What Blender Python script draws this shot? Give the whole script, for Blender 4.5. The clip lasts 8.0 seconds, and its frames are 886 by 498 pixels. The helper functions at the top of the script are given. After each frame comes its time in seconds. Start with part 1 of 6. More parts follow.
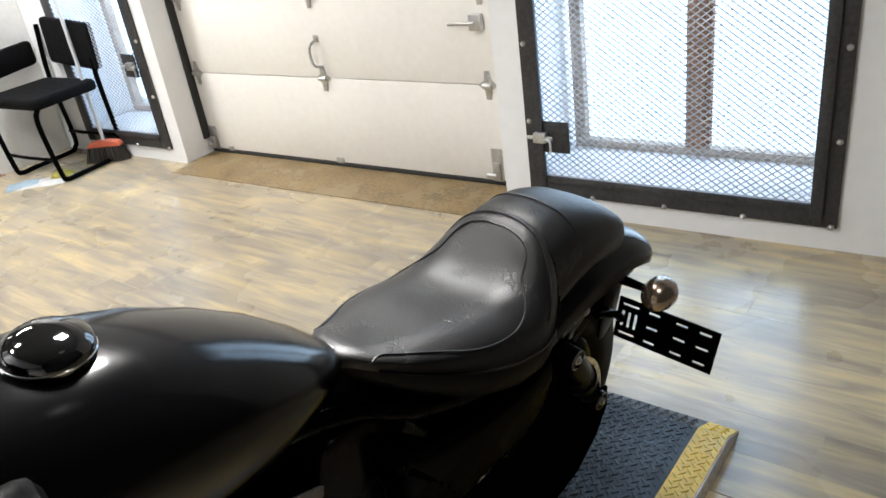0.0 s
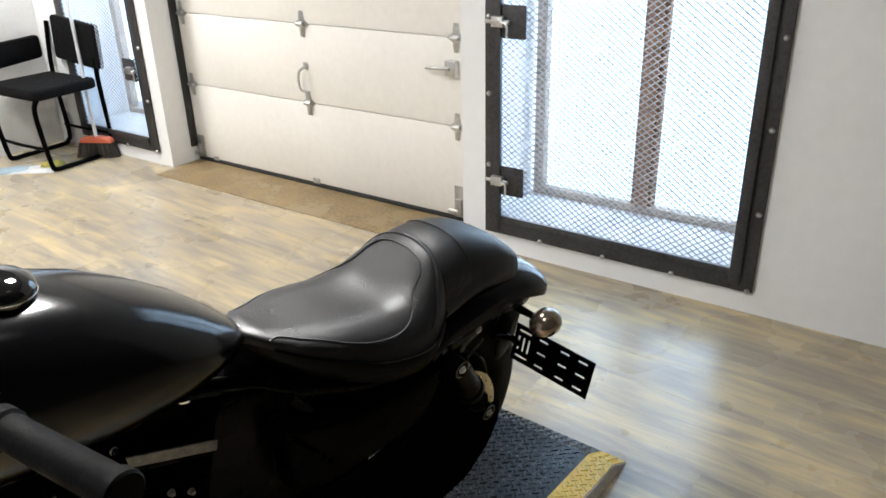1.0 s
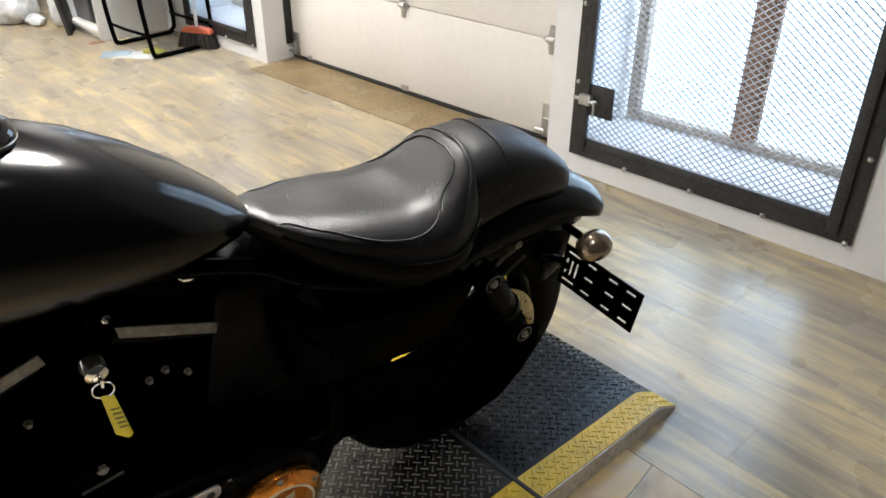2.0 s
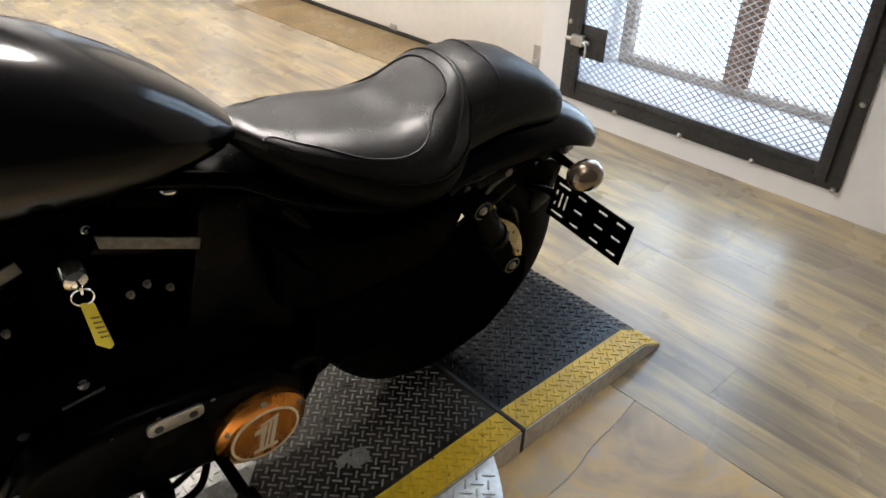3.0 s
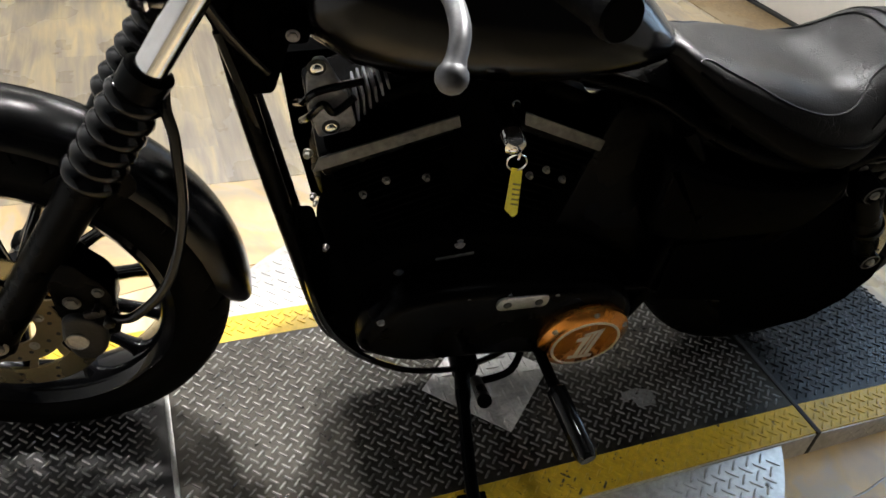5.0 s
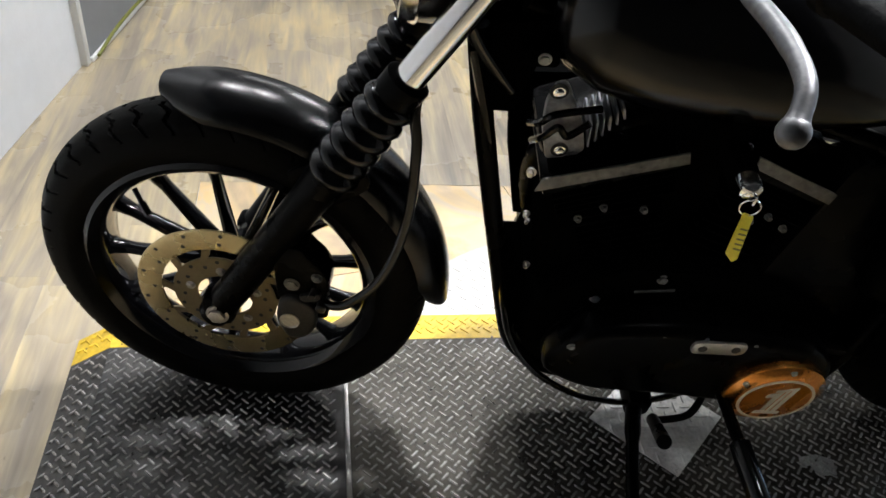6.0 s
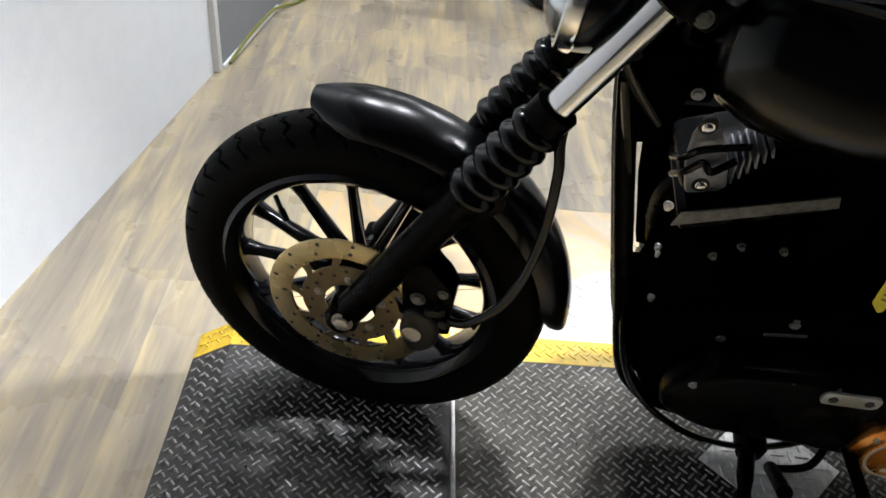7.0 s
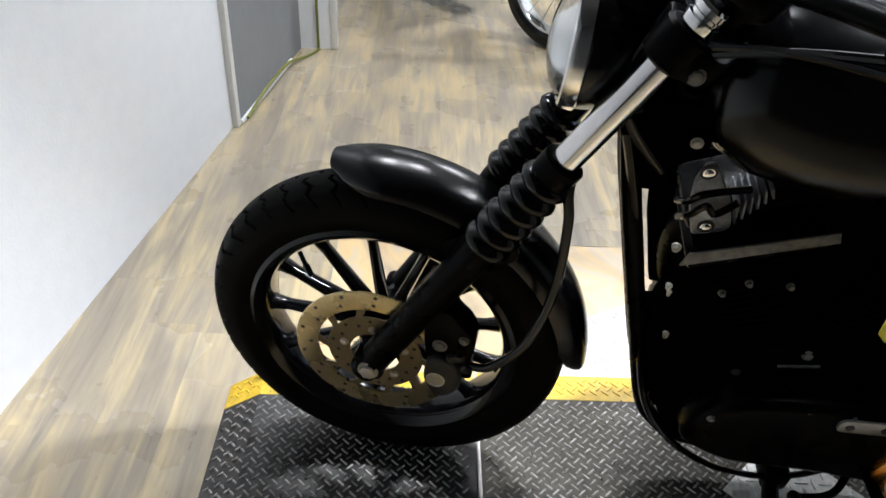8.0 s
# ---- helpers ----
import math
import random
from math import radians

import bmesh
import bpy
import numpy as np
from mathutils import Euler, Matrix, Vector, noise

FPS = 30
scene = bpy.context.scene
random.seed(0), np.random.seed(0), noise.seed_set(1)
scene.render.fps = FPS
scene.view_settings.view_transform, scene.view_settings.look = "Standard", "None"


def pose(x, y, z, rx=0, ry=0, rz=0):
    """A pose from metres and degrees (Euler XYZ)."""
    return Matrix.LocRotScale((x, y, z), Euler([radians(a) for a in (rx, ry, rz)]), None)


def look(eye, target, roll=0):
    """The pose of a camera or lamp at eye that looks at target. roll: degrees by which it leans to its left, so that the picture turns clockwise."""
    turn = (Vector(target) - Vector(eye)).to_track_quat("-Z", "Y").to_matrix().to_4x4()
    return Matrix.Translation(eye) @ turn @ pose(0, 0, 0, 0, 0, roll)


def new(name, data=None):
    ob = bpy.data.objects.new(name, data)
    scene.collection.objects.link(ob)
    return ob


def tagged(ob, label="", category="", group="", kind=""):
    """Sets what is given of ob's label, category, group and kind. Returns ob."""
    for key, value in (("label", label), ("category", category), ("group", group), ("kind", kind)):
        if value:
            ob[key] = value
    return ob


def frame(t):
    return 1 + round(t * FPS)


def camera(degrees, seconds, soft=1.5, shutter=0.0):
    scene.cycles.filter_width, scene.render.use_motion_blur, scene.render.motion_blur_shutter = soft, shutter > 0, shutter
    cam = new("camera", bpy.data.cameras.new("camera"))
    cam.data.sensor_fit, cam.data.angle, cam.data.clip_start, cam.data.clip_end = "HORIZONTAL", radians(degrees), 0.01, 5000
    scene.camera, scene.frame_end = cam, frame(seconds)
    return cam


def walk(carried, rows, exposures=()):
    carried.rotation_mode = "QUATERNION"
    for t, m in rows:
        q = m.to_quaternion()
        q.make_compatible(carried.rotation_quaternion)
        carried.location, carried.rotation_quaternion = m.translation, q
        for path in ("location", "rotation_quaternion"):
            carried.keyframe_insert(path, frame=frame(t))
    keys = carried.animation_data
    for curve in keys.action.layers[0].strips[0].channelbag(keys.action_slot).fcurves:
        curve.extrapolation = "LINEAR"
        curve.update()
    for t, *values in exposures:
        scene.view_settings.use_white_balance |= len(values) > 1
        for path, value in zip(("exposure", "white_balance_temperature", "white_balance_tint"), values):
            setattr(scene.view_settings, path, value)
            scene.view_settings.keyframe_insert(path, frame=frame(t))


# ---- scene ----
cam = camera(59.4, 8.0, soft=1.6)
PATH = [
    (0, (0.326, 0.393, 1.427), (-0.81, 1.76, 0.511), -8.5),
    (0.5, (0.493, 0.31, 1.463), (-0.643, 1.689, 0.564), -6.6),
    (1, (0.576, 0.313, 1.486), (-0.554, 1.734, 0.648), -1.5),
    (1.5, (0.614, 0.415, 1.454), (-0.68, 1.62, 0.519), -1.2),
    (2, (0.614, 0.454, 1.402), (-0.649, 1.634, 0.395), 0.4),
    (3.5, (0.616, 0.42, 1.332), (-0.575, 1.536, 0.176), 3.1),
    (4, (0.591, 0.352, 1.318), (-0.713, 1.318, 0.147), 4.8),
    (4.5, (0.567, 0.279, 1.299), (-0.803, 1.092, 0.09), 6.9),
    (5, (0.538, 0.216, 1.292), (-0.884, 0.874, 0.049), 7.8),
    (6.5, (0.517, 0.07, 1.302), (-1.037, 0.269, 0.059), 7.4),
    (7, (0.517, 0.041, 1.304), (-1.047, 0.149, 0.063), 6.9),
    (7.5, (0.533, 0.014, 1.308), (-1.027, 0.029, 0.056), 5.7),
    (8, (0.544, 0.037, 1.356), (-1.072, 0.094, 0.18), 3.2),
]
EXPOSURES = [(0, -0.10, 6650, 10), (1.5, -0.08, 6700, 10), (3.0, -0.08, 7200, 14), (4.5, -0.40, 6850, 11), (6.5, -0.46, 6200, 10), (8, -0.46, 6100, 10)]
walk(cam, [(t, look(eye, target, roll)) for t, eye, target, roll in PATH], EXPOSURES)

# ---- daylight ----
world = bpy.data.worlds.new("overcast_sky")
scene.world = world
world.use_nodes = True
wn = world.node_tree
sky = wn.nodes.new("ShaderNodeTexSky")
sky.sky_type = "NISHITA"
sky.sun_disc = False
sky.sun_elevation, sky.sun_rotation = radians(40), radians(160)
wn.links.new(sky.outputs["Color"], wn.nodes["Background"].inputs["Color"])
wn.nodes["Background"].inputs["Strength"].default_value = 0.12
sun_data = bpy.data.lights.new("sun", "SUN")
sun_data.energy, sun_data.angle, sun_data.color = 0.8, radians(12), (1.0, 0.96, 0.9)
sun = new("sun", sun_data)
sun.matrix_world = look((2, 9, 8), (0, 3, 0))

WALL_YAW = 3.55
WALL = pose(0, 3.045, 0, 0, 0, WALL_YAW)          # x along the wall, y out of the room
SIDE_YAW = -8.7
SIDE = pose(-2.03, -0.67, 0, 0, 0, SIDE_YAW)      # the partition beside the stand
CEIL = 3.1


def area_lamp(name, at, to, size_x, size_y, watts, color):
    data = bpy.data.lights.new(name, "AREA")
    data.shape, data.size, data.size_y, data.energy, data.color = "RECTANGLE", size_x, size_y, watts, color
    ob = new(name, data)
    ob.matrix_world = look(at, to)
    return ob


# sky light in the two barred windows
for s0, s1 in ((-1.17, -0.22), (-4.32, -3.66)):
    mid = WALL @ Vector(((s0 + s1) / 2, 0.5, 1.15))
    area_lamp("window_daylight", mid, WALL @ Vector(((s0 + s1) / 2, -2.0, 0.3)), s1 - s0 - 0.1, 1.9, 28 * (s1 - s0), (0.52, 0.74, 1.0))

# ceiling lights: x, y, watts, length
TUBES = [(-1.95, 0.45, 46, 0.26), (-1.95, -0.12, 56, 0.26), (-4.1, 1.65, 108, 0.8), (-5.6, 0.6, 30, 1.15), (-5.4, -2.4, 18, 1.15)]
for x, y, watts, long in TUBES:
    area_lamp("ceiling_lamp", (x, y, CEIL - 0.13), (x, y, 0), 0.22, long, watts, (1.0, 1.0, 1.0))

# shaded spotlights added on the unseen ceiling: place, what they are turned towards, size, watts, spread
# first stands in for the tank's highlight, second is made-up fill for the slate
SPOTS = [((-0.95, 1.85, CEIL - 0.22), (-0.32, 0.62, 1.0), 0.40, 34, 48), ((0.60, 1.30, CEIL - 0.22), (0.40, 1.30, 0.0), 0.25, 2.6, 55)]
for at, to, size, watts, spread in SPOTS:
    lamp = area_lamp("added_spot_lamp", at, to, size, size, watts, (1.0, 1.0, 1.0))
    lamp.data.spread = radians(spread)


# ---- materials ----
def mat(name, color, rough=0.5, metal=0.0, vary=0.15, scale=8.0, bump=0.0, bump_scale=60.0, rough_vary=0.1, coat=0.0, spec=0.5, random_amount=0.0):
    """A plain surface with two scales of variation in colour and gloss, and a fine relief."""
    m = bpy.data.materials.new(name)
    m.use_nodes = True
    t = m.node_tree
    n, l = t.nodes, t.links
    b = n["Principled BSDF"]
    co = n.new("ShaderNodeTexCoord")
    big = n.new("ShaderNodeTexNoise")
    big.inputs["Scale"].default_value, big.inputs["Detail"].default_value = scale, 6
    l.new(co.outputs["Object"], big.inputs["Vector"])
    fine = n.new("ShaderNodeTexNoise")
    fine.inputs["Scale"].default_value, fine.inputs["Detail"].default_value = scale * 9, 4
    l.new(co.outputs["Object"], fine.inputs["Vector"])
    add = n.new("ShaderNodeMath")
    add.operation = "ADD"
    l.new(big.outputs["Fac"], add.inputs[0]), l.new(fine.outputs["Fac"], add.inputs[1])
    level = n.new("ShaderNodeMapRange")
    level.inputs["From Min"].default_value, level.inputs["From Max"].default_value = 0.7, 1.3
    level.inputs["To Min"].default_value, level.inputs["To Max"].default_value = 1 - vary, 1 + vary
    l.new(add.outputs[0], level.inputs["Value"])
    value = level.outputs["Result"]
    if random_amount:
        info = n.new("ShaderNodeObjectInfo")
        each = n.new("ShaderNodeMapRange")
        each.inputs["To Min"].default_value, each.inputs["To Max"].default_value = 1 - random_amount, 1 + random_amount
        l.new(info.outputs["Random"], each.inputs["Value"])
        mult = n.new("ShaderNodeMath")
        mult.operation = "MULTIPLY"
        l.new(value, mult.inputs[0]), l.new(each.outputs["Result"], mult.inputs[1])
        value = mult.outputs[0]
    tint = n.new("ShaderNodeVectorMath")
    tint.operation = "SCALE"
    tint.inputs[0].default_value = color
    l.new(value, tint.inputs["Scale"])
    l.new(tint.outputs["Vector"], b.inputs["Base Color"])
    gloss = n.new("ShaderNodeMapRange")
    gloss.inputs["From Min"].default_value, gloss.inputs["From Max"].default_value = 0.3, 0.7
    gloss.inputs["To Min"].default_value, gloss.inputs["To Max"].default_value = max(rough - rough_vary, 0.02), min(rough + rough_vary, 1)
    l.new(big.outputs["Fac"], gloss.inputs["Value"])
    l.new(gloss.outputs["Result"], b.inputs["Roughness"])
    b.inputs["Metallic"].default_value = metal
    b.inputs["Coat Weight"].default_value = coat
    b.inputs["Coat Roughness"].default_value = 0.08
    b.inputs["Specular IOR Level"].default_value = spec
    if bump:
        grain = n.new("ShaderNodeTexNoise")
        grain.inputs["Scale"].default_value, grain.inputs["Detail"].default_value = bump_scale, 5
        l.new(co.outputs["Object"], grain.inputs["Vector"])
        bu = n.new("ShaderNodeBump")
        bu.inputs["Strength"].default_value, bu.inputs["Distance"].default_value = bump, 0.004
        l.new(grain.outputs["Fac"], bu.inputs["Height"])
        l.new(bu.outputs["Normal"], b.inputs["Normal"])
    return m


def glow(name, color, strength):
    m = bpy.data.materials.new(name)
    m.use_nodes = True
    b = m.node_tree.nodes["Principled BSDF"]
    b.inputs["Base Color"].default_value = (*color, 1)
    b.inputs["Emission Color"].default_value = (*color, 1)
    b.inputs["Emission Strength"].default_value = strength
    return m


def glass(name, color=(1, 1, 1), rough=0.02):
    m = bpy.data.materials.new(name)
    m.use_nodes = True
    b = m.node_tree.nodes["Principled BSDF"]
    b.inputs["Base Color"].default_value = (*color, 1)
    b.inputs["Transmission Weight"].default_value = 1.0
    b.inputs["Roughness"].default_value = rough
    return m


def plank_mat():
    """Vinyl planks printed as weathered wood: long grey-brown and straw streaks, each plank its own shift."""
    m = bpy.data.materials.new("wood_plank_vinyl")
    m.use_nodes = True
    t = m.node_tree
    n, l = t.nodes, t.links
    b = n["Principled BSDF"]
    co = n.new("ShaderNodeTexCoord")
    info = n.new("ShaderNodeObjectInfo")
    geo = n.new("ShaderNodeNewGeometry")
    both = n.new("ShaderNodeMath")
    both.operation = "ADD"
    l.new(info.outputs["Random"], both.inputs[0]), l.new(geo.outputs["Random Per Island"], both.inputs[1])
    shift = n.new("ShaderNodeVectorMath")
    shift.operation = "SCALE"
    shift.inputs[0].default_value = (37.0, 91.0, 13.0)
    l.new(both.outputs[0], shift.inputs["Scale"])
    place = n.new("ShaderNodeNewGeometry")
    move = n.new("ShaderNodeVectorMath")
    move.operation = "ADD"
    l.new(place.outputs["Position"], move.inputs[0]), l.new(shift.outputs["Vector"], move.inputs[1])
    stretch = n.new("ShaderNodeMapping")
    stretch.inputs["Scale"].default_value = (2.3, 19.0, 1.0)
    l.new(move.outputs["Vector"], stretch.inputs["Vector"])
    broad = n.new("ShaderNodeTexNoise")
    broad.inputs["Scale"].default_value, broad.inputs["Detail"].default_value, broad.inputs["Distortion"].default_value = 1.0, 6, 1.1
    l.new(stretch.outputs["Vector"], broad.inputs["Vector"])
    fibre = n.new("ShaderNodeMapping")
    fibre.inputs["Scale"].default_value = (6.0, 120.0, 1.0)
    l.new(move.outputs["Vector"], fibre.inputs["Vector"])
    grain = n.new("ShaderNodeTexNoise")
    grain.inputs["Scale"].default_value, grain.inputs["Detail"].default_value = 1.0, 6
    l.new(fibre.outputs["Vector"], grain.inputs["Vector"])
    ramp = n.new("ShaderNodeValToRGB")
    ramp.color_ramp.elements[0].position, ramp.color_ramp.elements[0].color = 0.26, (0.245, 0.210, 0.168, 1)
    ramp.color_ramp.elements[1].position, ramp.color_ramp.elements[1].color = 0.74, (0.52, 0.415, 0.240, 1)
    for where, color in ((0.44, (0.315, 0.268, 0.202, 1)), (0.58, (0.405, 0.335, 0.222, 1))):
        e = ramp.color_ramp.elements.new(where)
        e.color = color
    blotch = n.new("ShaderNodeMapping")
    blotch.inputs["Scale"].default_value = (1.7, 7.0, 1.0)
    l.new(place.outputs["Position"], blotch.inputs["Vector"])
    wide = n.new("ShaderNodeTexNoise")
    wide.inputs["Scale"].default_value, wide.inputs["Detail"].default_value, wide.inputs["Distortion"].default_value = 1.4, 4, 1.0
    l.new(blotch.outputs["Vector"], wide.inputs["Vector"])
    sway = n.new("ShaderNodeMath")
    sway.operation = "MULTIPLY_ADD"
    sway.inputs[1].default_value, sway.inputs[2].default_value = 0.75, -0.255
    l.new(wide.outputs["Fac"], sway.inputs[0])
    total = n.new("ShaderNodeMath")
    total.operation = "ADD"
    calm = n.new("ShaderNodeMath")
    calm.operation = "MULTIPLY"
    calm.inputs[1].default_value = 0.8
    l.new(broad.outputs["Fac"], calm.inputs[0])
    l.new(calm.outputs[0], total.inputs[0]), l.new(sway.outputs[0], total.inputs[1])
    lean = n.new("ShaderNodeMath")
    lean.operation = "MULTIPLY_ADD"
    lean.inputs[1].default_value = 0.07
    own = n.new("ShaderNodeMath")
    own.operation = "FRACT"
    l.new(both.outputs[0], own.inputs[0])
    l.new(own.outputs[0], lean.inputs[0]), l.new(total.outputs[0], lean.inputs[2])
    centre = n.new("ShaderNodeMath")
    centre.operation = "SUBTRACT"
    centre.inputs[1].default_value = 0.035
    l.new(lean.outputs[0], centre.inputs[0])
    l.new(centre.outputs[0], ramp.inputs["Fac"])
    shade = n.new("ShaderNodeMapRange")
    shade.inputs["From Min"].default_value, shade.inputs["From Max"].default_value = 0.3, 0.7
    shade.inputs["To Min"].default_value, shade.inputs["To Max"].default_value = 0.9, 1.07
    l.new(grain.outputs["Fac"], shade.inputs["Value"])
    each = n.new("ShaderNodeMath")
    each.operation = "FRACT"
    l.new(both.outputs[0], each.inputs[0])
    tone = n.new("ShaderNodeMapRange")
    tone.inputs["To Min"].default_value, tone.inputs["To Max"].default_value = 0.95, 1.06
    l.new(each.outputs[0], tone.inputs["Value"])
    mult = n.new("ShaderNodeMath")
    mult.operation = "MULTIPLY"
    l.new(shade.outputs["Result"], mult.inputs[0]), l.new(tone.outputs["Result"], mult.inputs[1])
    tint = n.new("ShaderNodeVectorMath")
    tint.operation = "SCALE"
    l.new(ramp.outputs["Color"], tint.inputs[0]), l.new(mult.outputs[0], tint.inputs["Scale"])
    l.new(tint.outputs["Vector"], b.inputs["Base Color"])
    scuff = n.new("ShaderNodeTexNoise")
    scuff.inputs["Scale"].default_value, scuff.inputs["Detail"].default_value = 3.0, 8
    l.new(place.outputs["Position"], scuff.inputs["Vector"])
    gloss = n.new("ShaderNodeMapRange")
    gloss.inputs["To Min"].default_value, gloss.inputs["To Max"].default_value = 0.20, 0.36
    l.new(scuff.outputs["Fac"], gloss.inputs["Value"])
    l.new(gloss.outputs["Result"], b.inputs["Roughness"])
    bu = n.new("ShaderNodeBump")
    bu.inputs["Strength"].default_value, bu.inputs["Distance"].default_value = 0.05, 0.002
    l.new(grain.outputs["Fac"], bu.inputs["Height"])
    l.new(bu.outputs["Normal"], b.inputs["Normal"])
    return m


def stone_mat():
    """Printed slate: warm buff, grey and rust clouds with curling veins."""
    m = bpy.data.materials.new("slate_print")
    m.use_nodes = True
    t = m.node_tree
    n, l = t.nodes, t.links
    b = n["Principled BSDF"]
    geo = n.new("ShaderNodeNewGeometry")
    info = n.new("ShaderNodeObjectInfo")
    shift = n.new("ShaderNodeVectorMath")
    shift.operation = "SCALE"
    shift.inputs[0].default_value = (17.0, 31.0, 5.0)
    l.new(info.outputs["Random"], shift.inputs["Scale"])
    move = n.new("ShaderNodeVectorMath")
    move.operation = "ADD"
    l.new(geo.outputs["Position"], move.inputs[0]), l.new(shift.outputs["Vector"], move.inputs[1])
    cloud = n.new("ShaderNodeTexNoise")
    cloud.inputs["Scale"].default_value, cloud.inputs["Detail"].default_value, cloud.inputs["Distortion"].default_value = 2.3, 7, 2.2
    l.new(move.outputs["Vector"], cloud.inputs["Vector"])
    ramp = n.new("ShaderNodeValToRGB")
    ramp.color_ramp.elements[0].position, ramp.color_ramp.elements[0].color = 0.28, (0.366, 0.287, 0.195, 1)
    ramp.color_ramp.elements[1].position, ramp.color_ramp.elements[1].color = 0.74, (0.756, 0.634, 0.415, 1)
    for where, color in ((0.40, (0.525, 0.390, 0.232, 1)), (0.48, (0.634, 0.451, 0.220, 1)), (0.54, (0.537, 0.439, 0.305, 1)), (0.62, (0.647, 0.488, 0.256, 1))):
        e = ramp.color_ramp.elements.new(where)
        e.color = color
    l.new(cloud.outputs["Fac"], ramp.inputs["Fac"])
    vein = n.new("ShaderNodeTexWave")
    vein.inputs["Scale"].default_value, vein.inputs["Distortion"].default_value, vein.inputs["Detail"].default_value, vein.inputs["Detail Scale"].default_value = 0.8, 14.0, 3.0, 1.3
    l.new(move.outputs["Vector"], vein.inputs["Vector"])
    thin = n.new("ShaderNodeMapRange")
    thin.inputs["From Min"].default_value, thin.inputs["From Max"].default_value = 0.0, 0.16
    thin.inputs["To Min"].default_value, thin.inputs["To Max"].default_value = 0.86, 1.0
    l.new(vein.outputs["Fac"], thin.inputs["Value"])
    veined = n.new("ShaderNodeVectorMath")
    veined.operation = "SCALE"
    l.new(ramp.outputs["Color"], veined.inputs[0]), l.new(thin.outputs["Result"], veined.inputs["Scale"])
    l.new(veined.outputs["Vector"], b.inputs["Base Color"])
    fine = n.new("ShaderNodeTexNoise")
    fine.inputs["Scale"].default_value, fine.inputs["Detail"].default_value = 40, 6
    l.new(move.outputs["Vector"], fine.inputs["Vector"])
    gloss = n.new("ShaderNodeMapRange")
    gloss.inputs["To Min"].default_value, gloss.inputs["To Max"].default_value = 0.26, 0.46
    l.new(fine.outputs["Fac"], gloss.inputs["Value"])
    l.new(gloss.outputs["Result"], b.inputs["Roughness"])
    bu = n.new("ShaderNodeBump")
    bu.inputs["Strength"].default_value, bu.inputs["Distance"].default_value = 0.2, 0.003
    l.new(cloud.outputs["Fac"], bu.inputs["Height"])
    l.new(bu.outputs["Normal"], b.inputs["Normal"])
    return m


def leather_mat():
    """Black grained leather, polished on top, with crinkled creases in patches."""
    m = mat("black_leather", (0.006, 0.006, 0.0063), 0.41, 0, 0.25, 14, 0.0, spec=0.24, rough_vary=0.05)
    t = m.node_tree
    n, l = t.nodes, t.links

    def op(kind, a, b, c=0.0):
        node = n.new("ShaderNodeMath")
        node.operation = kind
        for k, v in enumerate((a, b, c)):
            if isinstance(v, (int, float)):
                node.inputs[k].default_value = v
            else:
                l.new(v, node.inputs[k])
        return node.outputs[0]

    co = n.new("ShaderNodeTexCoord")
    cell = n.new("ShaderNodeTexVoronoi")
    cell.inputs["Scale"].default_value = 420
    l.new(co.outputs["Object"], cell.inputs["Vector"])
    bend = n.new("ShaderNodeTexNoise")
    bend.inputs["Scale"].default_value, bend.inputs["Detail"].default_value = 30, 4
    l.new(co.outputs["Object"], bend.inputs["Vector"])
    warp = n.new("ShaderNodeVectorMath")
    warp.operation = "MULTIPLY_ADD"
    warp.inputs[1].default_value = (0.03, 0.03, 0.03)
    l.new(bend.outputs["Color"], warp.inputs[0]), l.new(co.outputs["Object"], warp.inputs[2])
    crack = n.new("ShaderNodeTexVoronoi")
    crack.feature = "DISTANCE_TO_EDGE"
    crack.inputs["Scale"].default_value = 78
    l.new(warp.outputs["Vector"], crack.inputs["Vector"])
    patch = n.new("ShaderNodeTexNoise")
    patch.inputs["Scale"].default_value, patch.inputs["Detail"].default_value = 13, 3
    l.new(co.outputs["Object"], patch.inputs["Vector"])
    mask = n.new("ShaderNodeMapRange")
    mask.inputs["From Min"].default_value, mask.inputs["From Max"].default_value = 0.55, 0.64
    l.new(patch.outputs["Fac"], mask.inputs["Value"])
    line = n.new("ShaderNodeMapRange")
    line.inputs["From Min"].default_value, line.inputs["From Max"].default_value = 0.0, 0.09
    line.inputs["To Min"].default_value, line.inputs["To Max"].default_value = 1.0, 0.0
    l.new(crack.outputs["Distance"], line.inputs["Value"])
    crease = op("MULTIPLY", line.outputs["Result"], mask.outputs["Result"])
    soft = n.new("ShaderNodeTexNoise")
    soft.inputs["Scale"].default_value, soft.inputs["Detail"].default_value = 24, 2
    l.new(co.outputs["Object"], soft.inputs["Vector"])
    height = op("MULTIPLY_ADD", crease, -0.65, op("MULTIPLY_ADD", cell.outputs["Distance"], 0.18, op("MULTIPLY", soft.outputs["Fac"], 0.5)))
    bu = n.new("ShaderNodeBump")
    bu.inputs["Strength"].default_value, bu.inputs["Distance"].default_value = 0.4, 0.004
    l.new(height, bu.inputs["Height"])
    l.new(bu.outputs["Normal"], n["Principled BSDF"].inputs["Normal"])
    return m



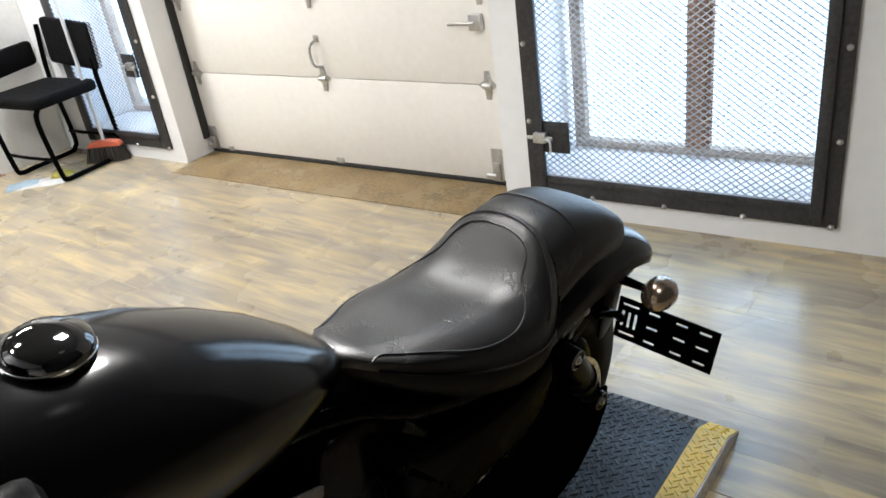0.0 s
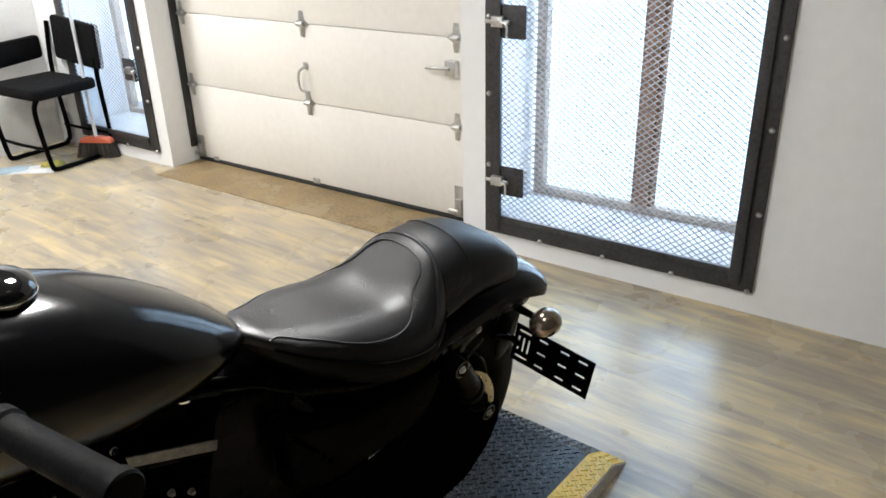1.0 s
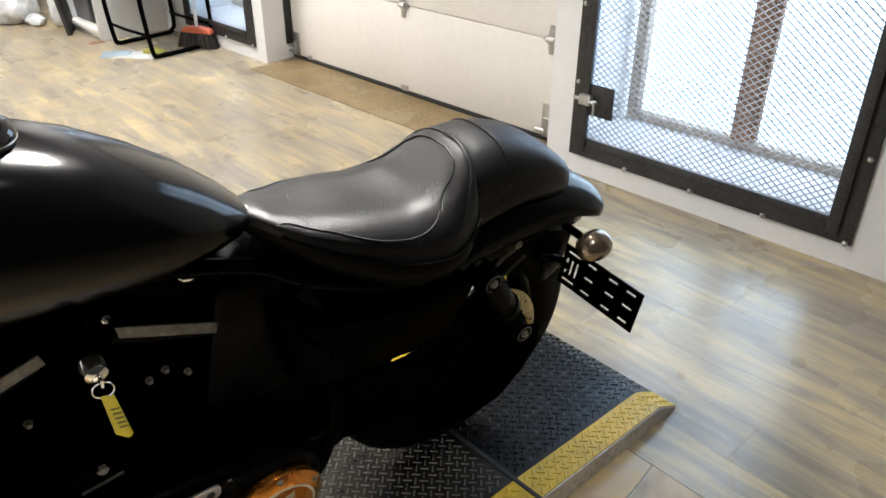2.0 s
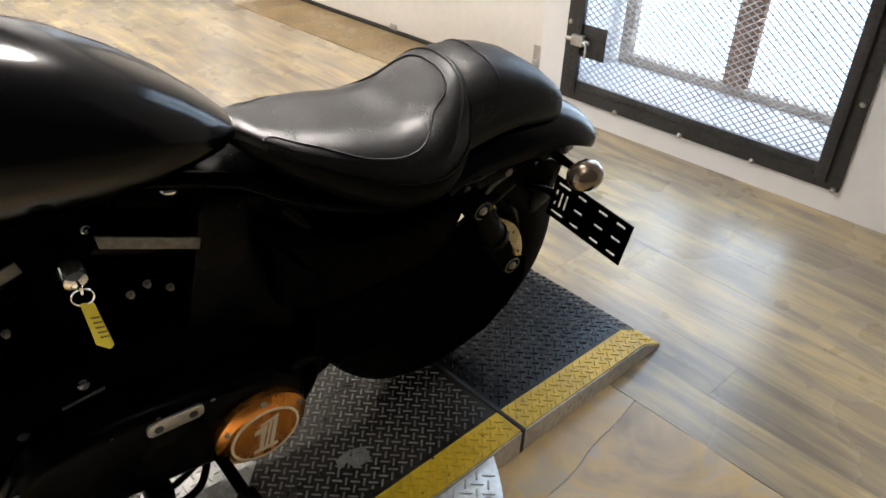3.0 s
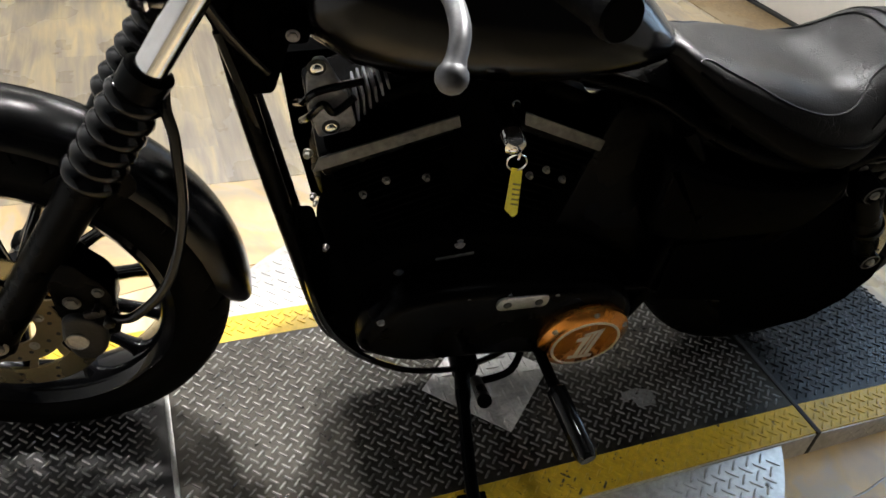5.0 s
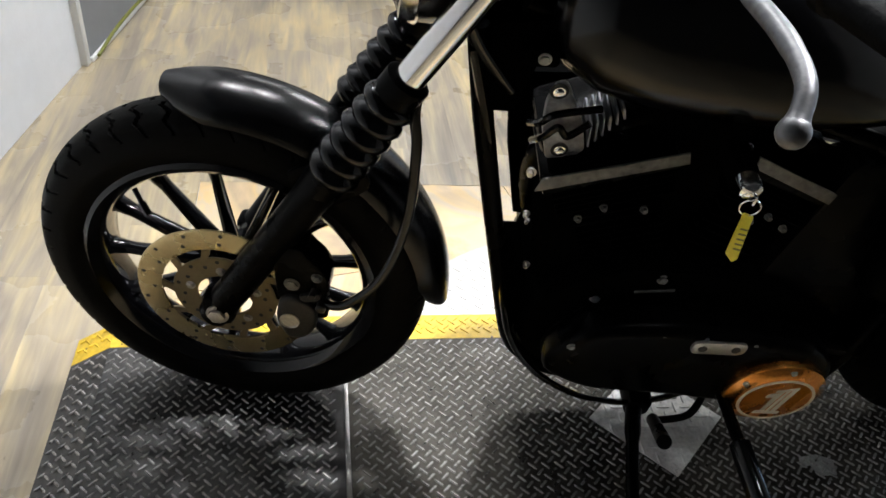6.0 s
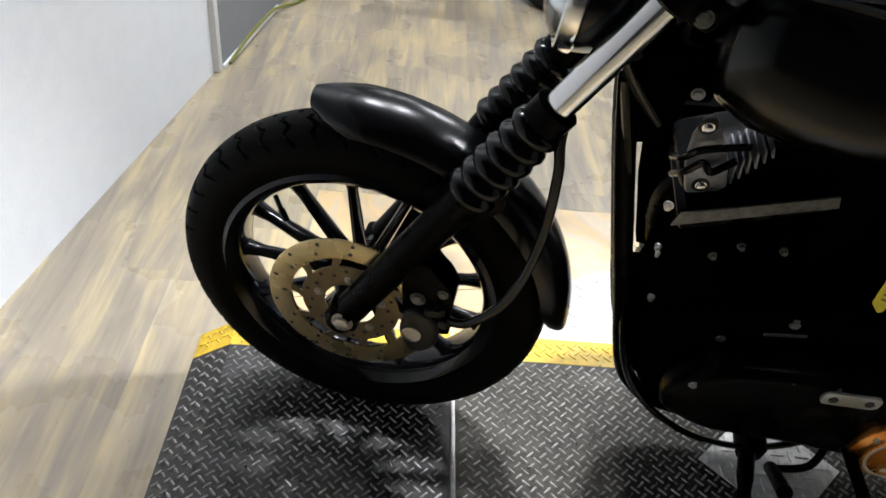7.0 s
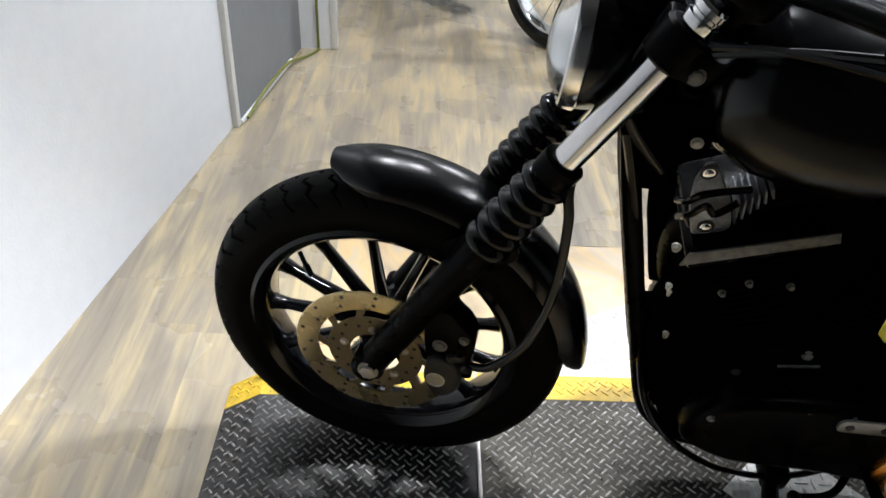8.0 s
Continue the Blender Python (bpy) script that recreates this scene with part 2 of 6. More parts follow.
def chipped(m, color, scale, level):
    """Small chips and specks through a paint, down to another colour."""
    n, l = m.node_tree.nodes, m.node_tree.links
    base = n["Principled BSDF"].inputs["Base Color"]
    paint = base.links[0].from_socket
    co = n.new("ShaderNodeTexCoord")
    spot = n.new("ShaderNodeTexNoise")
    spot.inputs["Scale"].default_value, spot.inputs["Detail"].default_value, spot.inputs["Roughness"].default_value = scale, 5, 0.65
    l.new(co.outputs["Object"], spot.inputs["Vector"])
    edge = n.new("ShaderNodeMapRange")
    edge.inputs["From Min"].default_value, edge.inputs["From Max"].default_value = level, level + 0.03
    l.new(spot.outputs["Fac"], edge.inputs["Value"])
    mix = n.new("ShaderNodeMix")
    mix.data_type = "RGBA"
    l.new(edge.outputs["Result"], mix.inputs["Factor"])
    mix_in = [q for q in mix.inputs if q.name == "A" and q.type == "RGBA"][0]
    mix_b = [q for q in mix.inputs if q.name == "B" and q.type == "RGBA"][0]
    mix_b.default_value = (*color, 1)
    l.new(paint, mix_in)
    l.new([q for q in mix.outputs if q.type == "RGBA"][0], base)
    return m


M_PLANK, M_STONE, M_LEATHER = chipped(plank_mat(), (0.17, 0.135, 0.095), 26, 0.69), stone_mat(), leather_mat()
M_TYRE = mat("tyre_rubber", (0.003, 0.0028, 0.0026), 0.5, 0, 0.25, 20, 0.12, 200, spec=0.03)
M_WALL = mat("white_wall_paint", (0.79, 0.80, 0.815), 0.6, 0, 0.03, 2.0, 0.12, 90)
M_CEIL = mat("ceiling_paint", (0.09, 0.09, 0.09), 0.8, 0, 0.05, 1.5, 0.1, 60)
M_DOOR = mat("garage_door_white", (0.80, 0.78, 0.735), 0.5, 0, 0.035, 3.0, 0.12, 40)
M_DARK = mat("reflection_darkening_wall", (0.03, 0.03, 0.032), 0.7, 0, 0.1, 2.0, 0.1, 80)
M_GREY = mat("grey_panel_paint", (0.22, 0.225, 0.235), 0.6, 0, 0.05, 2.0, 0.1, 80)
M_TRIM = mat("white_trim_paint", (0.82, 0.82, 0.80), 0.45, 0, 0.04, 4.0, 0.05, 120)
M_STEEL = mat("dark_steel", (0.055, 0.055, 0.058), 0.5, 0.5, 0.35, 7, 0.25, 70)
M_RUST = mat("rusty_steel", (0.27, 0.15, 0.095), 0.75, 0.2, 0.45, 12, 0.4, 90)
M_MESH = mat("expanded_mesh_steel", (0.44, 0.46, 0.50), 0.5, 0.6, 0.3, 20)
M_MASON = mat("painted_masonry", (0.66, 0.66, 0.67), 0.8, 0, 0.16, 4, 0.5, 25)
M_SASH = mat("weathered_sash", (0.36, 0.30, 0.25), 0.75, 0.1, 0.4, 10, 0.4, 60)
M_ZINC = mat("galvanised_steel", (0.52, 0.52, 0.51), 0.38, 0.9, 0.25, 15, 0.15, 80)
M_OUT = glow("overcast_daylight", (0.60, 0.80, 1.0), 2.3)
M_MAT = chipped(mat("worn_brown_threshold", (0.235, 0.165, 0.082), 0.5, 0, 0.38, 7, 0.15, 120), (0.285, 0.215, 0.12), 5, 0.54)
M_SEAL = mat("black_rubber_seal", (0.02, 0.02, 0.02), 0.7, 0, 0.2, 20)
M_DECKTIP = mat("scuffed_black_tips", (0.024, 0.024, 0.027), 0.25, 0.7, 0.4, 30)
M_DECKBLACK = mat("rear_ramp_black_paint", (0.004, 0.004, 0.0045), 0.34, 0.0, 0.5, 5, 0.3, 50, 0.14, spec=0.2)
M_COVER = mat("bright_cover_plate", (0.66, 0.65, 0.625), 0.42, 0.25, 0.25, 14, 0.2, 50)
M_DECK = mat("black_deck_paint", (0.052, 0.047, 0.039), 0.44, 0.8, 0.5, 6, 0.3, 50, 0.12)
M_DECKGREY = mat("front_ramp_grey_paint", (0.062, 0.060, 0.058), 0.46, 0.8, 0.4, 6, 0.3, 50, 0.12)
M_YELLOW = chipped(mat("safety_yellow_paint", (0.62, 0.41, 0.022), 0.42, 0.0, 0.22, 9, 0.25, 60), (0.05, 0.035, 0.015), 55, 0.64)
M_YELLOWWORN = chipped(mat("worn_yellow_paint", (0.60, 0.40, 0.022), 0.42, 0.0, 0.22, 9, 0.25, 60), (0.06, 0.042, 0.018), 24, 0.60)
M_PLATE = mat("bare_tread_plate", (0.60, 0.59, 0.565), 0.38, 0.45, 0.22, 9, 0.2, 50)
M_BLACK = mat("gloss_black_enamel", (0.0025, 0.0025, 0.003), 0.14, 0, 0.2, 10, 0.0, spec=0.25)
M_SATIN = mat("satin_black_paint", (0.0012, 0.0012, 0.0013), 0.28, 0, 0.2, 12, 0.06, 300, spec=0.03)
M_TANK = mat("deep_black_tank_paint", (0.0012, 0.0012, 0.0014), 0.16, 0, 0.15, 10, 0.015, 400, spec=0.25, rough_vary=0.02)
M_DENIM = mat("denim_black_paint", (0.0012, 0.0012, 0.0014), 0.22, 0.0, 0.15, 10, 0.03, 400, spec=0.22, rough_vary=0.03)
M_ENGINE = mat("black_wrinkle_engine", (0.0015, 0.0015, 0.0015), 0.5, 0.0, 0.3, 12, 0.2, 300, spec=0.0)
M_COVERBLACK = mat("dull_black_cover", (0.0006, 0.0006, 0.0007), 0.3, 0, 0.2, 12, 0.05, 300, spec=0.008)
M_SEATSHADE = mat("shaded_seat_side", (0.002, 0.002, 0.002), 0.45, 0, 0.2, 14, 0.1, 200, spec=0.04)
M_CALIPER = mat("dark_cast_alloy", (0.017, 0.016, 0.0155), 0.45, 0.3, 0.3, 30, 0.15, 200, spec=0.3)
M_BARE = mat("worn_tread_tips", (0.30, 0.29, 0.275), 0.34, 0.85, 0.5, 30, 0.1, 90)
M_CAP = mat("polished_black_cap", (0.002, 0.002, 0.002), 0.05, 0, 0.1, 10, 0.0, spec=0.8, rough_vary=0.02)
M_CHROME = mat("chrome", (0.72, 0.72, 0.72), 0.12, 1.0, 0.05, 10)
M_ALLOY = mat("brushed_alloy", (0.42, 0.41, 0.39), 0.42, 0.9, 0.2, 20, 0.1, 200)
M_RAIL = mat("worn_alloy_and_edge_glint", (0.11, 0.108, 0.099), 0.5, 0.4, 0.5, 9, 0.15, 200)
M_STRIP = mat("satin_grey_alloy", (0.30, 0.30, 0.29), 0.5, 0.5, 0.3, 18, 0.1, 200)
M_HEAD = mat("dark_blued_alloy", (0.20, 0.205, 0.225), 0.42, 0.5, 0.3, 18, 0.1, 200)
M_CARRIER = mat("bronze_carrier_coat", (0.20, 0.16, 0.095), 0.36, 0.7, 0.12, 16, 0.0, 200, 0.05)
M_DISC = mat("bronze_brake_disc", (0.44, 0.36, 0.20), 0.27, 0.85, 0.08, 16, 0.0, 200, 0.05)
M_RUBBER = mat("black_rubber", (0.0025, 0.0025, 0.0025), 0.13, 0, 0.2, 25, 0.03, 150, spec=0.25, rough_vary=0.03)
M_LEVER = mat("dull_lever_alloy", (0.12, 0.12, 0.125), 0.45, 0.6, 0.3, 18, 0.1, 200)
M_GRIP = mat("grip_rubber", (0.001, 0.001, 0.0011), 0.45, 0, 0.2, 25, 0.15, 200, spec=0.03)
M_ORANGE = mat("copper_orange_enamel", (0.66, 0.255, 0.045), 0.24, 0.9, 0.12, 14, 0.05, 300, coat=0.4)
M_CREAM = mat("cream_enamel", (0.66, 0.60, 0.48), 0.4, 0.0, 0.08, 40)
M_BROWN = mat("brown_enamel", (0.50, 0.18, 0.03), 0.26, 0.85, 0.12, 30)
M_TAG = mat("yellow_plastic_tag", (0.68, 0.60, 0.02), 0.4, 0, 0.08, 30)
M_PRINT = mat("grey_print", (0.15, 0.14, 0.03), 0.5, 0, 0.1, 30)
M_LENS = glass("clear_lens", (0.95, 0.97, 0.97), 0.06)
M_SMOKE = mat("smoked_signal_lens", (0.26, 0.20, 0.15), 0.16, 0.75, 0.2, 30, coat=0.5)
M_FABRIC = mat("black_chair_fabric", (0.004, 0.004, 0.0045), 0.9, 0, 0.3, 40, 0.5, 500, spec=0.12)
M_BROOM = mat("broom_bristles", (0.05, 0.045, 0.04), 0.9, 0, 0.4, 60, 0.6, 300)
M_RED = mat("red_broom_head", (0.55, 0.12, 0.06), 0.5, 0, 0.1, 20)
M_STICK = mat("white_broom_stick", (0.6, 0.6, 0.6), 0.4, 0.2, 0.1, 20)
M_BLUE = mat("blue_cloth", (0.26, 0.34, 0.40), 0.9, 0, 0.25, 30, 0.6, 120)
M_OLIVE = mat("yellow_green_rag", (0.34, 0.30, 0.06), 0.9, 0, 0.3, 30, 0.6, 120)
M_DUST = mat("pale_dust", (0.50, 0.50, 0.49), 0.9, 0, 0.2, 20)
M_CORD = mat("yellow_green_cord", (0.16, 0.17, 0.02), 0.5, 0, 0.15, 30)
M_BAG = mat("clear_plastic_bag", (0.62, 0.64, 0.66), 0.25, 0, 0.15, 12, 0.8, 18)
M_CARD = mat("dark_box", (0.03, 0.03, 0.032), 0.6, 0, 0.3, 15, 0.2, 60)
M_OCHRE = mat("ochre_paint", (0.45, 0.31, 0.05), 0.45, 0, 0.2, 12)


# ---- mesh helpers ----
def V(*a):
    return Vector(a)


def part(name, bm, material, parent=None, label="", m=None, sharp=38.0):
    """Links a bmesh as one mesh object, under a thing or a part if given. m: its pose in the parent."""
    bmesh.ops.recalc_face_normals(bm, faces=bm.faces[:])
    for face in bm.faces:
        face.smooth = True
    for edge in bm.edges:
        if len(edge.link_faces) == 2 and edge.calc_face_angle(0) > radians(sharp):
            edge.smooth = False
    me = bpy.data.meshes.new(name)
    bm.to_mesh(me)
    bm.free()
    for one in material if isinstance(material, (list, tuple)) else (material,):
        me.materials.append(one)
    ob = new(name, me)
    ob.parent = parent
    if m is None and parent is not None and parent.name == "motorcycle":
        m = LEFT
    if m is not None:
        ob.matrix_local = m
    if label:
        ob["label"] = label
    return ob


def share(name, me, parent, m, label=""):
    """One more object on a mesh that is there already."""
    ob = new(name, me)
    ob.parent = parent
    ob.matrix_local = m
    if label:
        ob["label"] = label
    return ob


def thing(name, label, category, m=None, group="", kind=""):
    ob = new(name)
    ob.empty_display_size = 0.1
    if m is not None:
        ob.matrix_world = m
    return tagged(ob, label, category, group, kind)


def loft(bm, rings, closed=True, caps=True):
    """Skins rings of equally many points."""
    rows = [[bm.verts.new(p) for p in ring] for ring in rings]
    count = len(rows[0])
    for a, b in zip(rows, rows[1:]):
        for i in range(count if closed else count - 1):
            j = (i + 1) % count
            bm.faces.new((a[i], a[j], b[j], b[i]))
    if caps and closed:
        bm.faces.new(rows[0][::-1])
        bm.faces.new(rows[-1])
    return rows


def tube(bm, pts, r, n=12, caps=True):
    """A round bar along points; r one radius or one for each point."""
    pts = [Vector(p) for p in pts]
    radii = r if isinstance(r, (list, tuple)) else [r] * len(pts)
    way = (pts[1] - pts[0]).normalized()
    side = way.orthogonal().normalized()
    rings = []
    for i, p in enumerate(pts):
        ahead = (pts[min(i + 1, len(pts) - 1)] - pts[max(i - 1, 0)]).normalized()
        side = (side - ahead * side.dot(ahead)).normalized()
        up = ahead.cross(side)
        rings.append([p + radii[i] * (math.cos(a) * side + math.sin(a) * up) for a in (2 * math.pi * k / n for k in range(n))])
    loft(bm, rings, True, caps)
    return bm


def curve(pts, steps=8):
    """Points on a smooth line through the given ones."""
    pts = [Vector(p) for p in pts]
    out = []
    for i in range(len(pts) - 1):
        a, b, c, d = pts[max(i - 1, 0)], pts[i], pts[i + 1], pts[min(i + 2, len(pts) - 1)]
        for k in range(steps):
            t = k / steps
            out.append(0.5 * ((2 * b) + (c - a) * t + (2 * a - 5 * b + 4 * c - d) * t * t + (3 * b - a - 3 * c + d) * t**3))
    out.append(pts[-1])
    return out


def lathe(bm, profile, m=None, n=32, closed=False):
    """Turns (radius, height) pairs round the z axis of m. closed: the profile is a loop."""
    m = m or Matrix.Identity(4)
    rows = []
    for r, h in profile:
        if r < 1e-6:
            rows.append([bm.verts.new(m @ V(0, 0, h))])
        else:
            rows.append([bm.verts.new(m @ V(r * math.cos(a), r * math.sin(a), h)) for a in (2 * math.pi * k / n for k in range(n))])
    pairs = list(zip(rows, rows[1:])) + ([(rows[-1], rows[0])] if closed else [])
    for a, b in pairs:
        for i in range(n):
            j = (i + 1) % n
            if len(a) == 1 and len(b) == 1:
                continue
            if len(a) == 1:
                bm.faces.new((a[0], b[j], b[i]))
            elif len(b) == 1:
                bm.faces.new((a[i], a[j], b[0]))
            else:
                bm.faces.new((a[i], a[j], b[j], b[i]))
    return bm


def box(bm, x0, x1, y0, y1, z0, z1, bevel=0.0, m=None, segments=2):
    geom = bmesh.ops.create_cube(bm, size=1.0)
    verts = geom["verts"]
    for v in verts:
        v.co = V(x0 if v.co.x < 0 else x1, y0 if v.co.y < 0 else y1, z0 if v.co.z < 0 else z1)
    edges = list({e for v in verts for e in v.link_edges})
    if bevel:
        got = bmesh.ops.bevel(bm, geom=edges, offset=bevel, segments=segments, affect="EDGES", profile=0.5)
        verts = got["verts"]
    if m is not None:
        bmesh.ops.transform(bm, matrix=m, verts=list(set(verts)))
    return bm


def slab(bm, outline, x0, x1, bevel=0.0, m=None, segments=2):
    """An outline of (y, z) pairs made solid between x0 and x1, its rims rounded by bevel."""
    low = [bm.verts.new((x0, y, z)) for y, z in outline]
    high = [bm.verts.new((x1, y, z)) for y, z in outline]
    count = len(outline)
    caps = [bm.faces.new(low[::-1]), bm.faces.new(high)]
    for i in range(count):
        j = (i + 1) % count
        bm.faces.new((low[i], low[j], high[j], high[i]))
    verts = low + high
    if bevel:
        rim = list({e for f in caps for e in f.edges})
        bmesh.ops.recalc_face_normals(bm, faces=list({f for v in verts for f in v.link_faces}))
        got = bmesh.ops.bevel(bm, geom=rim, offset=bevel, segments=segments, affect="EDGES", profile=0.5)
        verts = list(set(v for v in verts if v.is_valid) | set(got["verts"]))
    if m is not None:
        bmesh.ops.transform(bm, matrix=m, verts=verts)
    return bm


def rounded(pts, r, steps=5):
    """A polygon of 2D points with its corners rounded."""
    out, count = [], len(pts)
    for i in range(count):
        p, a, b = Vector(pts[i]), Vector(pts[i - 1]), Vector(pts[(i + 1) % count])
        u, w = (a - p), (b - p)
        d = min(r, 0.45 * u.length, 0.45 * w.length)
        s, e = p + u.normalized() * d, p + w.normalized() * d
        for k in range(steps + 1):
            t = k / steps
            out.append(tuple((1 - t) ** 2 * s + 2 * t * (1 - t) * p + t * t * e))
    return out


def bolt(bm, at, way, r=0.007, h=0.005):
    """A hexagon head with a washer at a place, looking along way."""
    m = Matrix.Translation(at) @ Vector(way).to_track_quat("Z", "Y").to_matrix().to_4x4()
    lathe(bm, [(0, 0), (r * 1.35, 0), (r * 1.35, h * 0.3), (r, h * 0.35)], m, 14)
    lathe(bm, [(r, h * 0.3), (r, h * 0.9), (r * 0.85, h), (0, h)], m, 6)
    return bm


def fresh():
    return bmesh.new()


ALONG_X = Matrix.Rotation(radians(90), 4, "Y")     # turns a lathe's axis onto x

# ---- structure: the street wall with its roller door and two barred windows ----
DOOR_L, DOOR_R, WIN_L, WIN_R, WIN_LO = -3.50, -1.405, -1.279, -0.115, 0.09
LW_L, LW_R, LW_LO = -4.39, -3.597, 0.08
DOOR_TOP, WIN_TOP, LW_TOP, LEFT_END, RIGHT_END = 2.15, 2.1, 2.0, -8.0, 1.75
DEPTH = 0.40


def wall_piece(name, blocks, m, label, material=None):
    bm = fresh()
    for b in blocks:
        box(bm, *b)
    ob = part(name, bm, material or M_WALL, None, "", None)
    ob.matrix_world = m
    return tagged(ob, label, "wall", "", "structure")


wall_piece("wall_north", [
    (LEFT_END, LW_L + 0.02, 0, DEPTH, 0, CEIL),
    (LW_L + 0.02, LW_R - 0.02, 0, DEPTH, 0, LW_LO + 0.02),
    (LW_L + 0.02, LW_R - 0.02, 0, DEPTH, LW_TOP, CEIL),
    (LW_R - 0.02, DOOR_L, 0, DEPTH, 0, CEIL),
    (DOOR_L, DOOR_R, 0, DEPTH, DOOR_TOP, CEIL),
    (DOOR_R, WIN_L + 0.03, 0, DEPTH, 0, CEIL),
    (WIN_L + 0.03, WIN_R - 0.03, 0, DEPTH, 0, WIN_LO + 0.03),
    (WIN_L + 0.03, WIN_R - 0.03, 0, DEPTH, WIN_TOP, CEIL),
    (WIN_R - 0.03, RIGHT_END, 0, DEPTH, 0, CEIL)], WALL, "white painted masonry street wall with deep window reveals")

wall_piece("wall_partition", [(0.0, 3.80, -0.12, 0.0, 0, CEIL)], SIDE, "smooth white painted partition wall")
wall_piece("wall_alcove", [(-0.80, -0.036, -0.12, 0.016, 0, CEIL)], SIDE, "grey painted recessed panel beside the partition", M_GREY)
# unseen wall, added dark and close so the black paint reflects little
wall_piece("wall_east", [(1.7, 1.85, -1.4, 3.6, 0, CEIL)], Matrix.Identity(4), "added dark grey wall behind the camera, darkens floor and reflections", M_DARK)
wall_piece("wall_west", [(-8.2, -8.0, -4.2, 3.2, 0, CEIL)], Matrix.Identity(4), "plain white far wall of the showroom")
wall_piece("wall_south", [(-8.0, -2.9, -4.3, -4.15, 0, CEIL)], Matrix.Identity(4), "plain white back wall of the showroom")
wall_piece("wall_return", [(-2.95, -2.822, -4.15, -0.40, 0, CEIL)], Matrix.Identity(4), "white return wall behind the alcove")

bm = fresh()
box(bm, -8.2, 1.85, -4.3, 3.7, CEIL, CEIL + 0.1)
tagged(part("ceiling", bm, M_CEIL), "plain painted workshop ceiling", "ceiling", "", "structure")
bm = fresh()
box(bm, -8.2, 1.85, -4.3, 3.7, -0.12, -0.004)
tagged(part("subfloor", bm, M_DUST), "concrete slab under the vinyl floor", "floor", "", "structure")

# jamb trim and baseboard of the alcove
bm = fresh()
box(bm, -0.034, -0.002, -0.10, 0.022, 0, CEIL, 0.004)
ob = part("trim", bm, M_TRIM)
ob.matrix_world = SIDE
tagged(ob, "white wooden jamb trim at the partition's end", "trim", "", "structure")
bm = fresh()
box(bm, -0.64, -0.036, 0.0165, 0.028, 0, 0.018, 0.003)
ob = part("baseboard", bm, M_TRIM)
ob.matrix_world = SIDE
tagged(ob, "white painted baseboard strip under the grey panel", "baseboard", "", "structure")
bm = fresh()
box(bm, -0.05, 0.012, -0.002, 0.03, 0, CEIL, 0.004)
ob = part("trim", bm, M_TRIM)
ob.matrix_world = pose(-2.826, -0.398, 0)
tagged(ob, "white painted corner post of the alcove", "trim", "", "structure")

# ceiling tube fixtures
for x, y, watts, long in TUBES:
    fix = thing("ceiling_light", "white fluorescent tube fixture on the ceiling", "ceiling light", pose(x, y, CEIL), "ceiling tube lights")
    bm = fresh()
    box(bm, -0.16, 0.16, -long / 2 - 0.05, long / 2 + 0.05, -0.07, -0.002, 0.012)
    part("housing", bm, M_TRIM, fix)
    for dx in (-0.07, 0.07):
        bm = fresh()
        tube(bm, [(dx, -long / 2, -0.09), (dx, long / 2, -0.09)], 0.014, 10)
        part("fluorescent_tube", bm, glow("lit_tube", (1.0, 0.97, 0.92), 20.0), fix, "lit white tube")

# housings for the added spotlights
for at, to, size, watts, spread in SPOTS:
    fix = thing("added_spotlight", "added unseen spotlight with a white shade, for tank and slate", "spotlight", pose(at[0], at[1], CEIL), "ceiling spotlights")
    into = pose(at[0], at[1], CEIL).inverted() @ look(at, to)
    r = size * 0.72
    bm = fresh()
    tube(bm, [(0, 0, -0.005), (0, 0, -0.06)], 0.02, 12)
    lathe(bm, [(0, 0.012), (r, 0.012), (r + 0.005, 0.0), (r + 0.03, -0.02), (r + 0.037, -0.02), (r + 0.015, 0.03), (r * 0.6, 0.11), (0.03, 0.14), (0, 0.14)], into, 28)
    part("housing", bm, M_TRIM, fix, "white metal shade")


def mesh_grille(bm, x0, x1, z0, z1, y, cell_w, cell_h, r):
    """Expanded metal: slanting strands that meet in flat knots."""
    cols, rows = int((x1 - x0) / cell_w), int((z1 - z0) / cell_h)
    for j in range(rows + 1):
        for i in range(cols + 1):
            off = 0.5 * (j % 2)
            cx, cz = x0 + (i + off) * cell_w, z0 + j * cell_h
            for sx in (-1, 1):
                ex, ez = cx + sx * cell_w / 2, cz + cell_h
                if not (x0 - 1e-3 <= ex <= x1 + 1e-3 and ez <= z1 + 1e-3 and x0 - 1e-3 <= cx <= x1 + 1e-3):
                    continue
                k = [bm.verts.new(p) for p in ((cx, y - r, cz - r), (cx, y + r * 0.4, cz + r), (ex, y + r * 0.4, ez + r), (ex, y - r, ez - r))]
                bm.faces.new(k)
                q = [bm.verts.new(p) for p in ((cx, y - r, cz - r), (cx, y - r * 0.2, cz + r * 1.2), (ex, y - r * 0.2, ez + r * 1.2), (ex, y - r, ez - r))]
                bm.faces.new(q)
    return bm


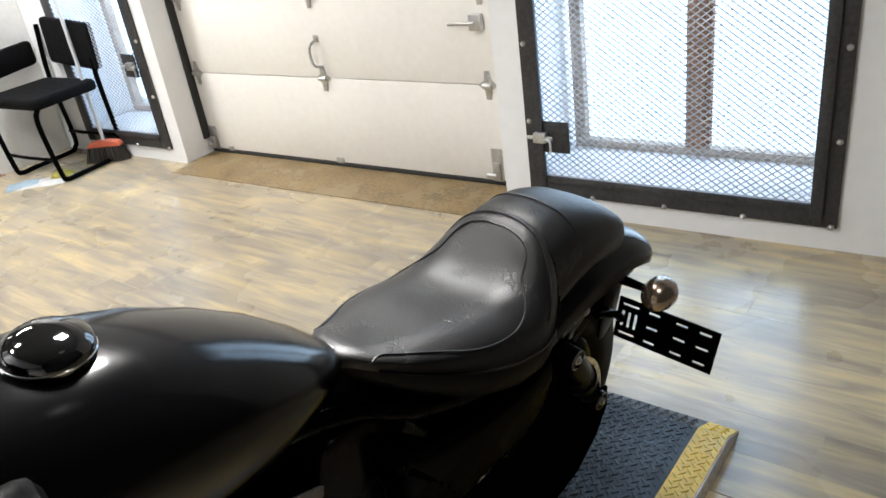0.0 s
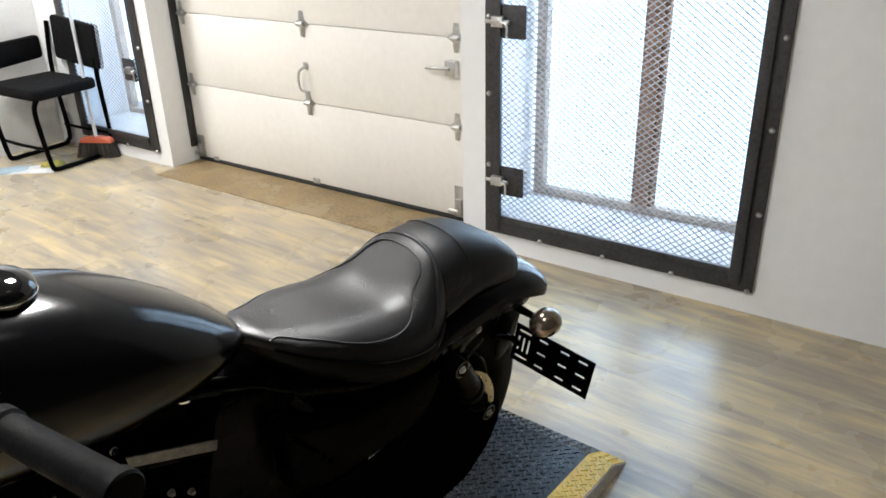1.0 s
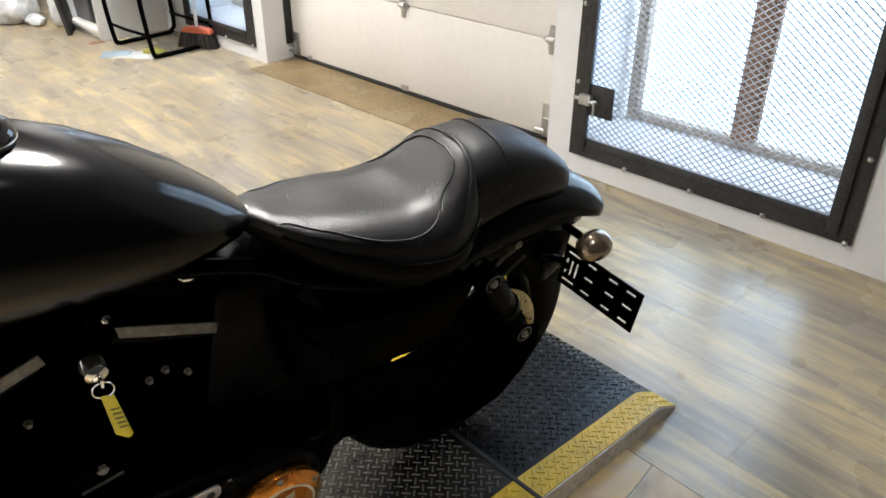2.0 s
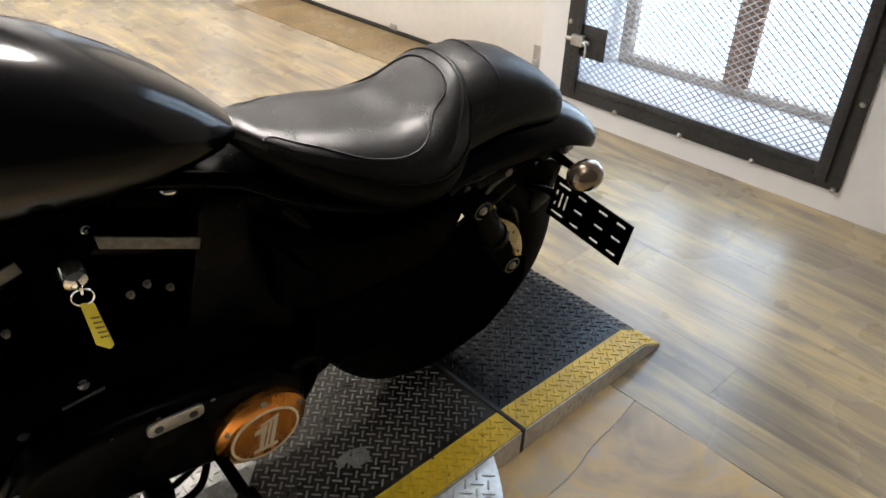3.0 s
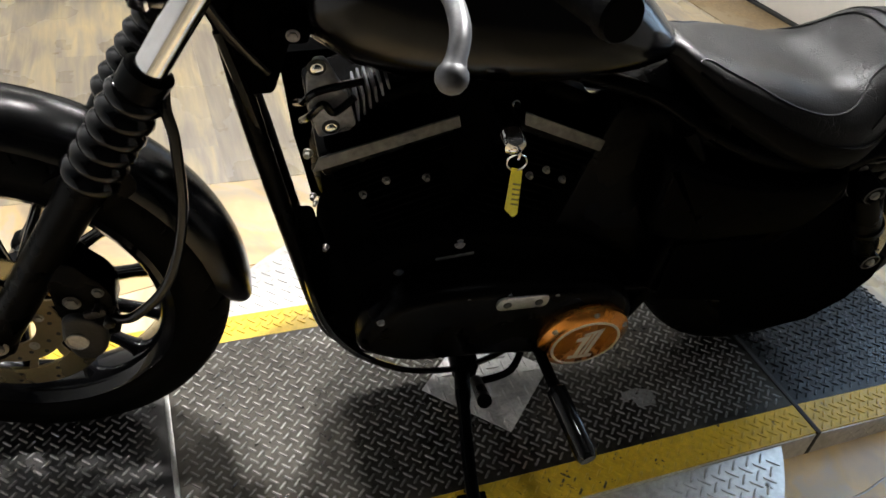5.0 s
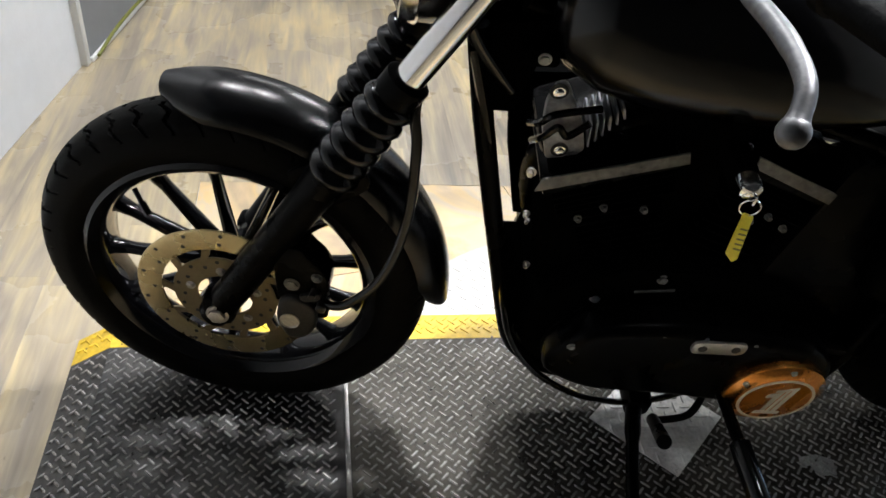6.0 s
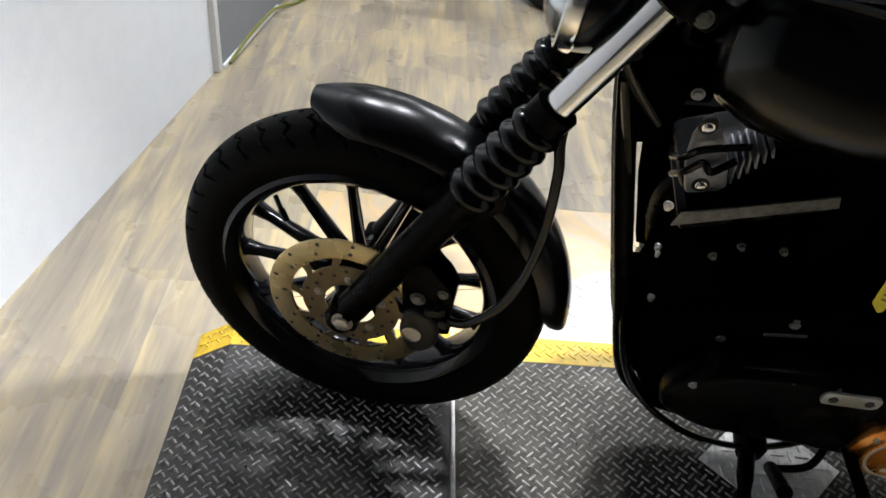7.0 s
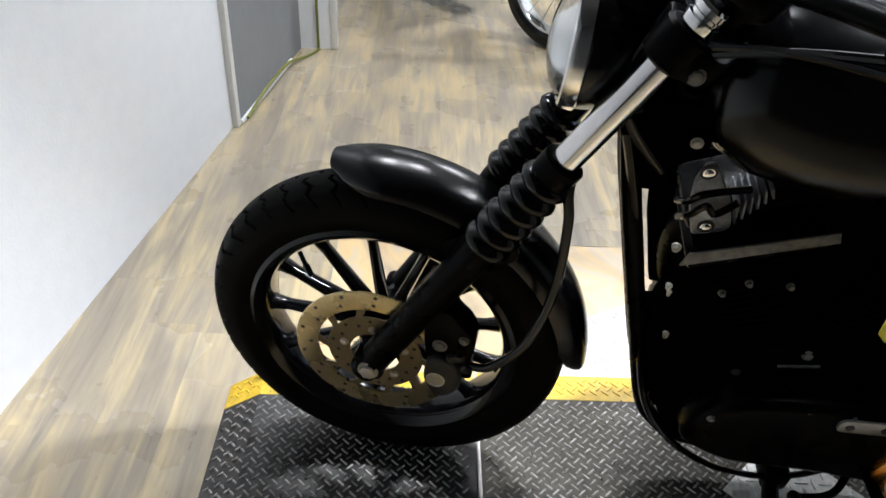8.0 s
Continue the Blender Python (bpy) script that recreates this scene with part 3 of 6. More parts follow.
def barred_window(name, x0, x1, z0, z1, mullions, latch_side, rusty, label):
    win = thing(name, label, "window", WALL, "", "structure")
    w = 0.075
    # angle-iron frame on the wall
    for nm, b in (("frame_stile", (x0, x0 + w, -0.014, 0.0, z0, z1)), ("frame_stile", (x1 - w, x1, -0.014, 0.0, z0, z1)),
                  ("frame_rail", (x0 + w, x1 - w, -0.013, 0.0, z0, z0 + w)), ("frame_rail", (x0 + w, x1 - w, -0.013, 0.0, z1 - w, z1))):
        bm = fresh()
        box(bm, *b, 0.002)
        part(nm, bm, M_STEEL, win, "dark painted steel")
    for a, b in ((x0 + w, x1 - w),):
        bm = fresh()
        box(bm, a, b, -0.022, -0.0135, z0 + w - 0.02, z0 + w + 0.012, 0.002)
        part("gate_rail", bm, M_STEEL, win)
    if rusty:
        bm = fresh()
        box(bm, x1 - w - 0.012, x1 - w + 0.028, -0.030, -0.0145, z0 + 0.03, z1 - 0.03, 0.002)
        part("gate_stile", bm, M_STEEL, win)
        bm = fresh()
        box(bm, x0 + w - 0.02, x0 + w + 0.006, -0.030, -0.0145, z0 + 0.05, z1 - 0.03, 0.002)
        part("gate_stile", bm, M_STEEL, win)
    # bolts
    me = None
    spots = [(x0 + 0.018, z0 + 0.005 + 0.31 * k) for k in range(1, 7)] + [(x1 - 0.018, z0 + 0.005 + 0.31 * k) for k in range(0, 7)]
    spots += [(x1 - 0.018 - 0.29 * k, z0 + 0.006) for k in range(1, int((x1 - x0) / 0.29))]
    for bx, bz in spots:
        if bz > z1:
            continue
        if me is None:
            bm = fresh()
            lathe(bm, [(0.011, 0), (0.010, 0.004), (0.006, 0.0075), (0, 0.009)], Matrix.Rotation(radians(90), 4, "X"), 12)
            me = part("bolt", bm, M_ZINC, win, "", Matrix.Translation((bx, -0.014, bz))).data
        else:
            share("bolt", me, win, Matrix.Translation((bx, -0.014, bz)))
    bm = fresh()
    mesh_grille(bm, x0 + w - 0.015, x1 - w + 0.005, z0 + w - 0.02, z1 - w, -0.008, 0.034, 0.0125, 0.0024)
    tagged(part("expanded_mesh", bm, M_MESH, win), kind="stuff")
    # latch plate and bolt
    for lz in latch_side:
        lx = x0 + w if rusty else x1 - w - 0.115
        bm = fresh()
        box(bm, lx, lx + 0.115, -0.020, -0.0145, lz - 0.065, lz + 0.065, 0.002)
        part("latch_plate", bm, M_STEEL, win)
        lx2 = x0 + 0.045 if rusty else x1 - w - 0.06
        bm = fresh()
        box(bm, lx2, lx2 + 0.055, -0.048, -0.0205, lz - 0.02, lz + 0.022, 0.004)
        tube(bm, [(lx2 - 0.03, -0.036, lz), (lx2 + 0.08, -0.036, lz)], 0.008, 10)
        tube(bm, curve([(lx2 + 0.05, -0.045, lz), (lx2 + 0.075, -0.05, lz - 0.01), (lx2 + 0.075, -0.05, lz - 0.06)], 4), 0.005, 8)
        part("slide_bolt", bm, M_ZINC, win, "galvanised slide bolt")
    # outer sash in the reveal
    sx0, sx1, sy = x0 + 0.06, x1 - 0.06, 0.345
    lo = z0 + 0.085
    for nm, b in (("sash_rail", (sx0, sx1, sy - 0.025, sy + 0.025, lo, lo + 0.035)), ("sash_stile", (sx0, sx0 + 0.05, sy - 0.025, sy + 0.025, lo + 0.035, z1)), ("sash_stile", (sx1 - 0.05, sx1, sy - 0.025, sy + 0.025, lo + 0.035, z1))):
        bm = fresh()
        box(bm, *b, 0.004)
        part(nm, bm, M_SASH, win)
    for mx, mw in mullions:
        bm = fresh()
        box(bm, mx, mx + mw, sy - 0.03, sy + 0.026, lo + 0.035, z1, 0.004)
        box(bm, mx + mw, mx + mw + 0.02, sy - 0.012, sy + 0.02, lo + 0.035, z1, 0.003)
        part("mullion", bm, M_RUST, win, "rusty steel mullion")
    bm = fresh()
    box(bm, sx0 - 0.02, sx1 + 0.02, 0.003, 0.40, z0 + 0.031, z0 + 0.085, 0.006)
    part("window_sill", bm, M_MASON, win, "weathered painted masonry sill")
    return win


barred_window("window_1", WIN_L, WIN_R, WIN_LO, WIN_TOP, [(-0.735, 0.075)], (0.345, 1.01), True, "dark steel window grille with expanded mesh and slide bolts")
barred_window("window_2", LW_L, LW_R, LW_LO, LW_TOP, [], (0.57,), False, "dark steel window grille with expanded mesh beside the roller door")
bm = fresh()
box(bm, -9.0, 4.0, 1.2, 1.25, -0.5, 4.0)
ob = part("backdrop", bm, M_OUT)
ob.matrix_world = WALL
tagged(ob, "blank overcast daylight outside the windows", "backdrop", "", "structure")

# ---- sectional garage door ----
door = thing("door_1", "cream white sectional garage door with galvanised hinges", "garage door", WALL @ pose(0, 0.2, 0), "", "structure")
DX0, DX1 = DOOR_L + 0.005, DOOR_R - 0.115
heights = [0.02, 0.475, 0.885, 1.30, 1.72, 2.14]
for k, (a, b) in enumerate(zip(heights, heights[1:])):
    bm = fresh()
    box(bm, DX0, DX1, 0.0, 0.045, a + 0.002, b - 0.002, 0.004)
    part("door_panel", bm, M_DOOR, door)
bm = fresh()
box(bm, DX0, DX1, -0.006, 0.04, 0.0, 0.019, 0.004)
part("bottom_seal", bm, M_SEAL, door, "black rubber bottom seal")
for x0, x1 in ((DOOR_L, DX0 - 0.001), (DX1 + 0.004, DOOR_R + 0.02)):
    bm = fresh()
    box(bm, x0 - (0.03 if x0 == DOOR_L else 0), x1, 0.02, 0.07, 0, DOOR_TOP)
    part("door_jamb", bm, M_DOOR, door)
bm = fresh()
box(bm, DOOR_L + 0.0, DOOR_L + 0.012, -0.05, -0.002, 0.09, DOOR_TOP, 0.003)
part("door_track", bm, M_SEAL, door, "dark steel track")


def door_hinge(x, z, size=1.0):
    bm = fresh()
    s = size
    outline = [(-0.05, 0), (-0.018, 0.02), (-0.012, 0.065), (0.012, 0.065), (0.018, 0.02), (0.05, 0), (0.018, -0.02), (0.012, -0.065), (-0.012, -0.065), (-0.018, -0.02)]
    slab(bm, [(px * s, pz * s) for px, pz in outline], 0.0, 0.004, 0.001, Matrix.Rotation(radians(-90), 4, "Z"))
    tube(bm, [(-0.022 * s, -0.014, 0), (0.022 * s, -0.014, 0)], 0.011, 10)
    box(bm, -0.016 * s, 0.016 * s, -0.018, -0.002, -0.012, 0.012, 0.002)
    return part("hinge", bm, M_ZINC, door, "galvanised hinge", Matrix.Translation((x, -0.002, z)))


mid = (DX0 + DX1) / 2
first = door_hinge(mid, heights[1])
for z in heights[1:5]:
    for x in (DX0 + 0.045, mid, DX1 - 0.04):
        if (x, z) != (mid, heights[1]):
            share("hinge", first.data, door, Matrix.Translation((x, -0.002, z)), "galvanised hinge")
bm = fresh()
tube(bm, curve([(mid, -0.004, 0.665), (mid - 0.012, -0.04, 0.65), (mid - 0.02, -0.045, 0.6), (mid - 0.012, -0.04, 0.55), (mid, -0.004, 0.53)], 6), 0.007, 10)
box(bm, mid - 0.014, mid + 0.014, -0.008, -0.0005, 0.655, 0.69, 0.002)
part("door_handle", bm, M_ZINC, door, "steel lift handle")
bm = fresh()
box(bm, DX1 - 0.09, DX1 - 0.03, -0.03, -0.0005, 0.715, 0.785, 0.004)
tube(bm, [(DX1 - 0.06, -0.035, 0.75), (DX1 - 0.19, -0.035, 0.745)], 0.008, 10)
part("door_lock", bm, M_ZINC, door, "steel slide lock")
for x, z, w, h in ((DX0 + 0.035, 0.09, 0.06, 0.14), (mid, 0.035, 0.05, 0.03), (DX1 - 0.035, 0.10, 0.055, 0.16), (DX0 + 0.16, 0.03, 0.04, 0.025)):
    bm = fresh()
    box(bm, x - w / 2, x + w / 2, -0.006, -0.0005, z - h / 2, z + h / 2, 0.001)
    if h > 0.1:
        tube(bm, [(x, -0.02, z - h * 0.3), (x - 0.05, -0.02, z - h * 0.3)], 0.012, 10)
        box(bm, x - 0.018, x + 0.018, -0.022, -0.0061, z - h * 0.45, z + h * 0.1, 0.002)
    part("bottom_bracket", bm, M_ZINC, door, "galvanised bottom bracket")

bm = fresh()
box(bm, DOOR_L + 0.02, DOOR_R + 0.02, -0.14, 0.192, 0.0005, 0.0035, 0.001)
ob = part("threshold", bm, M_MAT)
ob.matrix_world = WALL
tagged(ob, "worn brown wood-print floor strip along the garage door", "threshold", "", "structure")

# ---- the turntable stand ----
TC = V(-0.427, 0.797, 0)          # centre
HALF_W, DECK = 0.312, 0.07
Y_FRONT, Y_FSPLIT, Y_RJOINT, Y_REAR = -0.395, 0.172, 1.432, 1.987


def deck_height(y):
    """Height of the stand's top along its length: level in the middle, ramps at both ends."""
    if y > Y_RJOINT:
        k = (y - Y_RJOINT) / (Y_REAR - 0.085 - Y_RJOINT)
        return DECK - 0.018 * k if k < 1 else max(0.006, DECK - 0.018 - 0.046 * (y - (Y_REAR - 0.085)) / 0.085)
    if y < Y_FSPLIT:
        k = (Y_FSPLIT - y) / (Y_FSPLIT - Y_FRONT - 0.085)
        return DECK - 0.010 * k if k < 1 else max(0.006, DECK - 0.010 - 0.054 * (Y_FRONT + 0.085 - y) / 0.085)
    return DECK


def tread(bm, spots, length, width, rise, flip):
    """Raised lens-shaped bars: (x, y, z) places, turned one way or the other."""
    for k, (x, y, z) in enumerate(spots):
        a = radians(45 if flip(k) else -45)
        u, w = V(math.cos(a), math.sin(a), 0), V(-math.sin(a), math.cos(a), 0)
        c = V(x, y, z)
        low = [bm.verts.new(c + u * i * length / 2 + w * j * width / 2) for i, j in ((-1, 0), (-0.7, -1), (0.7, -1), (1, 0), (0.7, 1), (-0.7, 1))]
        top = [bm.verts.new(c + u * i * length / 2 + w * j * width / 2 + V(0, 0, rise)) for i, j in ((-0.85, 0), (-0.6, -0.45), (0.6, -0.45), (0.85, 0), (0.6, 0.45), (-0.6, 0.45))]
        for i in range(6):
            bm.faces.new((low[i], low[(i + 1) % 6], top[(i + 1) % 6], top[i]))
        bm.faces.new(top)


def plate_spots(x0, x1, y0, y1, pitch, keep=lambda x, y: True, height=lambda x, y: 0.0):
    """A lattice whose neighbours alternate: gives the places of both turns."""
    one, two = [], []
    row = pitch / math.sqrt(2)
    for j in range(int((y1 - y0) / row) + 1):
        for i in range(int((x1 - x0) / row / 2) + 2):
            x, y = x0 + (2 * i + j % 2) * row, y0 + j * row
            if x <= x1 and keep(x, y):
                (one if j % 2 else two).append((x, y, height(x, y)))
    return one, two


def deck_strip(name, ys, x0, x1, material, parent, label="", low=0.0):
    """A solid lengthwise strip of the stand with its top following the ramps."""
    bm = fresh()
    rings = [[(x0, y, low), (x1, y, low), (x1, y, deck_height(y)), (x0, y, deck_height(y))] for y in ys]
    loft(bm, rings)
    return part(name, bm, material, parent, label, None, 12)


stand = thing("motorcycle_stand", "black steel display stand with yellow edges and tread plate", "display stand", pose(TC.x, 0, 0))
# each section has its own tone, the rear ramp the darkest
sections = (("front_ramp", [Y_FRONT, Y_FRONT + 0.085, Y_FSPLIT - 0.006], M_DECKGREY), ("deck", [Y_FSPLIT + 0.004, Y_RJOINT - 0.006], M_DECK), ("rear_ramp", [Y_RJOINT + 0.006, Y_REAR - 0.085, Y_REAR], M_DECKBLACK))
YW = 0.075
for name, ys, material in sections:
    body = deck_strip(name, ys, -HALF_W + YW, HALF_W - YW, material, stand)
    for x0, x1 in ((-HALF_W, -HALF_W + YW - 0.0008), (HALF_W - YW + 0.0008, HALF_W)):
        edge = deck_strip("yellow_edge", ys, x0, x1, M_YELLOW, body, "safety yellow painted edge", 0.001)
    for sx in (-1, 1):
        bm = fresh()
        x0 = sx * HALF_W
        rings = [[(x0 + sx * 0.003, y, 0.0005), (x0 + sx * 0.003, y, max(deck_height(y) - 0.004, 0.002)), (x0 - sx * 0.002, y, max(deck_height(y) - 0.004, 0.002)), (x0 - sx * 0.002, y, 0.0005)] for y in ys]
        loft(bm, rings)
        skirt = part("side_skirt", bm, M_PLATE, body, "bare metal tread plate skirt")
        bm = fresh()
        for z in (0.014, 0.034, 0.054):
            y, k = ys[0] + 0.1, round(z * 50)
            while y < ys[-1] - 0.1:
                if z < deck_height(y) - 0.012:
                    a = radians(45 if k % 2 else -45)
                    u, w = V(0, math.cos(a), math.sin(a)) * 0.011, V(0, -math.sin(a), math.cos(a)) * 0.0026
                    c = V(x0 + sx * 0.003, y, z)
                    ring = [bm.verts.new(c + q) for q in (u, w, -u, -w)]
                    tip = bm.verts.new(c + V(sx * 0.002, 0, 0))
                    for i in range(4):
                        bm.faces.new((ring[i], ring[(i + 1) % 4], tip))
                y += 0.02
                k += 1
        tagged(part("skirt_tread", bm, M_PLATE, body), kind="stuff")
    for material2, a, b, nm in ((M_DECKTIP if name == "rear_ramp" else M_BARE, -HALF_W + YW + 0.012, HALF_W - YW - 0.012, "deck_tread"), (M_YELLOWWORN if name == "deck" else M_YELLOW, HALF_W - YW + 0.012, HALF_W - 0.010, "edge_tread"), (M_YELLOW, -HALF_W + 0.012, -HALF_W + YW - 0.014, "edge_tread")):
        bm = fresh()
        pitch = 0.0185
        for flip, spots in zip((True, False), plate_spots(a, b, ys[0] + 0.015, ys[-1] - 0.012, pitch, height=lambda x, y: deck_height(y) - 0.0004)):
            tread(bm, spots, 0.0225, 0.0052, 0.0026, lambda k, f=flip: f)
        tagged(part(nm, bm, material2, body), kind="stuff")
bm = fresh()
box(bm, -HALF_W + 0.01, HALF_W - 0.01, Y_FSPLIT - 0.0055, Y_FSPLIT + 0.0035, 0.0, DECK + 0.003, 0.001)
part("joint_strip", bm, M_ALLOY, stand, "bright metal joint strip")
bm = fresh()
box(bm, -HALF_W - 0.004, HALF_W + 0.004, Y_RJOINT - 0.0055, Y_RJOINT + 0.0055, 0.0, DECK + 0.002, 0.001)
part("joint_strip", bm, M_SEAL, stand, "black joint strip")
# the bare cover plate at the middle
cm = pose(0, TC.y + 0.006, DECK + 0.0006, 0, 0, 43)
bm = fresh()
box(bm, -0.101, 0.101, -0.101, 0.101, 0, 0.003, 0.001)
for flip, spots in zip((True, False), plate_spots(-0.09, 0.09, -0.09, 0.09, 0.025, height=lambda x, y: 0.003)):
    tread(bm, spots, 0.030, 0.0056, 0.0022, lambda k, f=flip: f)
for sx in (-1, 1):
    for sy in (-1, 1):
        bolt(bm, (sx * 0.086, sy * 0.086, 0.003), (0, 0, 1), 0.006, 0.003)
part("cover_plate", bm, M_COVER, stand, "bare aluminium tread plate cover with corner bolts", cm)
bm = fresh()
slab(bm, [(0.0, 0.0), (0.035, -0.01), (0.05, 0.02), (0.045, 0.06), (0.02, 0.07), (0.025, 0.045), (0.0, 0.04)], 0, 0.0006, 0, Matrix.Rotation(radians(-90), 4, "Y"))
part("paint_wear", bm, M_STRIP, stand, "patch where the black paint has worn", pose(0.155, 1.13, DECK + 0.0002, 0, 0, 90))

# round turntable wings on both sides
R_WING = 0.622
wings = thing("turntable", "round aluminium tread plate turntable under the stand", "turntable", pose(TC.x, TC.y, 0))
for side in (-1, 1):
    x_in = HALF_W + 0.005
    a0 = math.acos(x_in / R_WING)
    arc = [(R_WING * math.cos(a), R_WING * math.sin(a)) for a in (-a0 + 2 * a0 * k / 40 for k in range(41))]
    bm = fresh()
    slab(bm, [(side * px, py) for px, py in arc][:: side], 0.052, 0.066, 0.0015, Matrix(((0, 1, 0, 0), (0, 0, 1, 0), (1, 0, 0, 0), (0, 0, 0, 1))))
    wing = part("wing", bm, M_PLATE, wings, "bare aluminium tread plate segment")
    bm = fresh()
    keep = lambda x, y: x * x + y * y < (R_WING - 0.02) ** 2
    xs = (x_in + 0.015, R_WING) if side > 0 else (-R_WING, -x_in - 0.015)
    for flip, spots in zip((True, False), plate_spots(xs[0], xs[1], -0.56, 0.56, 0.0235, keep, lambda x, y: 0.0656)):
        tread(bm, spots, 0.0295, 0.0060, 0.0026, lambda k, f=flip: f)
    tagged(part("wing_tread", bm, M_PLATE, wing), kind="stuff")
    for a in (-0.85, -0.45, 0.0, 0.45, 0.85):
        r = R_WING - 0.03 if abs(a) > 0.1 else x_in + 0.03
        bm = fresh()
        bolt(bm, (side * r * math.cos(a), r * math.sin(a), 0.066), (0, 0, 1), 0.006, 0.003)
        part("wing_screw", bm, M_ZINC, wing)
    bm = fresh()
    low = [[(side * R_WING * 0.985 * math.cos(a), R_WING * 0.985 * math.sin(a), z) for z in (0.0, 0.0525)] + [(side * R_WING * 0.975 * math.cos(a), R_WING * 0.975 * math.sin(a), z) for z in (0.0525, 0.0)] for a in (-a0 + 2 * a0 * k / 40 for k in range(41))]
    loft(bm, low)
    part("drum_wall", bm, M_STEEL, wing, "dark steel drum under the plate")

# ---- the motorcycle: x to its left, y to its rear, z up, from the front tyre's foot ----
BIKE = pose(-0.580, -0.018, 0.07, 0, 8.68, -5.52)
RW, RAKE = 0.328, radians(30)
AXIS = V(0, math.sin(RAKE), math.cos(RAKE))
HEAD = V(0, 0.061 * math.cos(RAKE), RW - 0.061 * math.sin(RAKE))
STEER = Matrix.Translation(HEAD) @ Matrix.Rotation(radians(-8.19), 4, AXIS) @ Matrix.Translation(-HEAD)
LEFT = Matrix(((0.99899, -0.01011, 0.04376, -0.0361), (0.01003, 0.99995, 0.00198, -0.0018), (-0.04377, -0.00154, 0.99904, -0.0055), (0, 0, 0, 1)))   # engine and left-hand fittings
UPRIGHT = Matrix.Identity(4)
SADDLE = Matrix.Translation((0.014, 1.251, 0.742)) @ Matrix.Rotation(radians(-3.8), 4, "Y") @ Matrix.Translation((0, -1.251, -0.742))
bike = thing("motorcycle", "matte black cruiser motorcycle leaning on its side stand", "motorcycle", BIKE)


STUDS = {}


def stud(name, at, way, r, h, material, parent, m=None, label=""):
    """A single bolt as a part; alike bolts share one mesh."""
    place = Matrix.Translation(at) @ Vector(way).to_track_quat("Z", "Y").to_matrix().to_4x4()
    if m is not None:
        place = m @ place
    key = (r, h, material.name)
    if key not in STUDS:
        bm = fresh()
        bolt(bm, (0, 0, 0), (0, 0, 1), r, h)
        ob = part(name, bm, material, parent, label, place)
        STUDS[key] = ob.data
        return ob
    return share(name, STUDS[key], parent, place, label)


def leg(k, x=0.095, dy=0.0):
    """A place on the fork, k metres up from the axle."""
    return V(x, dy, RW) + AXIS * k


def mirrored(profile):
    return profile + [(r, -h) for r, h in profile[::-1] if h > 1e-6]


def tread_tyre(bm, prof, half, around=720, pitch=0.048, depth=0.006):
    """A tyre on the x axis whose tread has stepped grooves from the middle out to the shoulders."""
    right = curve([V(h, 0, r) for r, h in prof], 7)
    line = [(p.z, p.x) for p in right] + [(p.z, -p.x) for p in right[::-1][1:]]
    turns = round(2 * math.pi * prof[-1][0] / pitch)
    rows = []
    for k in range(around):
        a = 2 * math.pi * k / around
        row = []
        for r, x in line:
            s = abs(x) / half
            u = turns * k / around + (0.0 if x > 0 else 0.5)
            step = 0.5 * s + 0.26 * abs((2.1 * s) % 1.0 - 0.5) * 2
            near = abs((u - step) % 1.0 - 0.5)
            groove = near > 0.44 and 0.08 < s < 0.93 and r > prof[2][0] + 0.012
            rr = r - (depth if groove else 0.0)
            row.append(bm.verts.new((x, rr * math.sin(a), rr * math.cos(a))))
        rows.append(row)
    for k in range(around):
        p, q = rows[k], rows[(k + 1) % around]
        for i in range(len(line) - 1):
            bm.faces.new((p[i], p[i + 1], q[i + 1], q[i]))


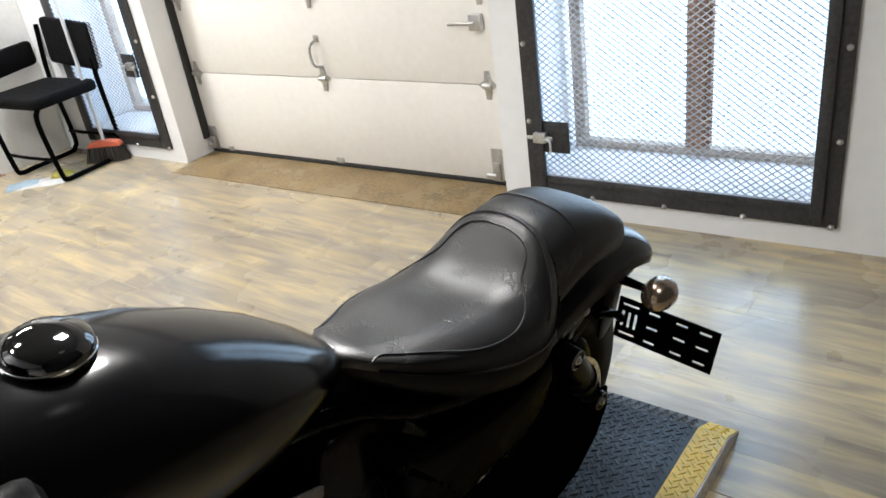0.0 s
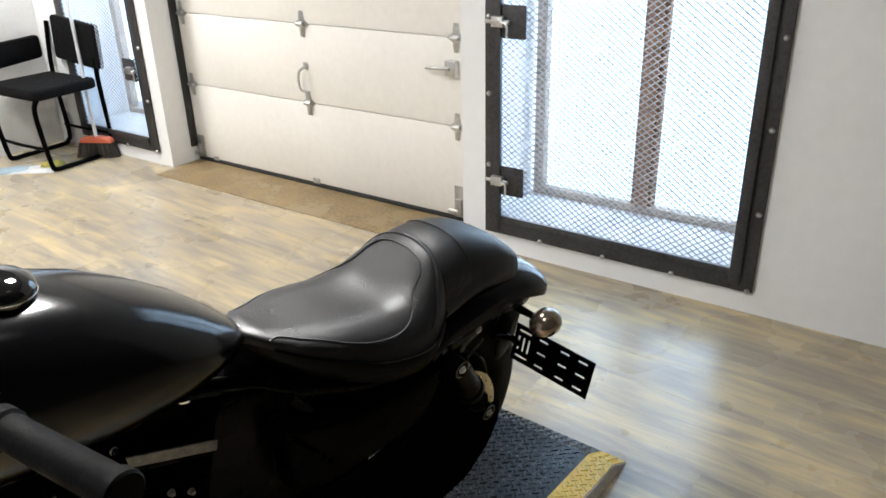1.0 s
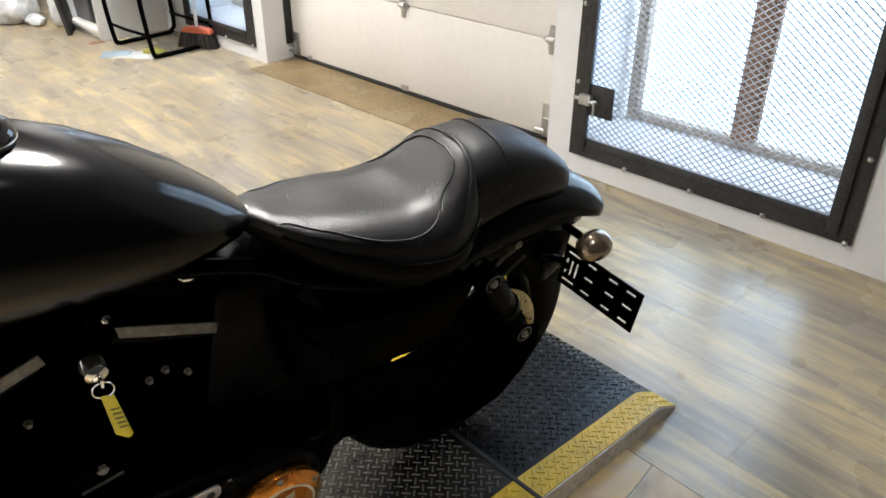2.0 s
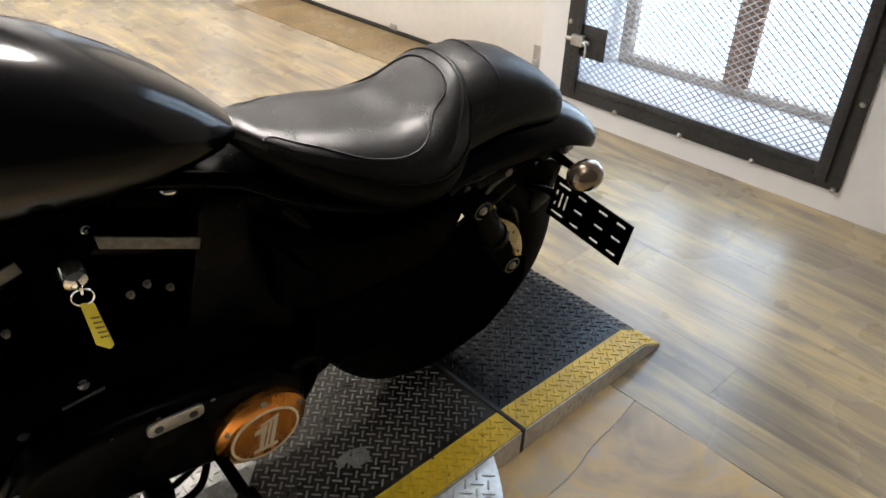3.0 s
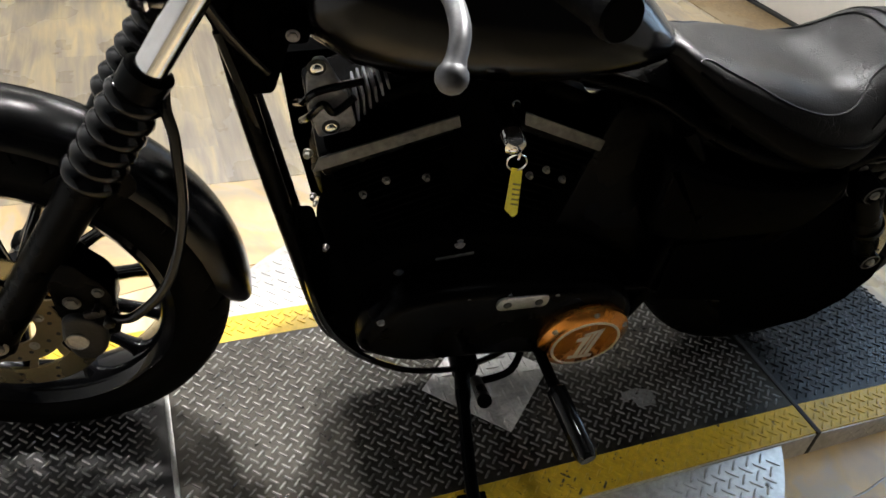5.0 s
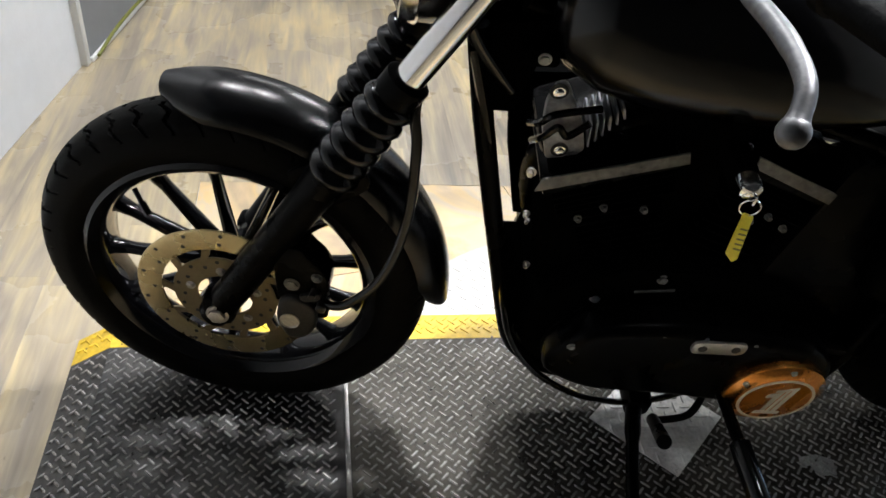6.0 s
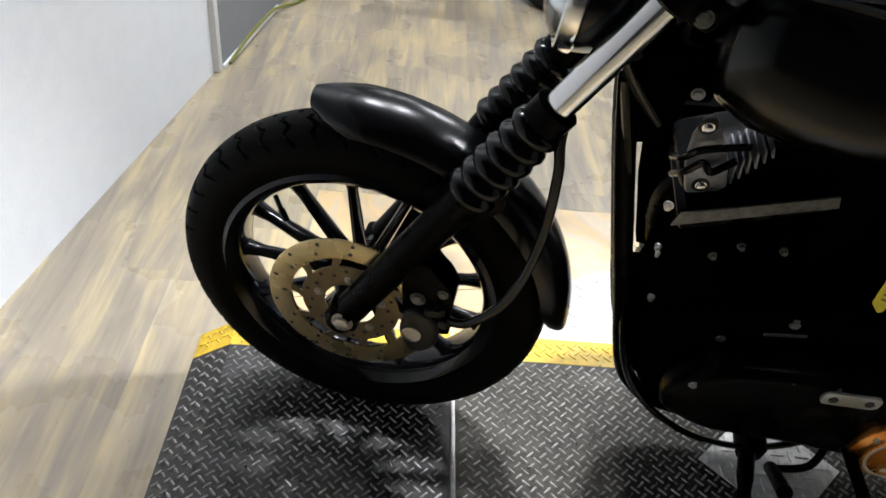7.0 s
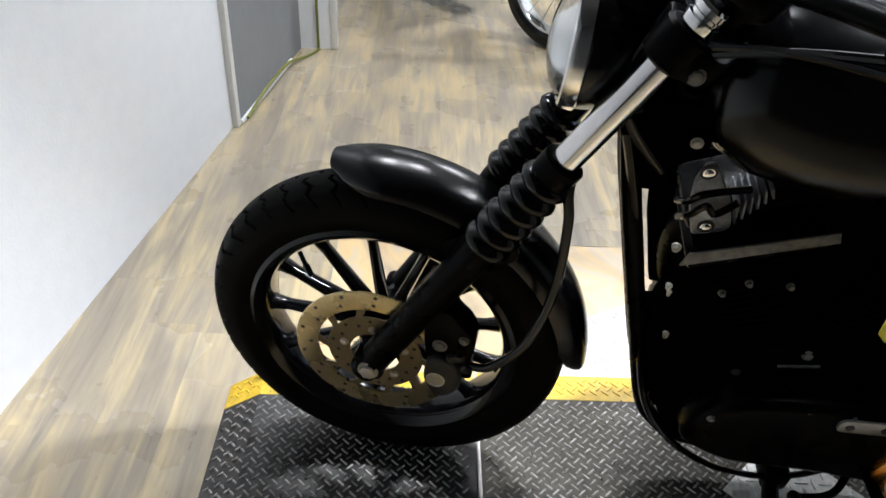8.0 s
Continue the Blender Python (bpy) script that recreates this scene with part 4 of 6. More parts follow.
def wheel(name, m, r_rim, r_tyre, half, spokes, label):
    """Cast wheel on the x axis: rim with hub, spokes, tyre."""
    bm = fresh()
    w = half * 0.86
    lathe(bm, [(r_rim, w), (r_rim - 0.008, w + 0.004), (r_rim - 0.020, w - 0.003), (r_rim - 0.027, w - 0.014), (r_rim - 0.031, 0.0), (r_rim - 0.027, -w + 0.014), (r_rim - 0.020, -w + 0.003), (r_rim - 0.008, -w - 0.004), (r_rim, -w), (r_rim - 0.012, -w + 0.016), (r_rim - 0.016, 0), (r_rim - 0.012, w - 0.016)], ALONG_X, 72, True)
    lathe(bm, [(0.012, 0.075), (0.030, 0.075), (0.034, 0.055), (0.040, 0.045), (0.033, 0.025), (0.030, 0), (0.033, -0.025), (0.040, -0.045), (0.034, -0.055), (0.030, -0.075), (0.012, -0.075)], ALONG_X, 28, True)
    rim = part(name, bm, M_BLACK, bike, label, m)
    bm = fresh()
    prof = [(r_rim - 0.006, w - 0.004), (r_rim + 0.016, half * 0.97), (r_rim + 0.42 * (r_tyre - r_rim), half), (r_tyre - 0.020, half * 0.86), (r_tyre - 0.007, half * 0.56), (r_tyre - 0.0015, half * 0.26), (r_tyre, 0.0)]
    tread_tyre(bm, prof, half)
    part("tyre", bm, M_TYRE, rim, "black rubber tyre with zigzag tread", None, 28)
    me = None
    for k in range(spokes):
        a = 2 * math.pi * k / spokes + 0.12
        turn = Matrix.Rotation(a, 4, "X")
        if me is None:
            bm = fresh()
            rings = []
            for r, wy, wx in ((0.030, 0.013, 0.020), (0.07, 0.0115, 0.017), (r_rim - 0.06, 0.0088, 0.013), (r_rim - 0.034, 0.0115, 0.017), (r_rim - 0.026, 0.016, 0.022)):
                rings.append([(wx * math.cos(b), wy * math.sin(b), r) for b in (2 * math.pi * i / 10 for i in range(10))])
            loft(bm, rings)
            me = part("spoke", bm, M_BLACK, rim, "", turn).data
        else:
            share("spoke", me, rim, turn)
    return rim


def brake_disc(rim, x, r_out, r_in):
    """A drilled disc band on a slotted carrier."""
    at = Matrix.Translation((x, 0, 0))
    bm = fresh()
    lathe(bm, [(r_in, -0.0025), (r_out - 0.003, -0.0025), (r_out, -0.001), (r_out, 0.001), (r_out - 0.003, 0.0025), (r_in, 0.0025)], ALONG_X, 72, True)
    part("brake_disc", bm, M_DISC, rim, "bronze coloured steel brake disc", at)
    bm = fresh()
    lathe(bm, [(0.046, -0.002), (0.086, -0.002), (0.087, 0.0), (0.086, 0.002), (0.046, 0.002)], ALONG_X, 40, True)
    part("disc_carrier", bm, M_CARRIER, rim, "bronze coloured disc carrier", at)
    me = None
    for k in range(10):
        turn = at @ Matrix.Rotation(2 * math.pi * k / 10 + 0.35, 4, "X")
        if me is None:
            bm = fresh()
            slab(bm, [(-0.008, 0.083), (0.006, 0.084), (0.014, 0.092), (0.024, r_in + 0.003), (0.010, r_in + 0.005), (0.0, 0.093)], -0.0018, 0.0018)
            me = part("carrier_arm", bm, M_CARRIER, rim, "", turn).data
        else:
            share("carrier_arm", me, rim, turn)
    bm = fresh()
    for ring_r, count, off in ((r_in + 0.012, 12, 0.0), (r_in + 0.030, 14, 0.2), (0.068, 10, 0.1), (0.078, 10, 0.4)):
        for k in range(count):
            a = 2 * math.pi * k / count + off
            lathe(bm, [(0.0036, -0.0028), (0.0036, 0.0028), (0, 0.0028)], Matrix.Translation((0, ring_r * math.cos(a), ring_r * math.sin(a))) @ ALONG_X, 8)
    tagged(part("drilled_holes", bm, M_SEAL, rim, "", at), kind="stuff")
    for k in range(5):
        a = 2 * math.pi * k / 5 + 0.35
        stud("disc_bolt", (x + 0.002, 0.058 * math.cos(a), 0.058 * math.sin(a)), (1, 0, 0), 0.006, 0.005, M_ALLOY, rim)


front = wheel("front_wheel", STEER @ Matrix.Translation((0, 0, RW)), 0.249, 0.331, 0.051, 13, "gloss black cast spoke front wheel")
brake_disc(front, 0.076, 0.146, 0.106)
bm = fresh()
tube(bm, [(0.03, -0.145, 0.165), (0.045, -0.128, 0.145)], 0.0045, 8)
tube(bm, [(0.042, -0.131, 0.149), (0.052, -0.118, 0.134)], 0.0065, 8)
part("valve_stem", bm, M_RUBBER, front)
rear = wheel("rear_wheel", Matrix.Translation((0, 1.435, 0.326)), 0.205, 0.313, 0.061, 13, "gloss black cast rear wheel")
brake_disc(rear, 0.094, 0.172, 0.130)

# fork legs
for s in (1, -1):
    x = 0.095 * s
    bm = fresh()
    tube(bm, [leg(-0.035, x), leg(-0.028, x), leg(0.30, x), leg(0.335, x), leg(0.36, x)], [0.018, 0.0275, 0.0285, 0.031, 0.031], 20)
    box(bm, x - 0.022, x + 0.022, -0.028, 0.024, RW - 0.03, RW + 0.03, 0.012)
    slider = part("fork_slider", bm, M_SATIN, bike, "satin black fork slider", STEER)
    bm = fresh()
    pts, radii = [leg(0.345, x)], [0.030]
    for k in range(6):
        base = 0.352 + 0.0275 * k
        for dk, r in ((0.0, 0.0285), (0.006, 0.0365), (0.0135, 0.0400), (0.021, 0.0365), (0.026, 0.0285)):
            pts.append(leg(base + dk, x))
            radii.append(r * (1.0 - 0.012 * k))
    tube(bm, pts, radii, 24)
    part("fork_gaiter", bm, M_RUBBER, slider, "black rubber bellows", None, 60)
    bm = fresh()
    tube(bm, [leg(0.512, x), leg(0.516, x), leg(0.545, x), leg(0.548, x)], [0.027, 0.031, 0.031, 0.024], 20)
    part("gaiter_collar", bm, M_SATIN, slider)
    bm = fresh()
    tube(bm, [leg(0.54, x), leg(0.772, x)], 0.0205, 24)
    part("fork_tube", bm, M_CHROME, slider, "bright chromed fork tube")
    bm = fresh()
    tube(bm, [leg(0.728, x), leg(0.733, x), leg(0.775, x), leg(0.78, x)], [0.028, 0.034, 0.034, 0.028], 20)
    part("clamp_ring", bm, M_SATIN, slider)
    bm = fresh()
    lathe(bm, [(0.0215, 0), (0.0225, 0.003), (0.0225, 0.014), (0.0195, 0.016), (0.0195, 0.020), (0.0215, 0.022), (0.0215, 0.030), (0.018, 0.034), (0, 0.034)], Matrix.Translation(leg(0.781, x)) @ AXIS.to_track_quat("Z", "Y").to_matrix().to_4x4(), 20)
    part("fork_cap", bm, M_CHROME, slider, "chrome fork cap")
    stud("pinch_bolt", (s * 0.122, 0.402, 0.959), (s, 0, 0), 0.0085, 0.007, M_RAIL, slider)
    stud("pinch_bolt", (s * 0.085, 0.432, 0.945), (s, 0.3, 0), 0.006, 0.006, M_ENGINE, slider)
bm = fresh()
tube(bm, [(-0.118, 0, RW), (0.122, 0, RW)], 0.010, 16)
bolt(bm, (0.118, 0, RW), (1, 0, 0), 0.014, 0.010)
part("front_axle", bm, M_ALLOY, bike, "", STEER)
clamp_m = STEER @ Matrix.Translation(leg(0.754, 0)) @ AXIS.to_track_quat("Z", "X").to_matrix().to_4x4()
bm = fresh()
for k0, k1 in ((-0.022, 0.022), (0.075, 0.11)):
    for a, b, rr in ((leg(0.754 + k0, 0), leg(0.754 + k1, 0), 0),):
        w = 0.125 if k0 < 0 else 0.115
        outline = rounded([(-w, -0.03), (w, -0.03), (w, 0.048), (0.05, 0.080), (-0.05, 0.080), (-w, 0.048)], 0.025, 4)
        clamp_pose = Matrix.Translation(a) @ Matrix((( 1, 0, 0, 0), (0, math.cos(RAKE), math.sin(RAKE), 0), (0, -math.sin(RAKE), math.cos(RAKE), 0), (0, 0, 0, 1))) @ Matrix(((0, 1, 0, 0), (0, 0, 1, 0), (1, 0, 0, 0), (0, 0, 0, 1)))
        slab(bm, outline, 0, k1 - k0, 0.006, clamp_pose)
tube(bm, [leg(0.74, 0, 0.05), leg(0.86, 0, 0.05)], 0.03, 16)
part("triple_clamp", bm, M_SATIN, bike, "satin black fork clamps", STEER)

# caliper and its hose
bm = fresh()
slab(bm, rounded([(0.098, 0.385), (0.094, 0.462), (0.112, 0.498), (0.138, 0.500), (0.150, 0.480), (0.166, 0.466), (0.181, 0.440), (0.178, 0.392), (0.150, 0.378)], 0.012, 4), 0.062, 0.116, 0.006)
slab(bm, rounded([(0.150, 0.395), (0.176, 0.395), (0.180, 0.350), (0.160, 0.345)], 0.006, 3), 0.085, 0.112, 0.003)
caliper = part("brake_caliper", bm, M_SATIN, bike, "satin black brake caliper", STEER)
bm = fresh()
slab(bm, rounded([(0.097, 0.345), (0.104, 0.392), (0.122, 0.404), (0.150, 0.396), (0.164, 0.372), (0.162, 0.330), (0.144, 0.306), (0.116, 0.302)], 0.014, 4), 0.070, 0.127, 0.008, None, 3)
part("caliper_piston_case", bm, M_CALIPER, caliper, "dark grey cast piston housing")
bm = fresh()
slab(bm, rounded([(0.135, 0.405), (0.168, 0.418), (0.170, 0.402), (0.140, 0.390)], 0.005, 3), 0.112, 0.124, 0.003)
lathe(bm, [(0.0085, 0.0), (0.0085, 0.018), (0.006, 0.021), (0, 0.021)], Matrix.Translation((0.110, 0.171, 0.388)) @ ALONG_X, 12)
lathe(bm, [(0.0042, 0.0), (0.0042, 0.016), (0.0055, 0.018), (0.0055, 0.026), (0, 0.027)], Matrix.Translation((0.108, 0.158, 0.418)) @ ALONG_X, 10)
part("banjo_fitting", bm, M_CALIPER, caliper, "dark hose fitting with a bleed nipple")
bm = fresh()
lathe(bm, [(0.0165, 0.126), (0.0165, 0.129), (0.0150, 0.1295), (0.0140, 0.1275), (0, 0.1275)], Matrix.Translation((0, 0.121, 0.349)) @ ALONG_X, 28)
part("piston_plug", bm, M_ALLOY, caliper, "bright round plug")
stud("caliper_bolt", (0.1165, 0.124, 0.424), (1, 0, 0), 0.0095, 0.006, M_RAIL, caliper)
stud("caliper_bolt", (0.1165, 0.163, 0.446), (1, 0, 0), 0.0065, 0.006, M_RAIL, caliper)
bm = fresh()
tube(bm, curve([(0.115, 0.172, 0.388), (0.125, 0.21, 0.405), (0.118, 0.262, 0.47), (0.105, 0.290, 0.58), (0.10, 0.292, 0.70), (0.095, 0.285, 0.765), (0.07, 0.30, 0.86), (0.06, 0.36, 1.0)], 8), 0.0075, 10)
part("brake_hose", bm, M_RUBBER, bike, "black rubber brake hose", STEER)


def fender(name, cy, cz, a0, a1, radii, half, drop, material, label, m=None, lip=0.004, steps=28):
    """A half-round mudguard over a wheel: angles from straight up, to the rear positive."""
    rings = []
    for k in range(steps + 1):
        t = k / steps
        a = radians(a0 + (a1 - a0) * t)
        r = radii[0] + (radii[1] - radii[0]) * t
        tip = min(1.0, math.sqrt(max(0.02, min(t, 1 - t) * 9)))
        h = half * (0.34 + 0.66 * tip)
        d = drop * (0.35 + 0.65 * tip)
        section = []
        for sx, rr in [(math.cos(radians(b)), math.sin(radians(b))) for b in range(0, 181, 12)]:
            section.append((h * sx, r - d + d * max(rr, 0) ** 0.8))
        inner = [(x * (1 - lip / half), rr - lip) for x, rr in section[::-1]]
        rings.append([(x, cy + rr * math.sin(a), cz + rr * math.cos(a)) for x, rr in section + inner])
    bm = fresh()
    loft(bm, rings)
    return part(name, bm, material, bike, label, m, 50)


fender("front_fender", 0, RW, -13, 90, (0.374, 0.367), 0.061, 0.043, M_DENIM, "matte black front fender", STEER)
for s in (1, -1):
    bm = fresh()
    slab(bm, rounded([(0.10, 0.60), (0.20, 0.66), (0.235, 0.60), (0.16, 0.54)], 0.02, 3), s * 0.067 - 0.003, s * 0.067 + 0.003, 0.001)
    part("fender_bracket", bm, M_SATIN, bike, "", STEER)


def rear_fender():
    """A deep mudguard with flat sides down to the struts and a rounded tail."""
    rings = []
    for k in range(45):
        a = -32 + 77.5 * k / 44
        r = 0.388 + 0.004 * math.exp(-((a - 24) / 14) ** 2) - 0.012 * max(0, (a - 34) / 12)
        low = min(0.335, max(0.308, 0.308 / math.cos(radians(a)))) if a < 20 else 0.327 + 0.022 * (a - 20) / 31
        half = 0.103 if a < 22 else 0.103 * max(0.12, 1 - ((a - 22) / 24.5) ** 2.6) ** 0.5
        drop = r - low
        side = []
        for b in range(0, 181, 10):
            c, q = math.cos(radians(b)), math.sin(radians(b))
            side.append((half * math.copysign(abs(c) ** 0.9, c), r - drop + drop * q**0.8))
        inner = [(x * 0.95, rr - 0.004) for x, rr in side[::-1]]
        rings.append([(x, 1.519 + rr * math.sin(radians(a)), 0.322 + rr * math.cos(radians(a))) for x, rr in side + inner])
    bm = fresh()
    loft(bm, rings)
    return part("rear_fender", bm, M_DENIM, bike, "matte black rear fender", SADDLE, 50)


tail = rear_fender()

# headlight
HL = STEER @ Matrix.Translation((0, 0.261, 0.934)) @ pose(0, 0, 0, 86, 0, 3)
bm = fresh()
lathe(bm, [(0.084, 0.0), (0.088, -0.012), (0.086, -0.03), (0.078, -0.06), (0.058, -0.092), (0.03, -0.112), (0, -0.118)], HL, 40)
lamp = part("headlight", bm, M_BLACK, bike, "round gloss black headlight bucket")
bm = fresh()
lathe(bm, [(0.078, 0.006), (0.082, 0.012), (0.088, 0.010), (0.0915, 0.0), (0.0915, -0.010), (0.087, -0.014), (0.083, -0.004)], HL, 44, True)
part("headlight_ring", bm, M_CHROME, lamp, "chrome trim ring")
bm = fresh()
lathe(bm, [(0.0805, 0.003), (0.075, 0.015), (0.06, 0.026), (0.04, 0.033), (0.02, 0.037), (0, 0.038), (0, 0.034), (0.02, 0.033), (0.04, 0.029), (0.06, 0.022), (0.074, 0.011), (0.0785, 0.001)], HL, 40)
part("headlight_lens", bm, M_LENS, lamp, "clear domed glass lens")
bm = fresh()
lathe(bm, [(0.0785, 0.0), (0.07, -0.012), (0.055, -0.03), (0.03, -0.045), (0, -0.05)], HL, 36)
part("reflector", bm, M_CHROME, lamp, "bright reflector bowl")
bm = fresh()
box(bm, -0.035, 0.035, 0.30, 0.37, 0.985, 1.03, 0.01)
part("headlight_bracket", bm, M_SATIN, lamp, "", STEER)

# handlebar, grips, levers, mirror, speedometer
bm = fresh()
bar_pts = [(0.335, 0.600, 1.092), (0.25, 0.555, 1.088), (0.17, 0.50, 1.078), (0.10, 0.462, 1.064), (0.04, 0.452, 1.06)]
tube(bm, curve(bar_pts + [(-x, y, z) for x, y, z in bar_pts[::-1]], 6), 0.0127, 14)
for s in (1, -1):
    box(bm, s * 0.045 - 0.018, s * 0.045 + 0.018, 0.425, 0.475, 1.0, 1.082, 0.008)
bars = part("handlebar", bm, M_SATIN, bike, "satin black handlebar", STEER)
for s in (1, -1):
    bm = fresh()
    a, b = V(s * 0.348, 0.597, 1.087), V(s * 0.493, 0.648, 1.097)
    tube(bm, [a.lerp(b, t) for t in (0, 0.02, 0.1, 0.12, 0.90, 0.92, 0.985, 1.0)], [0.0155, 0.0175, 0.0175, 0.0148, 0.0155, 0.0175, 0.0175, 0.0155], 24)
    part("grip", bm, M_GRIP, bars, "dark rubber grip")
    bm = fresh()
    tube(bm, curve([(s * 0.275, 0.540, 1.086), (s * 0.36, 0.530, 1.088), (s * 0.45, 0.540, 1.093), (s * 0.505, 0.543, 1.090), (s * 0.530, 0.537, 1.074)], 5), [0.0075] * 12 + [0.0068] * 6 + [0.0068, 0.008, 0.009][:3], 12)
    lathe(bm, [(0.0105 * math.sin(q * math.pi / 8), -0.0105 * math.cos(q * math.pi / 8)) for q in range(9)], Matrix.Translation((s * 0.531, 0.537, 1.072)), 16)
    part("lever", bm, M_LEVER, bars, "brushed alloy lever with a ball end")
    bm = fresh()
    box(bm, s * 0.285 - 0.03, s * 0.285 + 0.03, 0.53, 0.60, 1.065, 1.11, 0.012)
    part("switch_housing", bm, M_SATIN, bars)
    bm = fresh()
    tube(bm, curve([(s * 0.285, 0.56, 1.105), (s * 0.30, 0.545, 1.15), (s * 0.355, 0.545, 1.21), (s * 0.40, 0.548, 1.246)], 6), 0.0065, 10)
    stem = part("mirror_stem", bm, M_SATIN, bars)
for s in (1, -1):
    m2 = STEER @ Matrix.Translation((s * 0.437, 0.548, 1.268)) @ pose(0, 0, 0, -84, 0, s * 14)
    bm = fresh()
    prof = [(0, -0.026), (0.03, -0.024), (0.052, -0.016), (0.062, -0.004), (0.063, 0.004), (0.060, 0.006), (0, 0.006)]
    lathe(bm, prof, Matrix.Diagonal((1.25, 0.95, 1, 1)), 36)
    head = part("mirror", bm, M_SATIN, bike, "oval black rear-view mirror", m2)
    bm = fresh()
    lathe(bm, [(0.057, 0.0065), (0.057, 0.0075), (0, 0.0075)], Matrix.Diagonal((1.25, 0.95, 1, 1)), 36)
    part("mirror_glass", bm, M_CHROME, head, "mirror glass")
bm = fresh()
gm = STEER @ Matrix.Translation((0, 0.405, 1.10)) @ pose(0, 0, 0, -28, 0, 0)
lathe(bm, [(0, -0.05), (0.035, -0.045), (0.05, -0.02), (0.053, 0.012), (0.050, 0.018), (0.044, 0.016), (0, 0.014)], gm, 32)
part("speedometer", bm, M_BLACK, bars, "round black speedometer", None).matrix_parent_inverse = STEER.inverted()
bm = fresh()
for x0, dz in ((0.25, 0.0), (0.23, 0.012)):
    tube(bm, curve([(x0, 0.55, 1.075 + dz), (0.15, 0.46, 1.04), (0.08, 0.36, 0.99 - dz), (0.05, 0.32, 0.92), (0.045, 0.345, 0.84 + dz), (0.05, 0.40, 0.78)], 7), 0.0052, 8)
    part("wiring_cable", bm, M_RUBBER, bike, "black handlebar wiring cable")
    bm = fresh()
tube(bm, curve([(0.045, 0.34, 0.84), (0.05, 0.385, 0.68), (0.06, 0.44, 0.44), (0.09, 0.48, 0.28), (0.112, 0.535, 0.195), (0.12, 0.62, 0.128), (0.12, 0.69, 0.098), (0.12, 0.75, 0.092), (0.12, 0.81, 0.112), (0.12, 0.868, 0.160)], 8), 0.0065, 8)
part("clutch_cable", bm, M_RUBBER, bike, "black clutch cable")

# tank
def superring(y, w, z0, z1, flat=2.6, n=36, low=0.62):
    """A closed section of a tank: widest below its middle."""
    out, zc = [], z0 + (z1 - z0) * (1 - low)
    for k in range(n):
        a = 2 * math.pi * k / n
        c, s = math.cos(a), math.sin(a)
        x = w * math.copysign(abs(c) ** (2 / flat), c)
        up = (z1 - zc) if s > 0 else (zc - z0)
        out.append((x, y, zc + up * math.copysign(abs(s) ** (2 / (flat if s < 0 else 2.15)), s)))
    return out


stations = [(0.425, 0.020, 0.885, 0.925), (0.432, 0.048, 0.85, 0.958), (0.455, 0.076, 0.815, 0.983), (0.50, 0.104, 0.79, 1.003), (0.56, 0.122, 0.778, 1.013), (0.63, 0.131, 0.772, 1.013), (0.70, 0.132, 0.770, 1.000), (0.77, 0.126, 0.770, 0.972), (0.84, 0.112, 0.772, 0.932), (0.90, 0.092, 0.776, 0.890), (0.95, 0.066, 0.782, 0.846), (0.98, 0.040, 0.790, 0.815), (0.992, 0.012, 0.796, 0.802)]
bm = fresh()
loft(bm, [superring(*s) for s in stations])
tank = part("fuel_tank", bm, M_TANK, bike, "deep black teardrop fuel tank", UPRIGHT, 70)
bm = fresh()
CAP = Matrix.Translation((0.010, 0.664, 0.992)) @ pose(0, 0, 0, -7, 0, 0)
lathe(bm, [(0.040, 0.0), (0.039, 0.014), (0.0415, 0.016), (0.0415, 0.024), (0.039, 0.029), (0.031, 0.035), (0.017, 0.0395), (0, 0.041)], CAP, 40)
cap = part("fuel_cap", bm, M_CAP, tank, "gloss black domed fuel cap")
bm = fresh()
lathe(bm, [(0.0412, 0.0150), (0.0424, 0.0158), (0.0424, 0.0172), (0.0412, 0.0180)], CAP, 48, True)
part("cap_rim", bm, M_CHROME, cap, "thin bright rim")
bm = fresh()
box(bm, -0.066, 0.066, 0.40, 0.45, 0.832, 0.86, 0.008)
mount = part("tank_mount", bm, M_ENGINE, bike, "black tank mounting lug")
stud("tank_bolt", (0.066, 0.428, 0.848), (1, -0.1, 0), 0.0065, 0.006, M_STRIP, mount)

# seat
def seat_ring(y, w, top, edge, low, dish=0.0, n=18, tuck=0.95):
    out = [(w * tuck, y, low), (w * 1.0, y, low + 0.35 * (edge - low)), (w * 1.005, y, edge - 0.006)]
    for k in range(n + 1):
        a = math.pi * k / n
        c, s = math.cos(a), math.sin(a)
        x = w * 0.985 * math.copysign(abs(c) ** 0.82, c)
        z = edge + (top - edge) * abs(s) ** 0.75 - dish * max(0.0, 1 - (x / (w * 0.55)) ** 2)
        out.append((x, y, z))
    out += [(-w * 1.005, y, edge - 0.006), (-w * 1.0, y, low + 0.35 * (edge - low)), (-w * tuck, y, low)]
    return out


SEAT = [(0.966, 0.020, 0.806, 0.796, 0.782), (0.982, 0.040, 0.812, 0.796, 0.770), (1.01, 0.064, 0.803, 0.782, 0.750), (1.05, 0.090, 0.793, 0.762, 0.720), (1.10, 0.115, 0.788, 0.742, 0.694), (1.16, 0.134, 0.780, 0.718, 0.666), (1.22, 0.141, 0.770, 0.698, 0.645), (1.28, 0.142, 0.774, 0.690, 0.640), (1.32, 0.131, 0.802, 0.693, 0.642), (1.35, 0.116, 0.826, 0.704, 0.652), (1.37, 0.104, 0.831, 0.716, 0.668), (1.38, 0.095, 0.827, 0.722, 0.68)]
bm = fresh()
dish = [0, 0, 0, 0.004, 0.008, 0.010, 0.012, 0.012, 0.008, 0.003, 0, 0]
